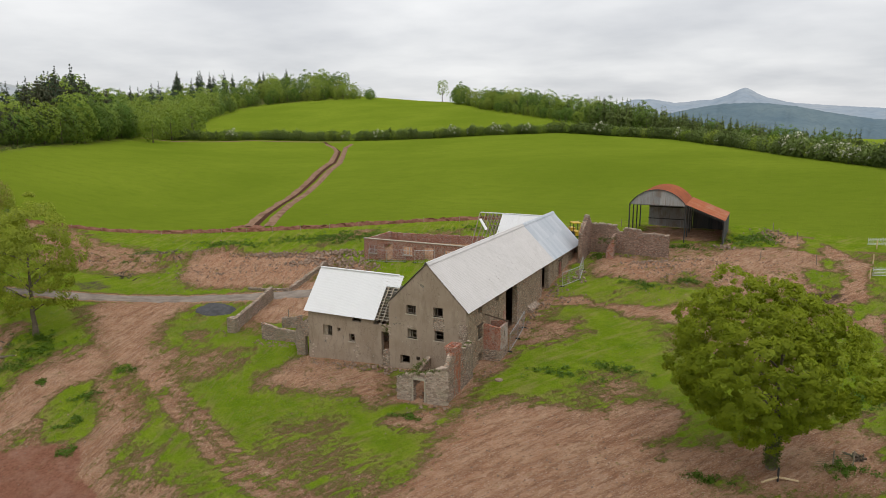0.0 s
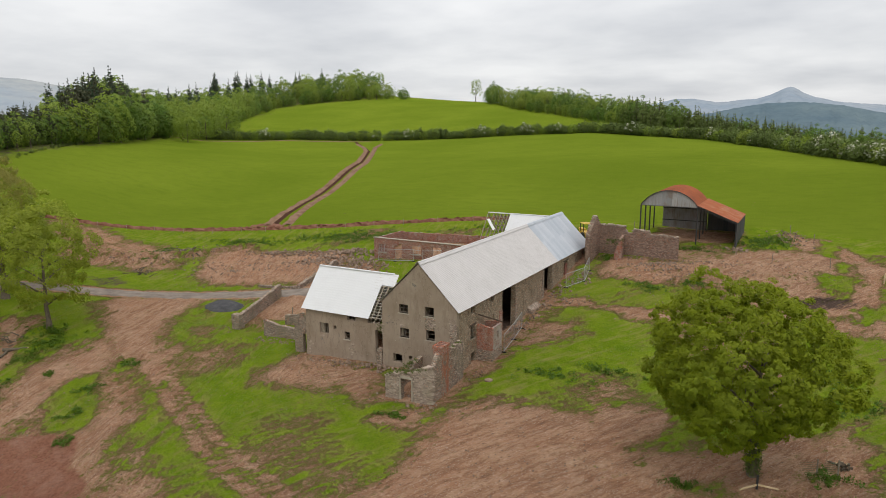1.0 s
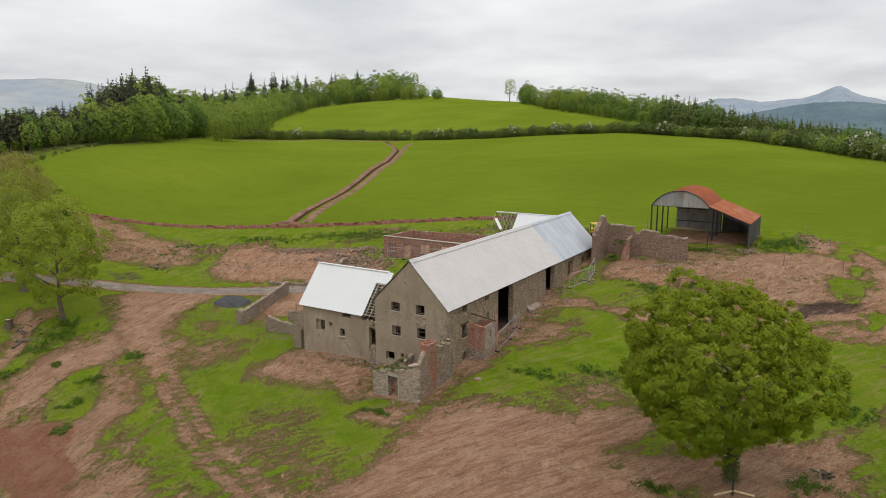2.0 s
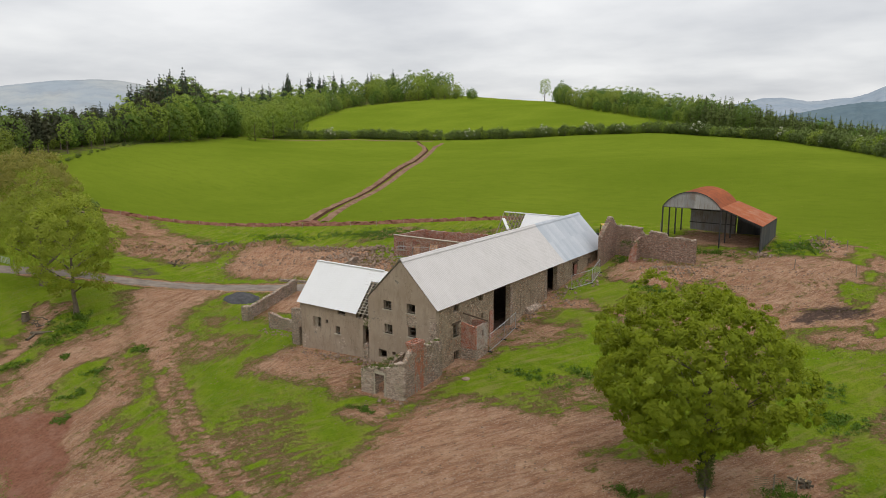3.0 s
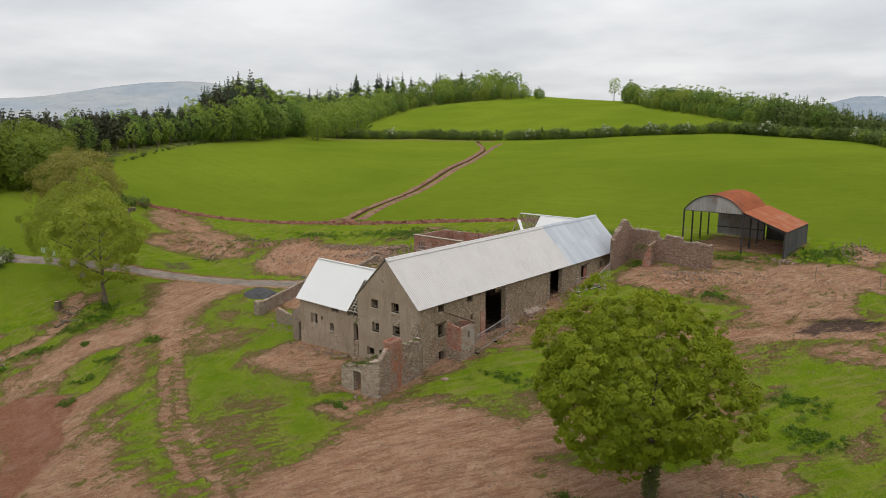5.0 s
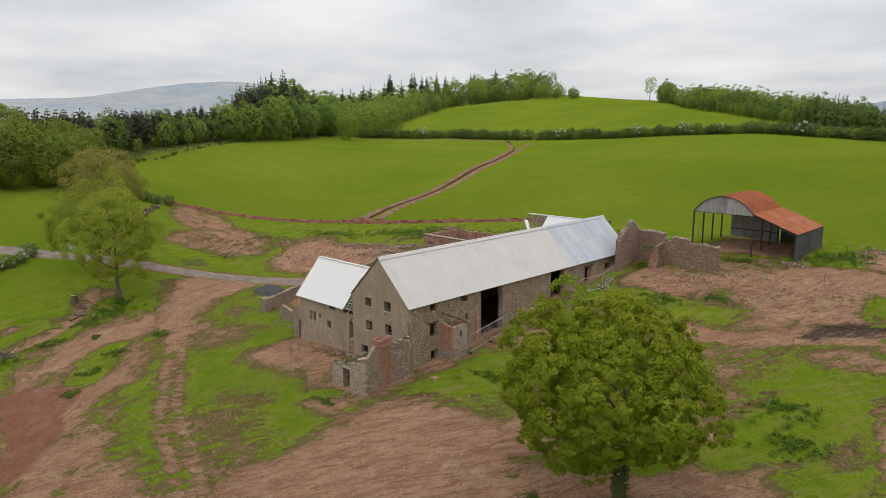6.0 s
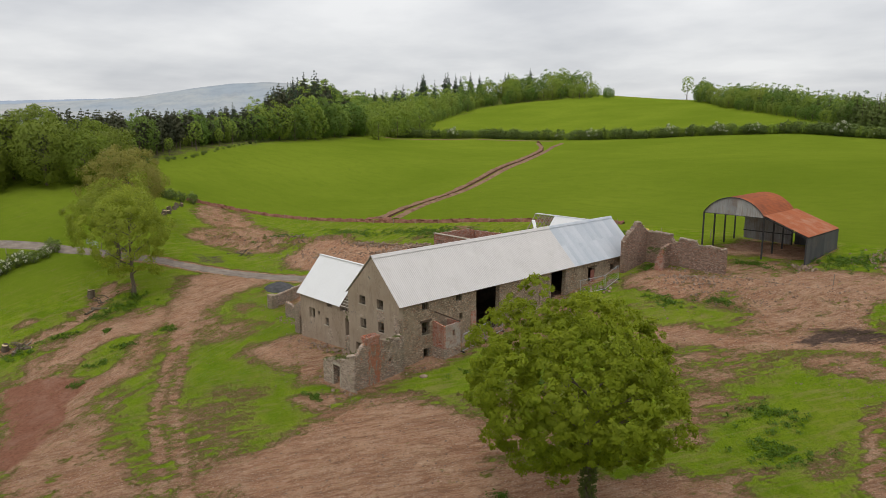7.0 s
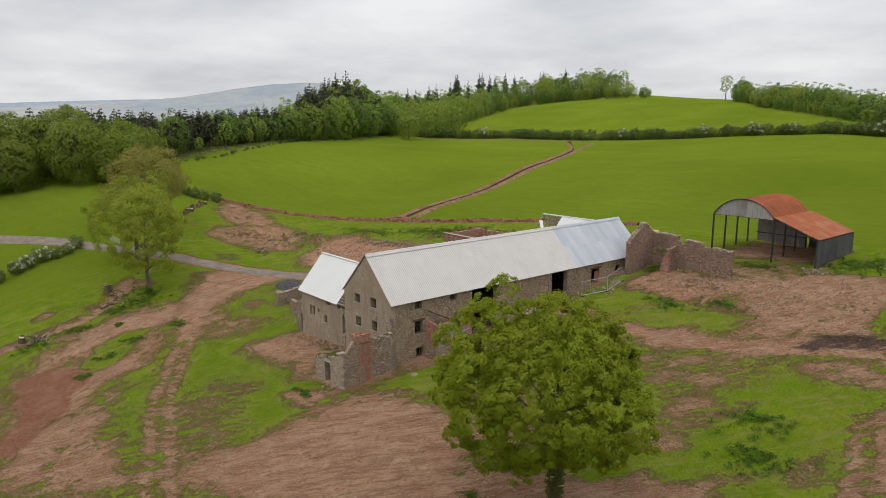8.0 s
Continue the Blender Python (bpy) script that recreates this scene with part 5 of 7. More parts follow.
# ---- ruined walls to the north-east ----
nruin = thing("ruined_barn_wall", "tall broken stone gable fragment with a long ruined wall", "ruin")
wall_mesh("wall", (-25.2, 101.2), (-25.2, 106.9), 0.6, 5.6, lerp_top([(0, 11.0), (1.0, 12.0), (2.2, 12.6), (3.3, 13.5), (4.0, 13.4), (5.0, 12.3), (5.7, 12.0)]), [], STONE_N, nruin, step=0.3, rough=0.15)
wall_mesh("wall", (-25.8, 106.9), (-13.5, 106.9), 0.6, 6.0, lerp_top([(0, 12.0), (4.4, 11.8), (4.6, 10.9), (5.4, 10.8), (5.6, 11.5), (8.0, 11.3), (8.4, 10.8), (9.5, 10.9), (12.3, 10.7)]), [], STONE_N, nruin, step=0.3, rough=0.13, seed=6)
wall_mesh("stub_wall", (-22.3, 104.4), (-21.2, 104.4), 0.5, 6.5, lerp_top([(0, 8.0), (0.5, 9.6), (1.1, 10.2)]), [], BRICK_W, nruin, step=0.2, rough=0.05, label="broken red brick stub")
wall_mesh("stub_wall", (-21.4, 104.9), (-21.4, 106.9), 0.4, 6.5, lerp_top([(0, 10.2), (2, 10.6)]), [], STONE_N, nruin, step=0.3, rough=0.1)


# ---- yard walls ----
def yard_wall(p0, p1, th, h0, h1, material, label, seed, cap=False, rough=0.06):
    ln = math.dist(p0, p1)
    g0, g1 = gs(*p0), gs(*p1)
    ob = wall_mesh("yard_wall", p0, p1, th, lerp_top([(0, g0 - 0.5), (ln, g1 - 0.5)]), lerp_top([(0, g0 + h0), (ln * 0.45, (g0 + g1) / 2 + (h0 + h1) / 2 - 0.15), (ln, g1 + h1)]), [], material, None, step=0.4, rough=rough, seed=seed)
    return tagged(ob, label, "wall")


yard_wall((-62.3, 67.6), (-66.2, 80.0), 0.5, 1.7, 1.9, STONE_RUIN, "old stone yard wall with cement coping", 3)
bm = bmesh.new()
add_box(bm, -63.0, -61.7, 66.6, 67.6, -0.5, gs(-62, 67) + 1.95)
tagged(part("gate_pier", bm, STONE_RUIN), "square cement-faced pier at the end of a yard wall", "pier")
yard_wall((-56.8, 66.0), (-51.7, 66.0), 0.45, 2.1, 1.4, STONE_RUIN, "low pitted whitewashed stone wall", 5)
yard_wall((-51.7, 66.0), (-48.9, 63.1), 0.45, 1.4, 3.2, STONE_RUIN, "low stone wall rising to a doorway", 6, rough=0.15)
surround = wall_mesh("yard_wall", (-48.9, 62.8), (-47.0, 62.8), 0.5, gs(-48, 62.8) - 0.5, lerp_top([(0, 4.6), (0.9, 5.0), (1.9, 5.7)]), [(1.2, 1.75, gs(-48, 62.8) - 0.5, 3.3)], STONE_RUIN, None, step=0.3, rough=0.14, seed=7)
tagged(surround, "ragged stone wall with a narrow doorway beside the annex", "wall")
yard_wall((-56.8, 70.0), (-53.9, 70.4), 0.4, 1.35, 1.7, STONE_RUIN, "mossy stub of stone wall", 8)
yard_wall((-74, 83.3), (-66.2, 83.4), 0.4, 0.4, 0.5, STONE_RUIN, "foundation course of a cleared building", 9)
yard_wall((-65.6, 83.6), (-66.5, 94.5), 0.5, 0.7, 1.1, STONE_RUIN, "low retaining wall of the cleared yard", 10, rough=0.15)

# ---- Dutch barn ----
barn = thing("dutch_barn", "steel Dutch barn with rusted arched roof and lean-to", "barn")
BX0, BX1, BY0, BY1, LX = -21.1, -12.35, 115.5, 126.0, -6.6
SPRING, RISE = 14.4, 2.45
NARC = 18


def arc(f):
    """A point on the barn's arch; f runs from eave to eave."""
    half = (BX1 - BX0) / 2
    rad = (half * half + RISE * RISE) / (2 * RISE)
    a = math.asin(half / rad)
    th = -a + 2 * a * f
    return (BX0 + BX1) / 2 + rad * math.sin(th), SPRING + RISE - rad + rad * math.cos(th)


def arch_sheet(y0, y1, f0, f1, lift):
    n = max(2, round((y1 - y0) / 0.076) * 2)
    verts, faces = [], []
    steps = 5
    for j in range(steps + 1):
        x, z = arc(f0 + (f1 - f0) * j / steps)
        for i in range(n + 1):
            verts.append((x, y0 + (y1 - y0) * i / n, z + lift + 0.012 * math.cos(math.pi * i)))
    for j in range(steps):
        for i in range(n):
            a = j * (n + 1) + i
            faces.append((a, a + 1, a + n + 2, a + n + 1))
    return mesh_from("roof_sheet", verts, faces, RUST, barn, True)


for r in range(4):
    for c in range(13):
        y0 = BY0 - 0.15 + (BY1 - BY0 + 0.3) * c / 13
        arch_sheet(y0, y0 + (BY1 - BY0 + 0.3) / 13 + 0.04, r / 4 - (0.01 if r else 0.02), (r + 1) / 4 + 0.015, 0.03 + 0.012 * (r in (1, 2)) + 0.004 * (c % 2))
lay_sheets(barn, (LX + 0.15, BY0 - 0.1, 12.35), (LX + 0.15, BY1 + 1.0, 12.35), (BX1 - 0.05, BY0 - 0.1, 14.62), 2, RUST_PALE, width=0.85, pitch=0.076, depth=0.03, seed=31)
# sheeted end of the arch, as separate upright sheets
for c in range(11):
    x0, x1 = BX0 + (BX1 - BX0) * c / 11, BX0 + (BX1 - BX0) * (c + 1) / 11
    n = 8
    verts, faces = [], []
    for i in range(n + 1):
        x = x0 + (x1 + 0.03 - x0) * i / n
        f = min(max((x - BX0) / (BX1 - BX0), 0), 1)
        lo, hi = 0.0, 1.0
        for _ in range(20):
            mid = (lo + hi) / 2
            lo, hi = (mid, hi) if arc(mid)[0] < x else (lo, mid)
        top = arc(lo)[1]
        y = BY0 - 0.02 + 0.015 * math.cos(math.pi * i) - 0.004 * (c % 2)
        verts += [(x, y, SPRING - 0.05), (x, y, top)]
    for i in range(n):
        faces.append((2 * i, 2 * i + 2, 2 * i + 3, 2 * i + 1))
    mesh_from("gable_sheet", verts, faces, OLD_SHEET, barn, True)
bm = bmesh.new()
add_tube(bm, [(arc(k / 16)[0], BY0 - 0.14, arc(k / 16)[1] + 0.02) for k in range(17)], [0.06] * 17, 6)
part("arch_rim", bm, POST, barn, "dark steel rim of the arched end")
bays = [BY0, BY0 + 3.5, BY0 + 7.0, BY1]
for x in (BX0, BX1):
    for y in bays:
        bm = bmesh.new()
        g = gs(x, y) - 0.3
        add_box(bm, x - 0.09, x + 0.09, y - 0.1, y + 0.1, g, SPRING)
        part("post", bm, POST, barn)
for y in bays:
    bm = bmesh.new()
    g = gs(LX, y) - 0.3
    add_box(bm, LX - 0.09, LX + 0.09, y - 0.1, y + 0.1, g, 12.3)
    part("post", bm, POST, barn)
    bm = bmesh.new()
    add_bar(bm, (BX1, y, 14.4), (LX, y, 12.2), 0.12, 0.16)
    part("rafter", bm, POST, barn)
    bm = bmesh.new()
    add_bar(bm, (BX0, y + 0.05, SPRING - 0.05), (BX1, y + 0.05, SPRING - 0.05), 0.08, 0.12)
    part("tie_bar", bm, POST, barn)
for x, z in ((BX0, SPRING - 0.1), (BX1, SPRING - 0.1), (LX, 12.15)):
    bm = bmesh.new()
    add_bar(bm, (x, BY0, z), (x, BY1, z), 0.1, 0.2)
    part("eaves_beam", bm, POST, barn)


def sheet_wall(p0, p1, z0, z1, material, seed):
    """Upright corrugated sheets side by side along a line; z0, z1 at both ends."""
    ln = math.dist(p0, p1)
    n = round(ln / 0.85)
    rnd = random.Random(seed)
    for k in range(n):
        a, b = k / n, (k + 1) / n
        verts, faces = [], []
        m = 16
        nx, ny = -(p1[1] - p0[1]) / ln, (p1[0] - p0[0]) / ln
        drop = rnd.uniform(-0.08, 0.08)
        for i in range(m + 1):
            f = a + (b - a + 0.02) * i / m
            off = 0.015 * math.cos(math.pi * i / 1) + 0.004 * (k % 2)
            x, y = p0[0] + (p1[0] - p0[0]) * f + nx * off, p0[1] + (p1[1] - p0[1]) * f + ny * off
            verts += [(x, y, z0[0] + (z0[1] - z0[0]) * f), (x, y, z1[0] + (z1[1] - z1[0]) * f + drop)]
        for i in range(m):
            faces.append((2 * i, 2 * i + 2, 2 * i + 3, 2 * i + 1))
        mesh_from("wall_sheet", verts, faces, material, barn, True)


sheet_wall((-19.6, BY1), (-16.2, BY1), (9.6, 9.45), (14.3, 14.3), OLD_SHEET, 1)
sheet_wall((-16.2, BY1), (-12.4, BY1), (9.45, 9.3), (13.2, 13.3), OLD_SHEET, 4)
sheet_wall((-12.3, BY1 + 0.9), (LX, BY1 + 0.9), (9.0, 8.9), (14.2, 12.3), DARK_SHEET, 2)
sheet_wall((LX + 0.12, BY0), (LX + 0.12, BY1 + 0.9), (8.2, 8.8), (12.2, 12.2), DARK_SHEET, 3)
for z in (9.9, 12.0):
    bm = bmesh.new()
    add_bar(bm, (BX0 + 1.4, BY1 - 0.1, z + 0.9), (BX1, BY1 - 0.1, z + 0.9), 0.08, 0.14)
    part("rail", bm, POST, barn)


# ---- trees, hedges, weeds ----
def leaf_cloud(centres, radii, per, size, seed, flat=0.75, aim=0.5, soft=None, lobes=None, inner=0.45, lift=0.25):
    """Many small four-cornered sprays scattered in clumps; returns vertices and faces."""
    rs = np.random.RandomState(seed)
    centres, radii = np.asarray(centres, float), np.asarray(radii, float)
    k = np.repeat(np.arange(len(centres)), per)
    n = len(k)
    off = rs.normal(size=(n, 3))
    off /= np.linalg.norm(off, axis=1, keepdims=True) + 1e-9
    if lobes is not None:
        # sprays turned inwards swing round to the open side of their clump
        back = np.sum(off * lobes[k], axis=1) < -0.15
        off[back] -= 2 * lobes[k][back] * np.sum(off * lobes[k], axis=1)[back, None]
    off *= (rs.rand(n, 1) ** inner)
    off[:, 2] *= flat
    p = centres[k] + off * radii[k, None]
    nor = off * aim + rs.normal(size=(n, 3)) * 0.6 + np.array([0, 0, 0.45])
    nor /= np.linalg.norm(nor, axis=1, keepdims=True) + 1e-9
    a = np.cross(nor, rs.normal(size=(n, 3)))
    a /= np.linalg.norm(a, axis=1, keepdims=True) + 1e-9
    b = np.cross(nor, a)
    s = (np.broadcast_to(np.asarray(size, float), (len(centres),))[k] * rs.uniform(0.6, 1.35, n))[:, None]
    quad = np.stack([p + a * s, p + b * s * 0.62, p - a * s, p - b * s * 0.62], 1).reshape(-1, 3)
    if soft is None:
        return quad, n
    out = off * soft[0] + (p - soft[1]) / np.asarray(soft[2], float) + np.array([0, 0, lift])
    if lobes is not None:
        out += lobes[k] * 0.7
    out /= np.linalg.norm(out, axis=1, keepdims=True) + 1e-9
    turn = np.sum(out * nor, axis=1) < 0
    q4 = quad.reshape(-1, 4, 3)
    q4[turn] = q4[turn][:, ::-1]
    return q4.reshape(-1, 3), n, np.repeat(out, 4, axis=0)


def cloud_mesh(name, quad, n, material, normals=None):
    me = bpy.data.meshes.new(name)
    me.vertices.add(n * 4)
    me.vertices.foreach_set("co", quad.ravel())
    me.loops.add(n * 4)
    me.loops.foreach_set("vertex_index", np.arange(n * 4))
    me.polygons.add(n)
    me.polygons.foreach_set("loop_start", np.arange(n) * 4)
    me.update(calc_edges=True)
    if normals is not None:
        me.polygons.foreach_set("use_smooth", np.ones(n, bool))
        me.normals_split_custom_set_from_vertices(normals)
    me.materials.append(material)
    return me


def put_mesh(name, me, parent, label=""):
    ob = new(name, me)
    ob.parent = parent
    if label:
        tagged(ob, label)
    return ob


def dome_points(n, rx, ry, rz, cz, seed, lo=0.62, lump=0.18, low_cut=-0.75):
    """Clump places over an uneven dome, with some inside."""
    rs = np.random.RandomState(seed)
    out = []
    g = math.pi * (3 - math.sqrt(5))
    ph = rs.uniform(0, 6, 6)
    for i in range(n):
        z = 1 - 2 * (i + 0.5) / n
        if z < low_cut:
            continue
        r = math.sqrt(1 - z * z)
        a = g * i
        swell = 1 + lump * (math.sin(3 * a + ph[0] + 2 * z) * 0.5 + math.sin(5 * z + ph[1] + 2 * a) * 0.5)
        f = swell * rs.uniform(lo, 1.0) ** 0.6
        out.append((rx * r * math.cos(a) * f, ry * r * math.sin(a) * f, cz + rz * z * f))
    return out


def trunk_bm(height, radius, limbs, spread, seed, sides=9, lean=0.0, top=0.8):
    rnd = random.Random(seed)
    bm = bmesh.new()
    n = 7
    pts = [(lean * (k / n) ** 2 * height + rnd.uniform(-1, 1) * radius * 0.4 * (k > 0), rnd.uniform(-1, 1) * radius * 0.4 * (k > 0), height * top * k / n - 0.3 * (k == 0)) for k in range(n + 1)]
    add_tube(bm, pts, [radius * (1.45 if k == 0 else 1.05 - 0.85 * k / n) for k in range(n + 1)], sides)
    for k in range(limbs):
        f = 0.25 + 0.55 * k / max(1, limbs - 1)
        b = pts[min(n, int(f * n) + 1)]
        a = k * 2.4 + rnd.uniform(-0.4, 0.4)
        ln = spread * rnd.uniform(0.6, 0.95) * (1.1 - 0.4 * f)
        q = [(b[0] + math.cos(a) * ln * s, b[1] + math.sin(a) * ln * s, b[2] + ln * (0.75 * s - 0.15 * s * s) + rnd.uniform(-0.15, 0.15) * ln * 0.3) for s in (0, 0.33, 0.66, 1.0)]
        r = radius * (0.55 - 0.25 * f)
        add_tube(bm, q, [r, r * 0.7, r * 0.42, r * 0.12], 6)
        for s in (1, 2):
            aa = a + rnd.choice((-0.8, 0.8))
            e = (q[s][0] + math.cos(aa) * ln * 0.4, q[s][1] + math.sin(aa) * ln * 0.4, q[s][2] + ln * 0.3)
            add_tube(bm, [q[s], e], [r * 0.38, r * 0.08], 5)
    return bm


def broad_tree(name, label, height, crown, leaf, clumps, per, size, seed, group="", bark=BARK, limbs=8, low=-0.7, lump=0.2, thin=1.0, radius=None, lobe=0.3):
    t = thing(name, label, "tree", group)
    cz = height - crown[2] * 0.98
    part("trunk", trunk_bm(height * 0.8, radius or height * 0.02, limbs, crown[0] * 0.85, seed), bark, t, smooth=True)
    c = np.array(dome_points(clumps, *crown, cz, seed, lump=lump, low_cut=low, lo=0.55))
    rs = np.random.RandomState(seed + 7)
    way = (c - np.array([0, 0, cz - 0.3 * crown[2]])) / np.array(crown)
    way /= np.linalg.norm(way, axis=1, keepdims=True) + 1e-9
    q, n, nor = leaf_cloud(c, rs.uniform(0.75, 1.3, len(c)) * crown[0] * lobe * thin, per, size, seed, flat=0.85, aim=2.4, soft=(0.9, (0, 0, cz), crown), lobes=way, inner=0.3, lift=0.5)
    put_mesh("crown", cloud_mesh("crown", q, n, leaf, nor), t)
    return t


def conifer(name, label, height, width, leaf, tiers, per, size, seed, group, bare=0.12, droop=0.3, pine=False):
    t = thing(name, label, "tree", group)
    rs = np.random.RandomState(seed)
    bm = bmesh.new()
    add_tube(bm, [(0, 0, -0.4), (0.05, 0, height * 0.5), (0, 0, height * 0.98)], [height * 0.017, height * 0.011, 0.03], 7)
    part("trunk", bm, BARK, t, smooth=True)
    cs, rr, ss = [], [], []
    for k in range(tiers):
        g = k / (tiers - 1)
        f = bare + (1 - bare) * g
        w = width * ((1.01 - g) ** 0.72 if not pine else (1.03 - g) ** 0.55 * (0.62 + 0.38 * min(1, g * 3))) * rs.uniform(0.72, 1.12)
        m = max(2, int(9 * w / width + 1))
        for j in range(m):
            a = rs.uniform(0, 6.28)
            d = w * rs.uniform(0.4, 0.75)
            cs.append((math.cos(a) * d, math.sin(a) * d, height * f - droop * d + rs.uniform(-0.3, 0.3)))
            rr.append(max(0.2, w * 0.45))
            ss.append(size * min(1.0, max(0.38, 1.6 * w / width)))
    q, n, nor = leaf_cloud(cs, rr, per, ss, seed, flat=0.5, soft=(0.6, (0, 0, height * 0.4), (width, width, height)))
    put_mesh("crown", cloud_mesh("crown", q, n, leaf, nor), t)
    return t


def shrub(name, label, w, h, leaf, per, size, seed, group, blossom=0, cat="shrub"):
    t = thing(name, label, cat, group)
    bm = bmesh.new()
    rnd = random.Random(seed)
    for k in range(4):
        a = k * 1.6
        add_tube(bm, [(0, 0, -0.3), (math.cos(a) * w * 0.15, math.sin(a) * w * 0.15, h * 0.35), (math.cos(a) * w * 0.3, math.sin(a) * w * 0.3, h * 0.75)], [0.09, 0.06, 0.02], 5)
    part("stem", bm, BARK, t)
    c = dome_points(34, w * 0.5, w * 0.42, h * 0.48, h * 0.5, seed, lump=0.25, low_cut=-1)
    q, n, nor = leaf_cloud(c, [w * 0.19] * len(c), per, size, seed, flat=0.9, aim=1.8, soft=(0.8, (0, 0, h * 0.4), (w * 0.5, w * 0.5, h * 0.5)), lift=0.5)
    put_mesh("foliage", cloud_mesh("foliage", q, n, leaf, nor), t)
    if blossom:
        c = [p for p in dome_points(26, w * 0.53, w * 0.46, h * 0.5, h * 0.52, seed + 3, lo=0.85, lump=0.25, low_cut=-0.2) if rnd.random() < blossom]
        if c:
            q, n, nor = leaf_cloud(c, [w * 0.15] * len(c), per, size * 0.9, seed + 1, flat=0.9, aim=1.8, soft=(0.8, (0, 0, h * 0.4), (w * 0.5, w * 0.5, h * 0.5)), lift=0.6)
            put_mesh("blossom", cloud_mesh("blossom", q, n, BLOSSOM, nor), t)
    return t


def plant(proto, x, y, s, turn, sz=None, sink=0.15):
    k = proto.scale
    m = Matrix.Translation((x, y, gs(x, y) - sink)) @ Matrix.Rotation(turn, 4, "Z") @ Matrix.Diagonal((s / k.x, s / k.y, (sz or s) / k.z, 1))
    return copy_thing(proto, m)


def used(proto, x, y, s, turn, sz=None, sink=0.15):
    """Stands the first of a kind itself."""
    proto.matrix_basis = Matrix.Translation((x, y, gs(x, y) - sink)) @ Matrix.Rotation(turn, 4, "Z") @ Matrix.Diagonal((s, s, sz or s, 1))


# the field maple in front of the house
maple = thing("field_maple", "broad round maple in fresh yellow-green leaf on bare earth", "tree")
maple.location = (1.5, 55.7, gs(1.5, 55.7))
part("trunk", trunk_bm(11.0, 0.31, 13, 5.0, 21, 12, top=0.85), BARK, maple, smooth=True)
mrs = np.random.RandomState(3)
boughs = np.array(dome_points(120, 6.6, 6.6, 5.6, 8.8, 17, lo=0.7, lump=0.17, low_cut=-0.97) + dome_points(34, 3.9, 3.9, 3.4, 8.9, 18, lo=0.7))
boughs[:, :2] *= (1 - 0.3 * np.clip((7.5 - boughs[:, 2:]) / 4.5, 0, 1))
boughs[:, :2] += (-1.0, -0.6)
mc, mr, mw = [], [], []
for bough in boughs:
    out = Vector(bough - np.array([-1.0, -0.6, 7.4])).normalized()
    size = mrs.uniform(0.95, 1.55)
    for k in range(15):
        way = Vector(mrs.normal(size=3)).normalized()
        if way.dot(out) < -0.25:
            way = -way
        d = size * mrs.uniform(0.45, 1.0)
        mc.append((bough[0] + way.x * d, bough[1] + way.y * d, bough[2] + way.z * d * 0.8))
        mr.append(mrs.uniform(0.25, 0.55))
        mw.append(tuple((way + out * 0.5).normalized()))
mq, mn, mnor = leaf_cloud(mc, mr, 70, 0.088, 44, flat=0.8, aim=0.9, soft=(0.8, (-1.2, -0.75, 8), (14, 14, 12)), lobes=np.array(mw), inner=0.4, lift=0.6)
put_mesh("crown", cloud_mesh("crown", mq, mn, LEAF_OAK, mnor), maple)
# ivy and twigs round the foot of its trunk
ic = [(math.cos(k * 2.4) * 0.42, math.sin(k * 2.4) * 0.42, 0.2 + 0.045 * k) for k in range(60)]
iq, inn = leaf_cloud(ic, [0.3] * len(ic), 40, 0.07, 45)
put_mesh("ivy", cloud_mesh("ivy", iq, inn, MOSS), maple, "dull green ivy and twigs on the trunk")
for k in range(6):
    bm = bmesh.new()
    add_tube(bm, [(math.cos(k) * 0.3, math.sin(k) * 0.3, 1.6 + 0.35 * (k % 3)), (math.cos(k) * 0.75, math.sin(k) * 0.75, 1.8 + 0.35 * (k % 3))], [0.07, 0.06], 7)
    part("cut_branch", bm, PALE_WOOD, maple, "pale sawn-off branch stub")

# two young trees and a bronze one by the lane
a1 = broad_tree("ash_tree", "slender young tree in thin yellow-green leaf", 17.5, (6.0, 6.0, 7.2), LEAF_ASH, 150, 130, 0.14, 31, "lane trees", low=-0.9, lump=0.34, thin=0.55, radius=0.33)
used(a1, -84.4, 55.0, 1.0, 0.4)
a2 = broad_tree("ash_tree", "rounded young tree in pale green leaf beside the lane", 15.0, (6.8, 6.4, 6.0), LEAF_ASH, 150, 130, 0.15, 37, "lane trees", low=-0.6, lump=0.28, thin=0.6, radius=0.5)
used(a2, -98.5, 57.5, 1.0, 1.4)
a3 = broad_tree("oak_tree", "oak opening bronze-green leaf behind the lane", 16.5, (7.5, 7.2, 6.8), LEAF_TAN, 140, 120, 0.17, 41, "lane trees", low=-0.6, lump=0.26, thin=0.7, radius=0.4)
used(a3, -121, 67.5, 1.0, 0.2)

# woods: a few kinds, repeated
WK = [broad_tree("beech_tree", "full leafy broadleaf tree of the wood edge", 20, (7.4, 7.1, 9.4), LEAF_WOOD, 60, 27, 0.5, 51, "hill wood", low=-0.95, limbs=3, lump=0.22),
      broad_tree("beech_tree", "tall yellow-green broadleaf tree of the wood", 22, (6.4, 6.6, 10.2), LEAF_LIME, 60, 27, 0.48, 52, "hill wood", low=-0.95, limbs=3, lump=0.28),
      broad_tree("oak_tree", "deep green broadleaf tree of the wood", 19, (7.5, 7.3, 9.0), LEAF_DEEP, 60, 27, 0.5, 53, "hill wood", low=-0.95, limbs=3, lump=0.22),
      broad_tree("ash_tree", "open pale-leaved tree of the wood", 21, (5.0, 5.0, 8.0), LEAF_LIME, 60, 20, 0.42, 54, "hill wood", low=-0.8, limbs=6, lump=0.3, thin=0.8)]
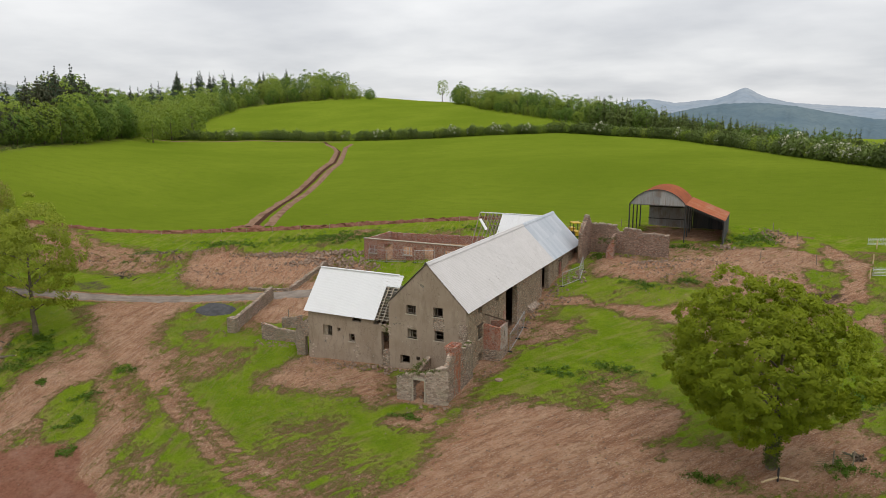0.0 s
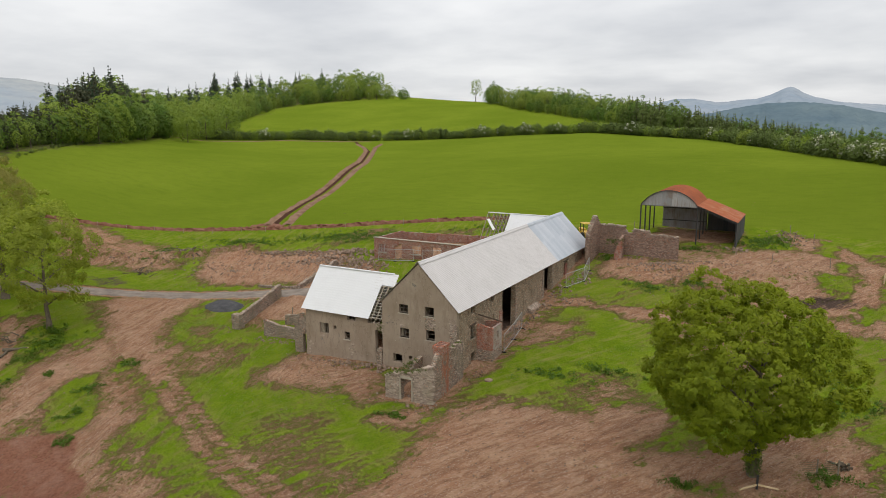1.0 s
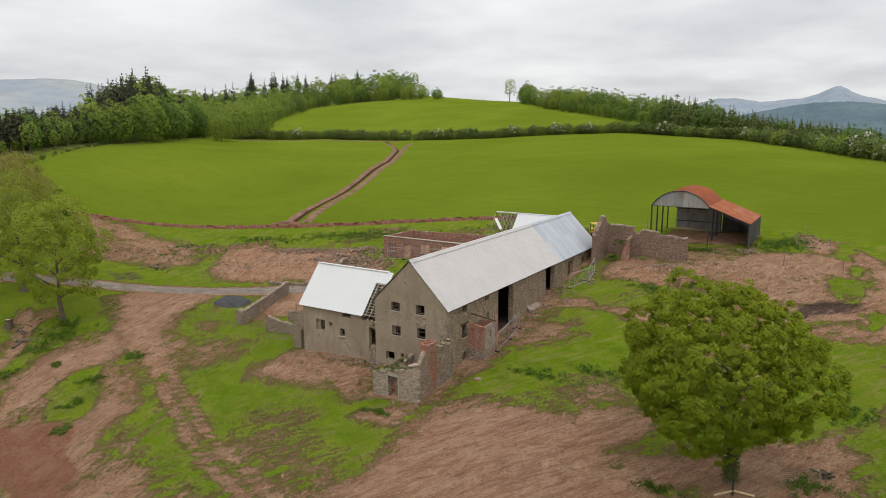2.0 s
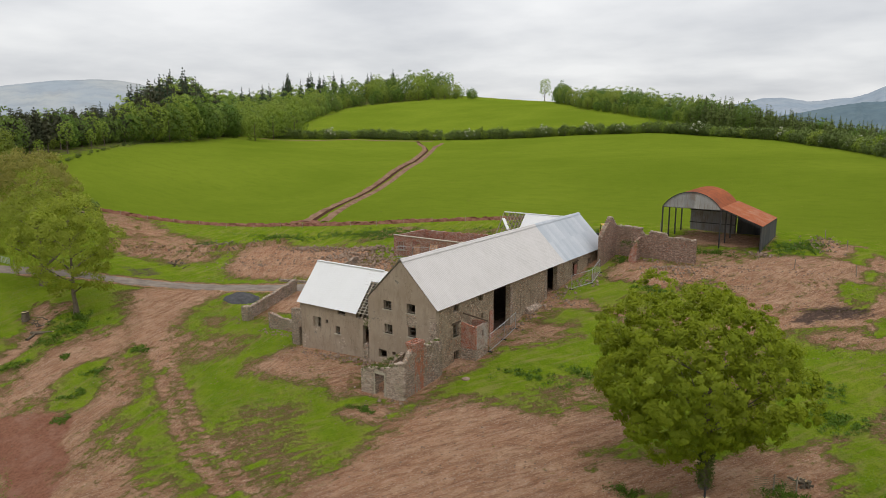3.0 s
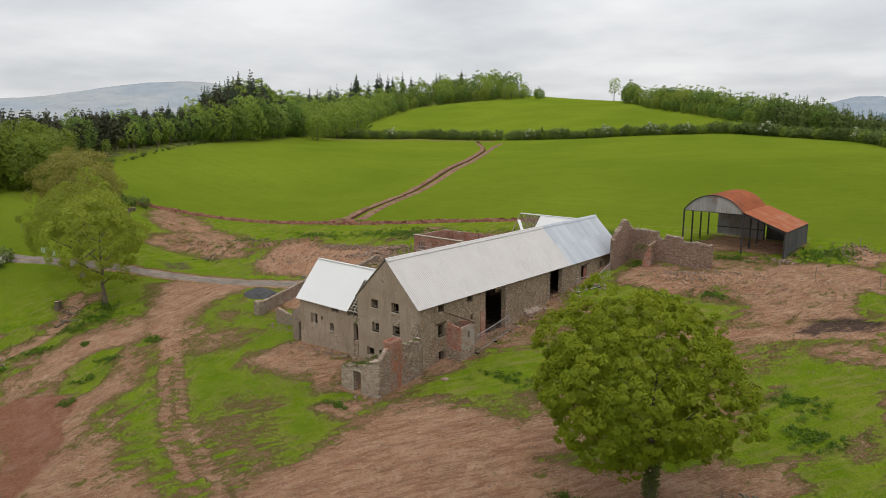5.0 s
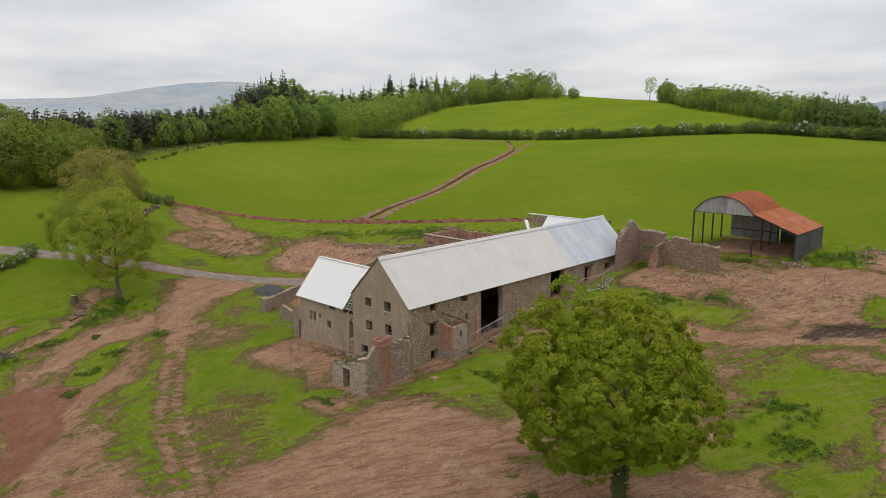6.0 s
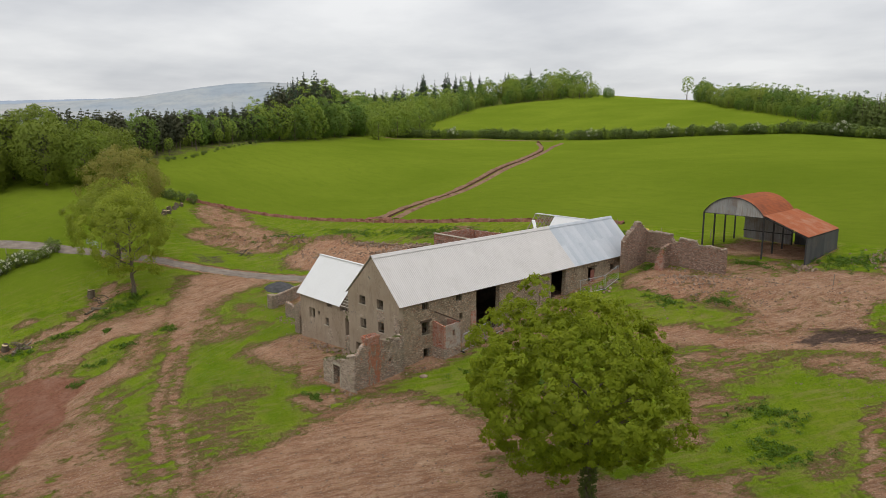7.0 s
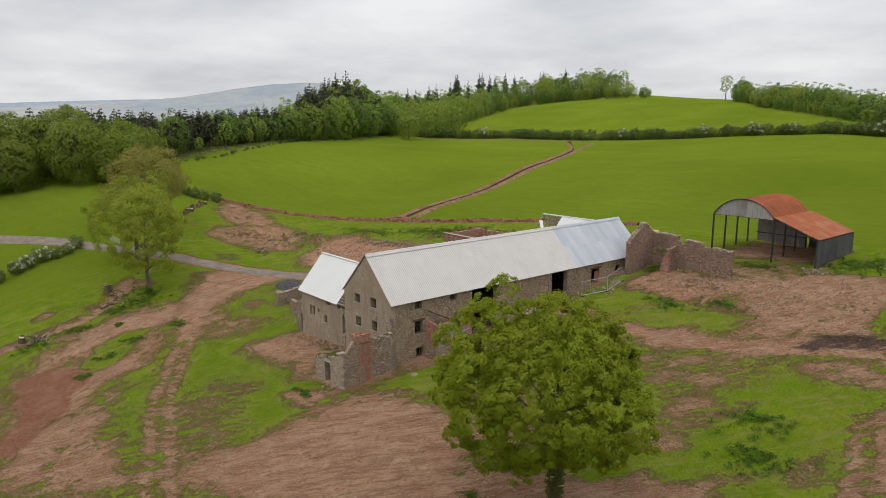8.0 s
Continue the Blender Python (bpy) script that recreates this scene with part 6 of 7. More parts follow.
NEAR = [broad_tree("oak_tree", "spreading oak in full fresh leaf beside the pasture", 18, (8.2, 7.8, 8.6), LEAF_PASTURE, 84, 130, 0.29, 55, "pasture oaks", low=-0.97, limbs=6, lump=0.2, lobe=0.3),
        broad_tree("oak_tree", "rounded oak in fresh leaf beside the pasture", 17, (7.6, 8.0, 8.2), LEAF_PASTURE, 84, 130, 0.29, 56, "pasture oaks", low=-0.97, limbs=6, lump=0.24, lobe=0.3)]
FIR = [conifer("fir_tree", "dark pointed fir standing above the wood", 24, 5.0, LEAF_FIR, 26, 11, 0.62, 61, "hill wood"),
       conifer("fir_tree", "dark pointed fir standing above the wood", 24, 4.4, LEAF_FIR, 24, 11, 0.62, 62, "hill wood")]
PINE = [conifer("pine_tree", "dark brownish pine of the plantation", 20, 4.6, LEAF_PINE, 16, 12, 0.7, 63, "plantation", bare=0.25, pine=True),
        conifer("pine_tree", "dark brownish pine of the plantation", 20, 4.1, LEAF_PINE, 16, 12, 0.7, 64, "plantation", bare=0.3, pine=True)]
SPR = [conifer("spruce_tree", "young pale spruce of the plantation", 13.5, 3.5, LEAF_SPRUCE, 15, 11, 0.5, 65, "plantation", bare=0.04),
       conifer("spruce_tree", "young pale spruce of the plantation", 12.5, 3.2, LEAF_SPRUCE, 15, 11, 0.5, 66, "plantation", bare=0.04)]
FIRST = set()


def stand(proto, x, y, s, rnd, sz=None):
    turn = rnd.uniform(0, 6.28)
    sink = 1.5 * s if proto in WK[:3] else 0.15
    if proto.name not in FIRST:
        FIRST.add(proto.name)
        used(proto, x, y, s, turn, sz, sink)
    else:
        plant(proto, x, y, s, turn, sz, sink)


# how high the wood's canopy stands against the sky, by bearing from the farm
CANOPY_AZ = [1.6, 7.6, 10.8, 15.2, 20, 25, 26.4, 27.5, 28.2, 33, 34.3, 37, 40.6, 42.7, 46.8, 48.4, 50.3, 54, 55, 56.5, 58.5, 60.2, 67.6, 77, 79]
CANOPY_EL = [-0.58, 0.27, 1.05, 1.73, 2.37, 2.65, 3.1, 2.9, 1.5, 1.9, 3.15, 4.1, 3.3, 2.6, 2.5, 2.3, 2.0, 2.3, 3.3, 3.2, 2.4, 0.95, 0.55, 0.55, 0.1]
TALL = {"beech_tree": 21, "oak_tree": 19, "ash_tree": 21, "fir_tree": 24, "pine_tree": 20, "spruce_tree": 13}


def rows(line, offsets, step, pick, seed, smin=0.8, smax=1.15, side=1, jitter=0.35):
    """Trees in staggered rows beside a line."""
    rnd = random.Random(seed)
    for r, off in enumerate(offsets):
        for i, (x, y, dx, dy) in enumerate(spaced(line, step)):
            px = x - dy * off * side + rnd.uniform(-1, 1) * step * jitter
            py = y + dx * off * side + rnd.uniform(-1, 1) * step * jitter
            proto = pick(rnd, r, px, py)
            az = math.degrees(math.atan2(15 - px, py - 10))
            need = 28 + math.hypot(px - 15, py - 10) * math.tan(radians(float(np.interp(az, CANOPY_AZ, CANOPY_EL)))) - gs(px, py)
            s = min(max(need / TALL[proto.name.split(".")[0]], 0.42), 1.55)
            stand(proto, px, py, s * rnd.uniform(smin, smax) * (1.14 if proto in FIR else 1), rnd)


LEFT_A = [(-166, 66), (-180, 80), (-196, 93), (-214, 112), (-228, 129), (-240, 148)]
LEFT_B = [(-240, 148), (-250, 165), (-263, 187), (-278, 211)]
LEFT_C = [(-278, 211), (-292, 235), (-306, 256), (-318, 276)]
rows(LEFT_A, [6, 11, 17, 25], 4.6, lambda r, k, x, y: r.choice(PINE * 7 + [WK[2]]), 2, 0.72, 1.06, jitter=0.45)
rows(LEFT_B, [7], 12.0, lambda r, k, x, y: r.choice([WK[0], WK[2]]), 4, 0.6, 0.85)
rows(LEFT_B, [9, 15, 22, 31, 42], 5.4, lambda r, k, x, y: r.choice(PINE * 4 + [FIR[0], WK[1]]), 5, 0.72, 1.04, jitter=0.45)
rows(LEFT_C, [5, 11], 8.5, lambda r, k, x, y: r.choice(WK[:3]), 6, 0.5, 0.85)
rows(LEFT_C, [14, 22, 31, 42], 5.6, lambda r, k, x, y: r.choice(PINE + [FIR[1]]) if k < 2 else r.choice(FIR + FIR + PINE), 7, 0.72, 0.98)
UP_EDGE = [(-318, 276), (-338, 318), (-382, 388), (-408, 435), (-430, 487), (-424, 525), (-400, 556), (-372, 580), (-356, 590)]
rows(UP_EDGE, [4], 8.5, lambda r, k, x, y: r.choice(WK[:3]), 15, 0.35, 0.55)
rows(UP_EDGE, [14, 27], 9.0, lambda r, k, x, y: r.choice(WK[:3] + [WK[0]]), 16, 0.55, 0.85)
rows(UP_EDGE, [42, 62], 11.0, lambda r, k, x, y: r.choice(WK[:3]), 17, 0.82, 1.0)
RIGHT_EDGE = [(-262, 566), (-240, 545), (-211, 512), (-180, 490), (-147, 467), (-128, 448), (-112, 432)]
rows(RIGHT_EDGE[1:], [4], 6.5, lambda r, k, x, y: r.choice(WK[:3]), 8, 0.4, 0.6)
rows(RIGHT_EDGE[1:], [12, 21, 32], 6.5, lambda r, k, x, y: r.choice(WK[:3] + (SPR if x > -190 else [WK[2]])), 9, 0.74, 0.97)
PLANT_EDGE = [(-110, 430), (-90, 408), (-66, 392), (-40, 366), (-22, 338), (-4, 305), (6, 284)]
rows(PLANT_EDGE, [5, 10, 16, 24], 4.8, lambda r, k, x, y: r.choice(SPR * 6 + [WK[2]]), 10, 0.78, 1.08, side=1)
# single trees that stand out: round oaks at the corner, firs over the canopy, the pale ashes
for x, y, k, s in ((-310, 293, 0, 1.1), (-328, 327, 0, 1.15), (-281, 215, 1, 0.86), (-268, 187, 0, 0.92), (-262, 172, 2, 0.7), (-297, 268, 0, 0.85), (-352, 352, 2, 1.0), (-420, 600, 0, 1.35), (-412, 612, 2, 1.25),
                   (-431, 656, 3, 1.15), (-379, 572, 3, 0.7), (-358, 588, 2, 0.6), (-306, 640, 3, 1.05), (-254, 570, 2, 0.98), (-284, 626, 2, 0.8), (-268, 598, 0, 0.82), (-262, 585, 2, 0.85), (-248, 562, 0, 0.8), (-241, 553, 2, 0.78), (-252, 558, 2, 0.5), (-259, 574, 0, 0.55), (-234, 547, 0, 0.72), (-450, 520, 0, 1.15), (-462, 535, 2, 1.2), (-440, 545, 1, 1.1), (-455, 562, 0, 1.2), (-446, 505, 2, 1.0), (-470, 510, 1, 1.15)):
    stand(WK[k], x, y, s, random.Random(int(-x)))
for x, y, s in ((-462, 446, 1.32), (-470, 455, 1.36), (-455, 440, 1.22), (-478, 462, 1.28), (-449, 450, 1.15), (-512, 522, 1.24), (-520, 533, 1.28), (-505, 530, 1.16), (-523, 570, 1.2), (-530, 562, 1.1),
                (-392, 330, 1.0), (-400, 345, 1.06), (-412, 362, 1.0), (-424, 385, 1.1), (-431, 398, 1.12), (-438, 420, 1.16), (-536, 640, 1.15), (-520, 628, 1.1), (-548, 610, 1.18), (-498, 640, 1.15),
                (-358, 280, 1.12), (-366, 284, 1.16), (-372, 276, 1.2), (-381, 272, 1.2), (-392, 266, 1.22), (-404, 262, 1.25), (-413, 265, 1.28), (-352, 272, 1.05)):
    stand(FIR[int(x) % 2], x, y, s, random.Random(int(-x * 2 + y)))
# oaks at the near end of the wood, leafy down to the grass
for x, y, k, s in ((-170, 52, 0, 0.95), (-160, 62, 0, 0.86), (-157, 70, 1, 0.76), (-165, 79, 0, 0.72), (-176, 64, 0, 0.96), (-174, 77, 1, 0.84), (-168, 41, 0, 1.0), (-181, 46, 1, 1.0), (-172, 30, 0, 1.0), (-163, 49, 1, 0.75)):
    stand(NEAR[k], x, y, s, random.Random(int(-x * 3 + y)))

# hedges
HK = [shrub("hedge_shrub", "dense clipped-out hedge shrub", 5.0, 3.6, LEAF_HEDGE, 17, 0.28, 71, "field hedge"),
      shrub("hedge_shrub", "dense hedge shrub, taller and ragged", 4.6, 4.6, LEAF_HEDGE, 17, 0.28, 72, "field hedge"),
      shrub("hedge_shrub", "bright leafy hedge shrub", 5.0, 4.0, LEAF_WOOD, 17, 0.28, 73, "field hedge"),
      shrub("hawthorn", "hawthorn in white may blossom in the hedge", 5.2, 4.6, LEAF_HEDGE, 17, 0.28, 74, "field hedge", 0.75),
      shrub("hawthorn", "hawthorn with scattered white blossom in the hedge", 4.6, 4.2, LEAF_HEDGE, 17, 0.28, 75, "field hedge", 0.3)]


def hedge(line, step, seed, smin, smax, flower):
    rnd = random.Random(seed)
    for x, y, dx, dy in spaced(line, step):
        k = rnd.random()
        proto = HK[3] if k < flower else HK[4] if k < flower * 2 else HK[2] if k < flower * 2 + 0.15 else rnd.choice(HK[:2])
        stand(proto, x + rnd.uniform(-0.8, 0.8), y + rnd.uniform(-0.8, 0.8), rnd.uniform(smin, smax), rnd)


hedge([(-318, 288), (-306, 316), (-292, 346), (-262, 354), (-236, 359)], 2.8, 1, 1.15, 1.5, 0.05)
hedge([(-229, 360), (-190, 368), (-153, 381), (-108, 389), (-76, 372), (-43, 355)], 2.8, 2, 1.1, 1.5, 0.08)
hedge([(-43, 355), (-28, 330), (-14, 306), (-2, 276), (8, 249), (17, 231), (27, 215), (45, 200), (75, 182)], 3.4, 3, 1.1, 1.55, 0.09)
hedge([(-150, 82), (-146, 86), (-142, 90)], 3.4, 4, 0.5, 0.7, 0.0)
hedge([(-104.5, 36), (-107, 42), (-109, 47), (-111, 51)], 2.6, 5, 0.4, 0.6, 0.15)
hedge([(-188, 86), (-198, 96), (-213, 121), (-232, 141), (-252, 166), (-283, 210), (-319, 263)], 5.0, 16, 0.22, 0.42, 0.0)
for off, seed in ((9, 21), (15, 22)):
    under = [(x - dy * off, y + dx * off) for x, y, dx, dy in spaced(LEFT_A + LEFT_B[1:] + LEFT_C[1:], 12)]
    hedge(under, 5.5, seed, 0.75, 1.25, 0.0)
for x, y, s in ((-190, 92, 0.5), (-203, 100, 0.36), (-214, 116, 0.3), (-226, 131, 0.52), (-238, 146, 0.34), (-247, 156, 0.45), (-258, 171, 0.34), (-272, 192, 0.42), (-290, 218, 0.33)):
    stand(WK[3], x - 2, y - 2, s, random.Random(int(-x)))
hedge([(24, 228), (60, 215), (30, 245)], 9.0, 7, 1.4, 1.9, 0.2)


def mountain(name, label, az0, az1, dist, profile, depth, material, seed):
    """A far ridge: crest heights in degrees above the eye against bearing, with a flank towards the farm."""
    verts, faces = [], []
    n = 180
    rs = np.random.RandomState(seed)
    for j in range(7):
        f = j / 6
        for i in range(n + 1):
            az = az0 + (az1 - az0) * i / n
            el = float(np.interp(az, [p[0] for p in profile], [p[1] for p in profile]))
            d = dist - depth * f
            h = 28 + dist * math.tan(radians(el))
            z = -60 + (h + 60) * (1 - f) ** 1.25 + (rs.uniform(-1, 1) * 5 if 0 < j < 6 else rs.uniform(-1, 1) * 1.2)
            verts.append((-math.sin(radians(az)) * d, math.cos(radians(az)) * d, z))
    for j in range(6):
        for i in range(n):
            a = j * (n + 1) + i
            faces.append((a, a + 1, a + n + 2, a + n + 1))
    return tagged(mesh_from(name, verts, faces, material, smooth=True), label, "mountain", kind="structure")


# aerial haze is painted into these base colours as a pale blue tint
HAZE_A = plain_mat("hazed_moor", (0.24, 0.29, 0.34), (0.31, 0.34, 0.37), 1.0, scale=0.004, bump=0.0, spec=0.0)
HAZE_B = plain_mat("hazed_woods", (0.105, 0.15, 0.178), (0.15, 0.195, 0.208), 1.0, scale=0.006, bump=0.0, spec=0.0)
HAZE_C = plain_mat("hazed_hill", (0.29, 0.33, 0.365), (0.41, 0.405, 0.375), 1.0, scale=0.0018, bump=0.0, spec=0.0)
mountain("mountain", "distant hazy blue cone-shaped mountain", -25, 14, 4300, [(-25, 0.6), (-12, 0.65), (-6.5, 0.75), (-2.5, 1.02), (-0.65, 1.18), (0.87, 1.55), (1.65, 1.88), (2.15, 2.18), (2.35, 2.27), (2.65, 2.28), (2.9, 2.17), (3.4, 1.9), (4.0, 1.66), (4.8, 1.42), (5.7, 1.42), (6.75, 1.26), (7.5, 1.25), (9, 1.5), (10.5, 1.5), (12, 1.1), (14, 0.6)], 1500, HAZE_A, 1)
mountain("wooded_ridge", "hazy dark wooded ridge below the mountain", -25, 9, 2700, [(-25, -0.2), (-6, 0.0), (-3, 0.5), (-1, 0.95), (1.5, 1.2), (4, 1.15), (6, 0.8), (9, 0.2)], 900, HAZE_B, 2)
# the farthest ridge has its blue haze mixed into the colour too
HAZE_D = plain_mat("hazed_blue_ridge", (0.28, 0.33, 0.4), (0.32, 0.365, 0.43), 1.0, scale=0.003, bump=0.0, spec=0.0)
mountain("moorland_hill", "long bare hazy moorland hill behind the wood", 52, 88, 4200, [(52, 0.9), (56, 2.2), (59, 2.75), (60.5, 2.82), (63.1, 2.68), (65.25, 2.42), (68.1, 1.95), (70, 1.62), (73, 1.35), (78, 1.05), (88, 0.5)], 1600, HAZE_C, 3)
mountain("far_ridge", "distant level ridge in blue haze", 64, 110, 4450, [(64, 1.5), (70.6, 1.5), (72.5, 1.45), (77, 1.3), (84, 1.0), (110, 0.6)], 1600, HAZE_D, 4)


# ---- site fencing, machines and small things ----
def mesh_panel(name, a, b, za, zb, height, lean, label, group):
    """A tube-framed mesh fence panel from a to b, with its wires."""
    p = thing(name, label, "fence panel", group)
    A, Bv = Vector((a[0], a[1], za)), Vector((b[0], b[1], zb))
    d = (Bv - A)
    side = Vector((-d.y, d.x, 0)).normalized() * lean
    up = Vector((0, 0, height)) + side
    for s, e in ((A, A + up), (Bv, Bv + up), (A + up, Bv + up), (A + up * 0.06, Bv + up * 0.06)):
        bm = bmesh.new()
        add_tube(bm, [s, (s + e) / 2, e], [0.035] * 3, 8)
        part("tube", bm, ZINC, p)
    n = 15
    for k in range(1, n):
        bm = bmesh.new()
        s = A + d * (k / n)
        add_bar(bm, s + up * 0.06, s + up, 0.008)
        part("wire", bm, ZINC, p)
    for k in range(1, 6):
        bm = bmesh.new()
        s = up * (0.06 + 0.94 * k / 6)
        add_bar(bm, A + s, Bv + s, 0.008)
        part("wire", bm, ZINC, p)
    for q in (A, Bv):
        bm = bmesh.new()
        add_box(bm, q.x - 0.28, q.x + 0.28, q.y - 0.1, q.y + 0.1, q.z - 0.14, q.z + 0.05)
        part("foot", bm, RUBBER, p)
    return p


def panel_line(pts, label, group, lean=0.0, h=2.0):
    for a, b in zip(pts, pts[1:]):
        mesh_panel("site_fence", a, b, gs(*a) + 0.05, gs(*b) + 0.05, h, lean, label, group)


panel_line([(-25.0, 69.6), (-25.4, 73.4), (-25.9, 77.0)], "galvanised mesh site-fence panel across the barn door", "barn fence")
panel_line([(-25.3, 91.4), (-23.7, 94.6), (-24.2, 98.4)], "galvanised mesh site-fence panel by the barn", "barn fence", 0.08, 1.9)
panel_line([(-60.2, 97.4), (-56.7, 97.2), (-53.2, 97.2)], "galvanised mesh site-fence panel before the brick shed", "shed fence")
panel_line([(-51.4, 97.0), (-47.9, 97.2)], "galvanised mesh site-fence panel before the brick shed", "shed fence")


def stake(x, y, h, w, material, label, group, lean=0.0):
    bm = bmesh.new()
    add_tube(bm, [(0, 0, -0.3), (lean * 0.5, 0, h * 0.5), (lean, 0, h), (lean, 0, h + 0.05)], [w, w * 0.95, w * 0.9, w * 0.4], 7)
    ob = tagged(part("fence_post", bm, material), label, "post", group)
    ob.location = (x, y, gs(x, y))
    return ob


rnd = random.Random(12)
trench_line = [(-140, 95), (-128, 107.5), (-110, 116.3), (-97, 117.8), (-83, 119), (-70, 121.3), (-56, 125), (-44, 128.3)]
for x, y, dx, dy in spaced(trench_line, 6.2):
    stake(x, y, 1.15, 0.055, TIMBER, "weathered wooden fence post along the trench", "field fence", rnd.uniform(-0.06, 0.06))
for x, y in ((-24, 124), (-19, 129), (-31, 121), (-10, 133), (4, 122), (-1, 109.4), (6.3, 109.1), (0.5, 128)):
    stake(x, y, 1.4, 0.06, TIMBER, "wooden stake standing in the grass", "stakes", rnd.uniform(-0.1, 0.1))
stake(-57.6, 72.4, 1.5, 0.09, TIMBER, "short weathered post in the yard", "yard posts", 0.1)
for x, y in ((-116, 44), (-120, 36), (-109, 58), (-126, 58)):
    stake(x, y, 1.2, 0.07, TIMBER, "wooden post beside the lane", "lane posts")
for x, y in ((12.4, 105), (13.4, 112), (14.6, 120)):
    stake(x, y, 1.35, 0.09, PALE_WOOD, "stout pale wooden gate post", "gate posts")


def field_gate(a, b, label):
    g = thing("field_gate", label, "gate")
    za, zb = gs(*a), gs(*b)
    for k in range(6):
        bm = bmesh.new()
        z = 0.2 + 0.2 * k
        add_tube(bm, [(a[0], a[1], za + z), ((a[0] + b[0]) / 2, (a[1] + b[1]) / 2, (za + zb) / 2 + z), (b[0], b[1], zb + z)], [0.025] * 3, 6)
        part("rail", bm, ZINC, g)
    for f in (0.0, 0.5, 1.0):
        x, y, z = a[0] + (b[0] - a[0]) * f, a[1] + (b[1] - a[1]) * f, za + (zb - za) * f
        bm = bmesh.new()
        add_tube(bm, [(x, y, z + 0.15), (x, y, z + 1.25)], [0.03, 0.03], 6)
        part("upright", bm, ZINC, g)


field_gate((13.6, 121.5), (17.6, 122.6), "galvanised tubular field gate")
field_gate((12.8, 106.0), (16.4, 106.8), "galvanised tubular field gate by the track")
field_gate((-112.5, 56.5), (-109.5, 57.6), "galvanised tubular gate beside the lane")

# stock netting and timbers near the maple
NET_GREEN = plain_mat("green_wire", (0.04, 0.12, 0.05), (0.06, 0.16, 0.07), 0.6, scale=6.0)
net = thing("netting_fence", "low green wire netting strung between stakes", "fence")
NET = [(4.6, 57.2), (5.8, 57.7), (7.2, 58.2)]
for a, b in zip(NET, NET[1:]):
    for k in range(6):
        bm = bmesh.new()
        add_bar(bm, (*a, gs(*a) + 0.15 + 0.16 * k), (*b, gs(*b) + 0.15 + 0.16 * k), 0.012)
        part("wire", bm, NET_GREEN, net)
for p in NET[1:]:
    bm = bmesh.new()
    add_tube(bm, [(*p, gs(*p) - 0.3), (*p, gs(*p) + 1.25)], [0.06, 0.055], 7)
    part("post", bm, TIMBER, net)
prop = thing("tree_prop", "pale sawn timbers fixed to a dark stake below the maple", "timber")
bm = bmesh.new()
add_tube(bm, [(2.0, 54.0, gs(2.0, 54.0) - 0.2), (2.0, 54.0, gs(2.0, 54.0) + 1.1)], [0.08, 0.08], 8)
part("stake", bm, POST, prop)
for e in ((0.9, 53.2), (3.4, 54.5)):
    bm = bmesh.new()
    add_bar(bm, (2.0, 54.0, gs(2.0, 54.0) + 0.35), (*e, gs(*e) + 0.08), 0.13, 0.1)
    part("timber", bm, PALE_WOOD, prop)


def log(x, y, ln, r, turn, tilt, label, z=0.0, upright=False):
    t = thing("tree_stump" if upright else "log", label, "stump" if upright else "log", "cut wood")
    bm = bmesh.new()
    n = 5
    add_tube(bm, [(ln * k / n, 0.04 * math.sin(k * 2), 0.03 * math.cos(k * 3)) for k in range(n + 1)], [r * (1.15 - 0.25 * k / n) for k in range(n + 1)], 10)
    part("bark", bm, BARK, t, smooth=True)
    bm = bmesh.new()
    add_tube(bm, [(ln - 0.02, 0, 0.03), (ln + 0.015, 0, 0.03)], [r * 0.84, r * 0.82], 10)
    part("cut_face", bm, PALE_WOOD, t, "pale fresh saw cut")
    t.matrix_basis = Matrix.Translation((x, y, gs(x, y) + z)) @ Matrix.Rotation(turn, 4, "Z") @ Matrix.Rotation(-tilt, 4, "Y")


log(-87.6, 49.8, 1.3, 0.3, 2.3, 1.4, "second stem of a cut tree stump", -0.2, True)
log(-87.2, 49.3, 1.5, 0.36, 0.3, 1.5, "tall tree stump freshly cut across the top", -0.2, True)
log(-83.6, 48.4, 3.2, 0.2, 0.5, 0.08, "cut log lying in the gully", 0.1)
log(-81.9, 47.0, 2.4, 0.16, 2.2, 0.1, "cut log lying in the gully", 0.1)
log(-75.6, 36.6, 2.2, 0.3, 0.8, 0.12, "cut log at the gully's edge", 0.15)
log(-77.4, 35.6, 1.0, 0.45, 0.2, 1.3, "broad low stump at the gully's edge", -0.2, True)
log(-73.8, 35.8, 2.8, 0.18, 2.6, 0.1, "cut log at the gully's edge", 0.15)
for k in range(11):
    log(-140.5 + 1.15 * k, 86.3 - 0.95 * k + 0.4 * math.sin(k * 2.1), 0.7 + 0.25 * ((k * 7) % 3), 0.36 + 0.1 * (k % 3), k * 0.9, 1.3, "stub of a hedgerow trunk cut off low", -0.2, True)
for k in range(7):
    log(7.4 + (k % 4) * 0.25, 58.7 + 0.12 * k, 1.0, 0.09, 1.2 + 0.55 * k, 0.12 + 0.05 * k, "short cut branch in a small heap", 0.1 + 0.11 * (k // 3))


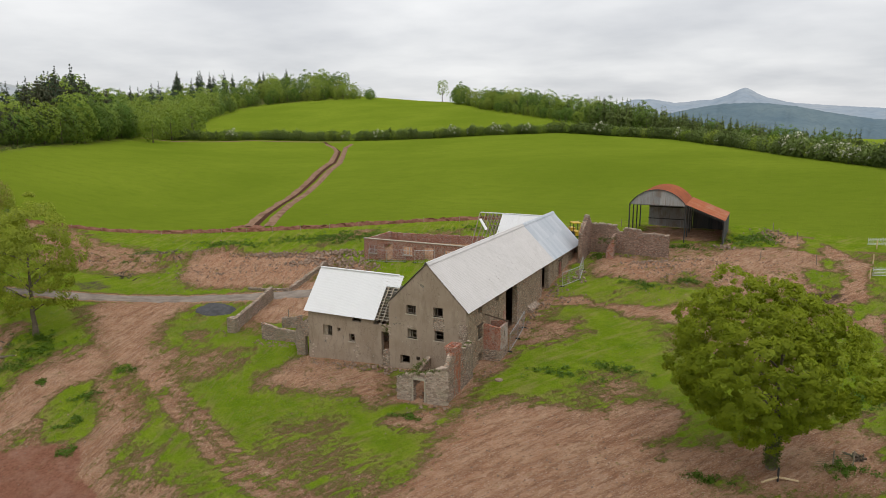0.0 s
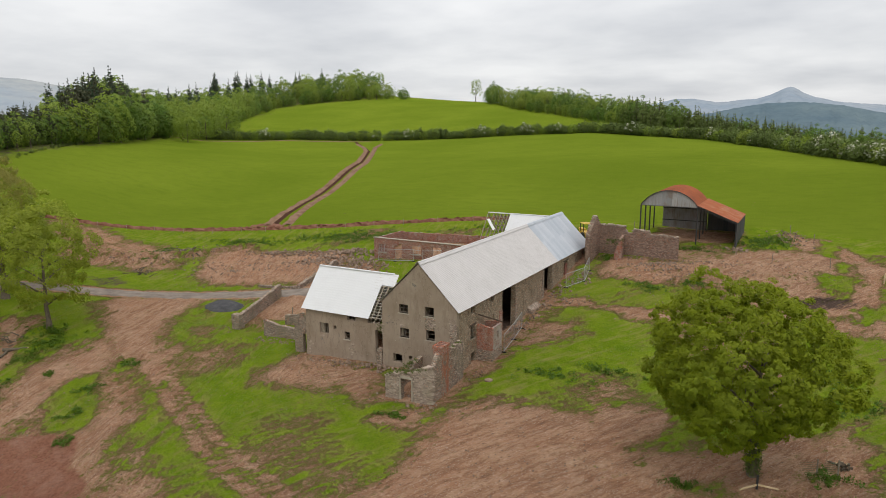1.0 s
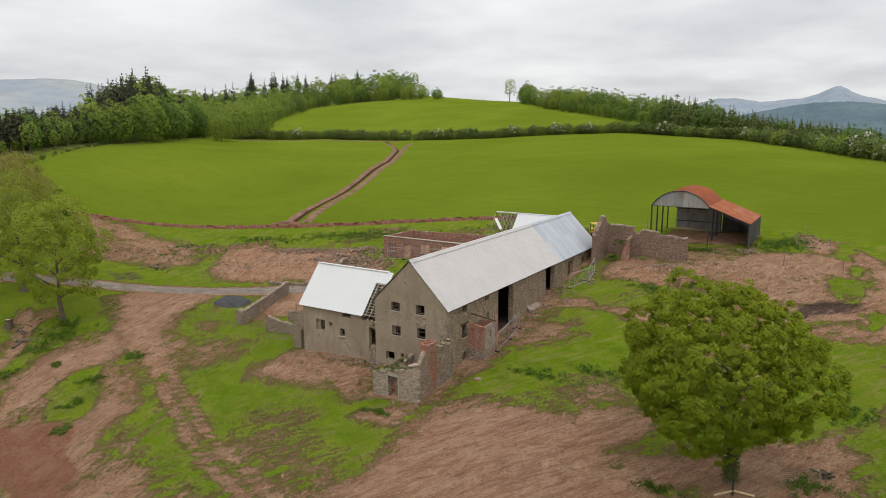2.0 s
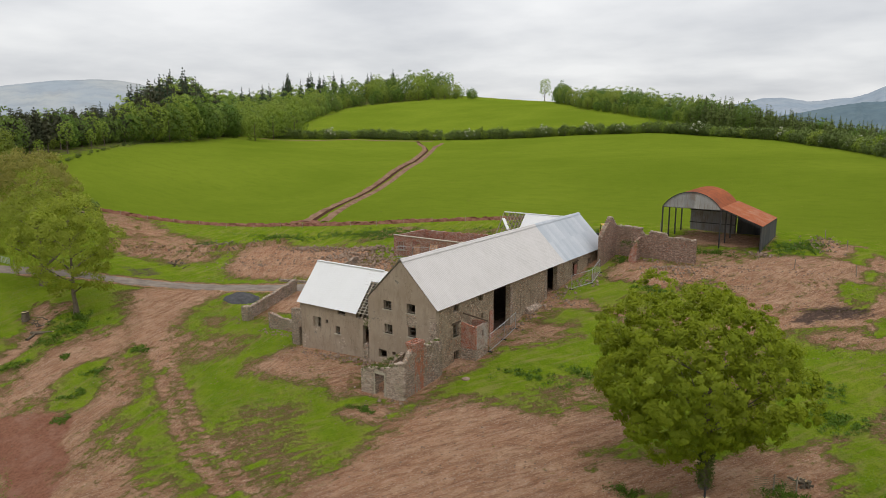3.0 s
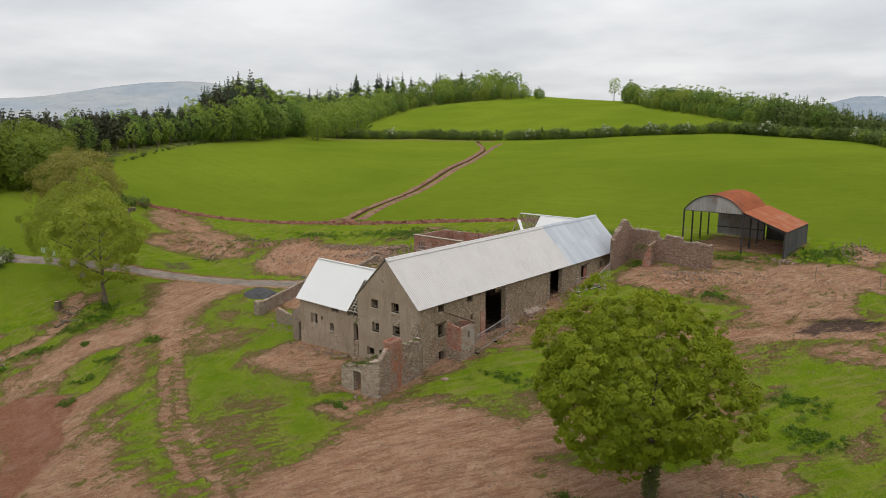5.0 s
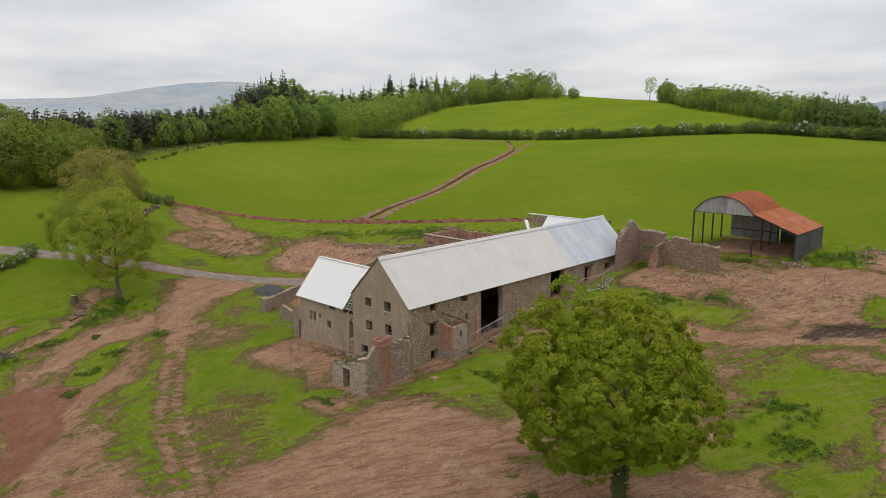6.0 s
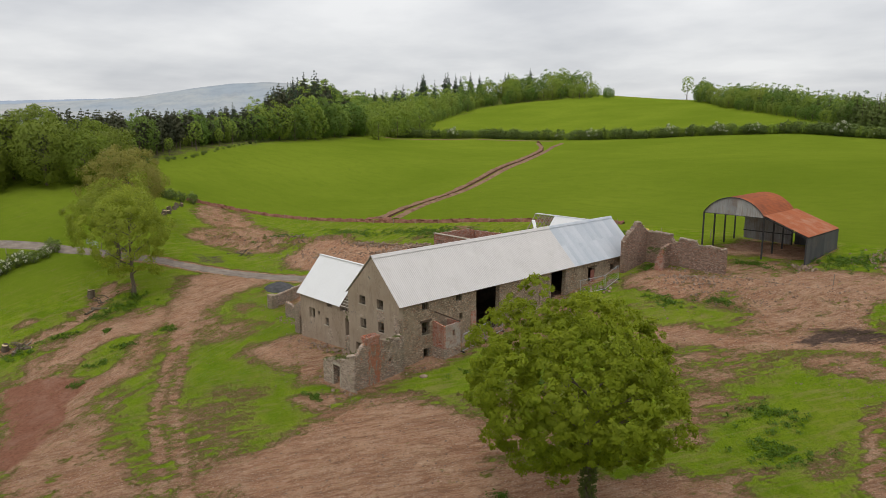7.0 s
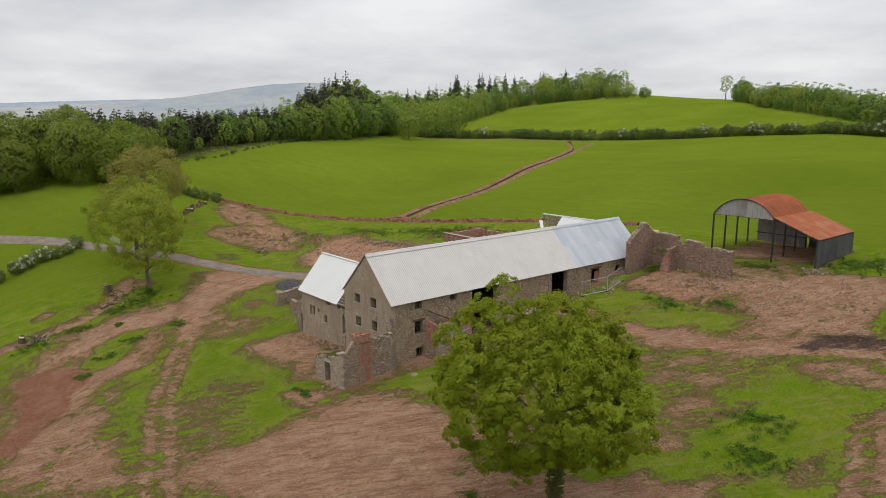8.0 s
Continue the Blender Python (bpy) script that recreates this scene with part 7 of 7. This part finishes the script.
def digger(x, y, turn):
    d = thing("digger", "yellow backhoe digger parked behind the barn", "digger")
    for args, mat_, nm in (((-1.9, 1.6, -0.55, 0.55, 0.75, 1.45), YELLOW, "body"), ((0.6, 2.1, -0.45, 0.45, 1.4, 1.75), YELLOW, "bonnet"), ((-1.2, 0.5, -0.75, 0.75, 2.72, 2.86), YELLOW, "cab_roof")):
        bm = bmesh.new()
        add_box(bm, *args)
        bmesh.ops.bevel(bm, geom=bm.edges[:], offset=0.06, segments=2, affect="EDGES")
        part(nm, bm, mat_, d)
    for px, py in ((-1.1, -0.68), (-1.1, 0.68), (0.42, -0.68), (0.42, 0.68)):
        bm = bmesh.new()
        add_bar(bm, (px, py, 1.4), (px, py, 2.74), 0.09)
        part("cab_pillar", bm, RUBBER, d)
    for wx, r in ((-1.1, 0.72), (1.5, 0.5)):
        for wy in (-0.8, 0.8):
            bm = bmesh.new()
            add_tube(bm, [(wx, wy - 0.2, r), (wx, wy - 0.12, r), (wx, wy + 0.12, r), (wx, wy + 0.2, r)], [r * 0.86, r, r, r * 0.86], 20)
            wheel = part("tyre", bm, RUBBER, d)
            bm = bmesh.new()
            add_tube(bm, [(wx, wy - 0.21, r), (wx, wy + 0.21, r)], [r * 0.5, r * 0.5], 14)
            part("rim", bm, YELLOW, wheel)
    for a, b, w in (((-1.9, 0, 1.2), (-3.0, 0, 2.9), 0.24), ((-3.0, 0, 2.9), (-3.6, 0, 1.5), 0.2)):
        bm = bmesh.new()
        add_bar(bm, a, b, w)
        part("boom", bm, YELLOW, d)
    bm = bmesh.new()
    vs = add_box(bm, 2.3, 3.1, -1.0, 1.0, 0.15, 0.95)
    for v in vs:
        if v.co.x > 3 and v.co.z > 0.5:
            v.co.x -= 0.5
    part("bucket", bm, POST, d)
    d.matrix_basis = Matrix.Translation((x, y, gs(x, y))) @ Matrix.Rotation(turn, 4, "Z")


digger(-29.6, 113.4, 2.2)


def brush(x, y, spread, n, seed, label):
    """A heap of grubbed-up roots and dead branches."""
    h = thing("brush_heap", label, "brush heap", "brush")
    r = random.Random(seed)
    for _ in range(n):
        px, py, a = x + r.gauss(0, spread), y + r.gauss(0, spread * 0.6), r.uniform(0, 6.28)
        z, ln, up = gs(px, py) + r.uniform(0.0, 0.35), r.uniform(0.7, 1.8), r.uniform(-0.1, 0.6)
        bm = bmesh.new()
        add_tube(bm, [(px, py, z), (px + math.cos(a) * ln * 0.5, py + math.sin(a) * ln * 0.5, z + up * ln * 0.6 + 0.1), (px + math.cos(a + 0.5) * ln, py + math.sin(a + 0.5) * ln, z + up * ln)], [0.09, 0.06, 0.02], 6)
        part("branch", bm, BARK if r.random() < 0.7 else TIMBER, h)


brush(-106.5, 97.5, 1.8, 26, 1, "dead branches and roots tipped into the pit")
brush(-100.2, 81.5, 1.4, 18, 2, "heap of grubbed-up roots beside the lane")
brush(-76.4, 37.4, 0.9, 16, 3, "tangle of cut brushwood at the gully")
brush(-84.5, 50.2, 0.9, 10, 4, "tangle of cut brushwood at the gully")

# a pale flat cover stone in the turf
bm = bmesh.new()
add_tube(bm, [(-23.6, 62.6, gs(-23.6, 62.6) - 0.1), (-23.6, 62.6, gs(-23.6, 62.6) + 0.07), (-23.6, 62.6, gs(-23.6, 62.6) + 0.1)], [0.42, 0.42, 0.38], 14)
tagged(part("cover_stone", bm, RUBBLE), "round pale cover stone lying flat in the grass", "cover")


# ---- loose stones, grass and weeds: what nobody could count ----
def stones(name, spots, material, label, seed, kind="stuff"):
    """Broken stones; spots: x, y, spread x, spread y, count, size, heap height."""
    rs = np.random.RandomState(seed)
    verts, faces = [], []
    base = [(-1, -1, -1), (1, -1, -1), (1, 1, -1), (-1, 1, -1), (-1, -1, 1), (1, -1, 1), (1, 1, 1), (-1, 1, 1)]
    quads = ((0, 3, 2, 1), (4, 5, 6, 7), (0, 1, 5, 4), (1, 2, 6, 5), (2, 3, 7, 6), (3, 0, 4, 7))
    for x, y, sx, sy, n, size, heap in spots:
        for _ in range(n):
            px, py = x + rs.normal() * sx, y + rs.normal() * sy
            s = size * rs.uniform(0.25, 1.0) ** 1.4 * 0.85
            rise = heap * math.exp(-((px - x) / (sx * 1.2)) ** 2 - ((py - y) / (sy * 1.2)) ** 2) * rs.uniform(0.3, 1)
            m = Matrix.Translation((px, py, gs(px, py) + rise + s * 0.15)) @ Euler(rs.uniform(0, 3, 3)).to_matrix().to_4x4()
            k = len(verts)
            for c in base:
                v = m @ (Vector(c) * s * 0.5 * Vector((1, 1, 1)).length / 1.73 * rs.uniform(0.6, 1.1))
                verts.append(tuple(v))
            faces += [tuple(k + i for i in f) for f in quads]
    return tagged(mesh_from(name, verts, faces, material), label, "rubble", kind=kind)


stones("rubble", [(-68, 101, 4, 1.2, 260, 0.5, 0.6), (-83, 101.2, 6, 1.0, 300, 0.42, 0.6), (-78, 95, 9, 3.5, 420, 0.24, 0.05), (-70, 97, 5, 1.5, 260, 0.6, 0.3), (-64, 93.5, 3, 2, 160, 0.5, 0.2), (-60, 93, 3, 2.5, 180, 0.4, 0.4), (-88, 90, 6, 4, 160, 0.4, 0.1),
                  (-15, 101, 2.5, 1.4, 200, 0.34, 0.2), (-9, 104, 3, 2, 100, 0.3, 0.1), (-19, 105.8, 4, 0.5, 80, 0.3, 0.1), (0, 124, 1.6, 3, 120, 0.4, 0.4), (-6, 114.2, 1.2, 0.8, 60, 0.4, 0.2),
                  (0, 106, 5, 4, 160, 0.22, 0.03), (-6, 99, 4, 2.5, 140, 0.22, 0.03), (-105, 95, 3, 5, 160, 0.4, 0.3), (-112, 84, 2, 3, 80, 0.4, 0.3)], RUBBLE, "scattered heaps of broken stone and brick", 4)
stones("rubble", [(-29, 57.5, 1.6, 1.2, 60, 0.4, 0.2), (-27, 54.5, 2.4, 0.8, 50, 0.2, 0.0), (-25.2, 63, 0.4, 2, 40, 0.2, 0.05), (-37, 61.6, 2.4, 0.5, 110, 0.35, 0.3), (-42, 61.3, 3.5, 0.35, 120, 0.22, 0.08),
                  (-26, 82, 0.6, 4, 90, 0.35, 0.1), (-25.5, 91, 1, 2, 60, 0.45, 0.1), (-63.5, 66, 1.0, 0.8, 30, 0.22, 0.1), (-54, 65, 3, 0.6, 60, 0.3, 0.0), (-23, 87.5, 1.5, 1.0, 26, 0.3, 0.0), (-24.4, 96, 0.8, 1.5, 40, 0.5, 0.1)],
       RUBBLE, "stones fallen at the foot of the old walls", 5)
stones("stones", [(-14, 50, 8, 6, 420, 0.16, 0.0), (-60, 42, 9, 7, 260, 0.16, 0.0), (-42, 57, 5, 3, 200, 0.16, 0.0), (-9, 95, 6, 7, 300, 0.2, 0.0), (-75, 88, 10, 6, 300, 0.2, 0.0), (8, 86, 4, 3, 110, 0.18, 0.0)], RUBBLE, "small stones lying on the bare earth", 6)


def cover_at():
    at = GROUND_OB.data.color_attributes["cover"]
    a = np.empty(len(at.data) * 4, np.float32)
    at.data.foreach_get("color", a)
    return a.reshape(len(GYS), len(GXS), 4)


COVER = cover_at()


BUILT = [(-36.6, -26.6, 55.5, 107.2), (-47.3, -36, 62.2, 69.7), (-42.2, -36, 98, 107), (-27.2, -24.9, 66.8, 69.6)]


def grass_stuff(name, x0, x1, y0, y1, n, h, w, material, label, seed, limit=0.5):
    """Short leaning blades where the ground is green, thicker in drifts."""
    rs = np.random.RandomState(seed)
    x, y = rs.uniform(x0, x1, n), rs.uniform(y0, y1, n)
    i = np.clip(np.searchsorted(GXS, x) - 1, 0, len(GXS) - 2)
    j = np.clip(np.searchsorted(GYS, y) - 1, 0, len(GYS) - 2)
    u, v = (x - GXS[i]) / (GXS[i + 1] - GXS[i]), (y - GYS[j]) / (GYS[j + 1] - GYS[j])
    z = (GZS[j, i] * (1 - u) + GZS[j, i + 1] * u) * (1 - v) + (GZS[j + 1, i] * (1 - u) + GZS[j + 1, i + 1] * u) * v
    c = COVER[j, i]
    drift = 0.5 + 0.5 * np.sin(x * 0.31 + 1.3 * np.sin(y * 0.23)) * np.sin(y * 0.37 + np.sin(x * 0.19))
    ok = (c[:, 0] + rs.uniform(-0.25, 0.25, n) < limit) & (c[:, 1] < 0.5) & (c[:, 2] < 0.3) & (rs.rand(n) < 0.35 + 0.65 * drift)
    for a, b, p, q in BUILT:
        ok &= ~((x > a) & (x < b) & (y > p) & (y < q))
    x, y, z, drift = x[ok], y[ok], z[ok], drift[ok]
    m = len(x)
    a = rs.uniform(0, 2 * math.pi, m)
    ln = h * rs.uniform(0.4, 1.3, m) * (0.55 + 0.9 * drift)
    ww = w * rs.uniform(0.6, 1.2, m)
    ca, sa = np.cos(a) * ww, np.sin(a) * ww
    tx, ty = x + np.sin(a) * ln * 1.5, y - np.cos(a) * ln * 1.5
    quad = np.stack([np.stack([x - ca, y - sa, z - 0.03], -1), np.stack([x + ca, y + sa, z - 0.03], -1),
                     np.stack([tx + ca * 0.4, ty + sa * 0.4, z + ln * 0.5], -1), np.stack([tx - ca * 0.4, ty - sa * 0.4, z + ln * 0.5], -1)], 1).reshape(-1, 3)
    q4 = quad.reshape(-1, 4, 3)
    under = np.cross(q4[:, 1] - q4[:, 0], q4[:, 3] - q4[:, 0])[:, 2] < 0
    q4[under] = q4[under][:, ::-1]
    quad = q4.reshape(-1, 3)
    up = np.repeat(np.stack([np.sin(a) * 0.25, -np.cos(a) * 0.25, np.ones(m)], -1), 4, axis=0)
    up /= np.linalg.norm(up, axis=1, keepdims=True)
    return tagged(new(name, cloud_mesh(name, quad, m, material, up)), label, "grass", kind="stuff")


TURF = leaf_mat("turf_blade", (0.14, 0.215, 0.01), (0.215, 0.3, 0.02), 0.3)
grass_stuff("grass", -62, 24, 26, 66, 75000, 0.1, 0.05, TURF, "rough tufted grass round the farm", 1)
grass_stuff("grass", -70, 24, 66, 116, 55000, 0.11, 0.06, TURF, "rough tufted grass behind the farm", 2)
grass_stuff("grass", -140, -60, 30, 118, 55000, 0.13, 0.07, TURF, "rough tufted grass beside the lane", 3)

NETTLES = [(-80, 51.5, 2.2, 1.8, 0.8), (-78, 48.5, 1.2, 1.8, 0.8), (-83, 54.5, 3.0, 1.6, 0.8), (-75, 41, 0.9, 2.2, 0.6), (-73, 36, 0.9, 1.6, 0.6), (-64.5, 46.5, 0.8, 1.2, 0.35), (-61, 42, 0.8, 1.2, 0.35), (-57, 38.8, 0.9, 0.8, 0.3), (-72, 47, 0.5, 0.5, 0.4), (-66, 53, 1.4, 0.8, 0.3), (-12.5, 112.6, 3.5, 1.0, 0.6), (-3.5, 119, 2.5, 3.0, 0.7),
           (-1, 122, 2.0, 3.0, 0.7), (8.5, 70, 2.5, 1.8, 0.6), (6, 76, 2.5, 1.6, 0.5), (-18, 66, 3, 1.2, 0.4), (-13, 69, 2.5, 1.0, 0.4), (-15, 95, 2.5, 1.5, 0.5), (-10, 98, 2.0, 1.0, 0.5), (-107, 90, 2, 3, 0.6), (-112, 96, 1.5, 3, 0.6),
           (-28.5, 52.8, 1.2, 0.5, 0.4), (4, 51, 2.2, 0.7, 0.4), (-3, 52.4, 1.6, 0.5, 0.35), (6.5, 57.2, 1.6, 0.8, 0.7), (-23.4, 104.5, 1.0, 1.2, 0.5), (-40, 118, 10, 2.5, 0.4), (-75, 112, 14, 3, 0.4), (-100, 108, 8, 2.5, 0.45)]
nrs = np.random.RandomState(9)
nc, nr = [], []
for x, y, sx, sy, h in NETTLES:
    for _ in range(int(12 + 8 * sx * sy)):
        px, py = x + nrs.normal() * sx * 0.6, y + nrs.normal() * sy * 0.6
        nc.append((px, py, gs(px, py) + h * nrs.uniform(0.1, 0.5)))
        nr.append(0.45 * nrs.uniform(0.6, 1.2))
nq, nn, nnor = leaf_cloud(nc, nr, 34, 0.085, 8, flat=0.6, soft=(0.5, (0, 0, -400), (9000, 9000, 400)), lift=0.6)
tagged(new("nettles", cloud_mesh("nettles", nq, nn, WEED, nnor)), "beds of dark nettles and docks in the rough grass", "weeds", kind="stuff")

# weeds and moss on the ruin heads
wc, wr = [], []
for k in range(70):
    u = nrs.uniform(0, 4.6)
    wc.append((-31.5 + u, 56.05 + nrs.uniform(-0.15, 0.15), 3.35 + 0.28 * u + nrs.uniform(-0.05, 0.25)))
    wr.append(0.22)
for k in range(40):
    wc.append((-31.35 + nrs.uniform(-0.2, 0.2), nrs.uniform(56.3, 62), 3.1 + nrs.uniform(-0.2, 0.3)))
    wr.append(0.25)
for k in range(24):
    wc.append((-36.6 + nrs.uniform(-0.5, 0.3), 62.7, 6.0 + nrs.uniform(-0.9, 0.3)))
    wr.append(0.2)
for k in range(26):
    wc.append((-22 + nrs.uniform(-1.5, 0.9), 104.6 + nrs.uniform(-0.4, 0.5), 10.0 + nrs.uniform(-0.6, 0.3)))
    wr.append(0.25)
for k in range(30):
    wc.append((-26.55 + nrs.uniform(-0.2, 0.2), nrs.uniform(59.6, 62), 5.75 + nrs.uniform(-0.1, 0.15)))
    wr.append(0.15)
wq, wn_ = leaf_cloud(wc, wr, 22, 0.07, 10)
tagged(new("wall_weeds", cloud_mesh("wall_weeds", wq, wn_, MOSS)), "weeds and moss growing on broken wall tops", "weeds", kind="stuff")


# ---- stones of the ruined outhouse, laid in courses ----
def stone_tones():
    m = Mat("face_stone", 0.95, spec=0.08).world_co()
    c = m.mix(m.random(), (0.24, 0.178, 0.138), (0.48, 0.385, 0.31))
    c = m.mix(m.ramp(m.noise(6, 4, 0.7), 0.42, 0.7, 0, 0.55), c, (0.2, 0.16, 0.115))
    c = m.mix(m.ramp(m.noise(0.8, 4), 0.5, 0.7, 0, 0.5), c, (0.3, 0.27, 0.18))
    m.paint(c)
    m.bump(m.noise(14, 3), 0.03, 0.6)
    return m.m


FACE_STONE = stone_tones()


def stone_meshes(seed, n=7):
    rnd = random.Random(seed)
    out = []
    for _ in range(n):
        bm = bmesh.new()
        vs = add_box(bm, -0.5, 0.5, -0.5, 0.5, -0.5, 0.5)
        for v in vs:
            v.co += Vector((rnd.uniform(-0.09, 0.09), rnd.uniform(-0.12, 0.12), rnd.uniform(-0.13, 0.13)))
            if v.co.y < 0:
                v.co.x *= 0.88
                v.co.z *= 0.84
        me = bpy.data.meshes.new("stone")
        bm.to_mesh(me)
        bm.free()
        me.materials.append(FACE_STONE)
        out.append(me)
    return out


STONE_KINDS = stone_meshes(7)


def lay_stone(parent, x, y, z, ln, dp, ht, turn, rnd):
    o = new("stone", rnd.choice(STONE_KINDS))
    o.parent = parent
    o.matrix_basis = Matrix.Translation((x, y, z)) @ Matrix.Rotation(turn, 4, "Z") @ pose(0, 0, 0, rnd.uniform(-4, 4), rnd.uniform(-4, 4), rnd.uniform(-4, 4)) @ Matrix.Diagonal((ln, dp, ht, 1))


srnd = random.Random(3)
s_top = lerp_top([(0, 3.3), (1.2, 3.75), (2.8, 3.9), (4.2, 4.6), (5.3, 5.0)])
z = 1.15
while z < 4.9:
    u = srnd.uniform(0, 0.2)
    ht = srnd.uniform(0.11, 0.17)
    while u < 5.25:
        ln = srnd.uniform(0.2, 0.46)
        mid = u + ln / 2
        if z < s_top(mid) - 0.05 and not (1.75 < mid + ln / 2 and mid - ln / 2 < 3.1 and z < 3.75):
            lay_stone(ruin, -31.6 + mid, 55.885, z, ln * 0.96, 0.2, ht * 0.94, 0, srnd)
        u += ln
    z += ht
for p0, p1, th, stops, parent, step in (((-31.6, 55.8), (-26.3, 55.8), 0.5, [(0, 3.3), (1.2, 3.75), (2.8, 3.9), (4.2, 4.6), (5.3, 5.0)], ruin, 0.3),
                                  ((-26.3, 59.4), (-26.3, 62.2), 0.5, [(0, 5.75), (2.8, 5.7)], ruin, 0.3),
                                  ((-25.2, 101.2), (-25.2, 106.9), 0.6, [(0, 11.0), (1.0, 12.0), (2.2, 12.6), (3.3, 13.5), (4.0, 13.4), (5.0, 12.3), (5.7, 12.0)], nruin, 0.28),
                                  ((-25.8, 106.9), (-13.5, 106.9), 0.6, [(0, 12.0), (4.4, 11.8), (4.6, 10.9), (5.4, 10.8), (5.6, 11.5), (8.0, 11.3), (8.4, 10.8), (9.5, 10.9), (12.3, 10.7)], nruin, 0.3)):
    top = lerp_top(stops)
    ln = math.dist(p0, p1)
    d = ((p1[0] - p0[0]) / ln, (p1[1] - p0[1]) / ln)
    u = 0.1
    while u < ln:
        for off in (0.12, th - 0.12):
            if srnd.random() < 0.8:
                lay_stone(parent, p0[0] + d[0] * u - d[1] * off, p0[1] + d[1] * u + d[0] * off, top(u) + srnd.uniform(-0.05, 0.16), srnd.uniform(0.25, 0.5), srnd.uniform(0.2, 0.32), srnd.uniform(0.12, 0.26), math.atan2(d[1], d[0]) + srnd.uniform(-0.3, 0.3), srnd)
        u += step * srnd.uniform(0.8, 1.3)


# bare stone where the render has fallen from the gable
for cx, cz, rx, rz, n in ((-40.45, 2.7, 0.45, 0.8, 26), (-46.4, 2.0, 0.45, 0.7, 20), (-37.1, 6.0, 0.4, 0.35, 14), (-44.6, 3.5, 0.3, 0.25, 8)):
    for _ in range(n):
        a, r = srnd.uniform(0, 6.28), srnd.uniform(0, 1) ** 0.6
        lay_stone(annex, max(cx + rx * r * math.cos(a), -46.75), AY0 - 0.005, cz + rz * r * math.sin(a), srnd.uniform(0.16, 0.32), 0.07, srnd.uniform(0.09, 0.15), 0, srnd)
for cx, cz, rx, rz, n in ((-27.55, 7.0, 0.42, 1.0, 34), (-27.45, 5.3, 0.3, 1.0, 26), (-30.2, 7.05, 0.62, 0.42, 26), (-33.4, 6.35, 0.6, 0.16, 8), (-36.0, 5.6, 0.16, 0.8, 12)):
    for _ in range(n):
        a, r = srnd.uniform(0, 6.28), srnd.uniform(0, 1) ** 0.6
        lay_stone(house, min(cx + rx * r * math.cos(a), -27.25), SY - 0.005, cz + rz * r * math.sin(a), srnd.uniform(0.18, 0.36), 0.07, srnd.uniform(0.09, 0.16), 0, srnd)
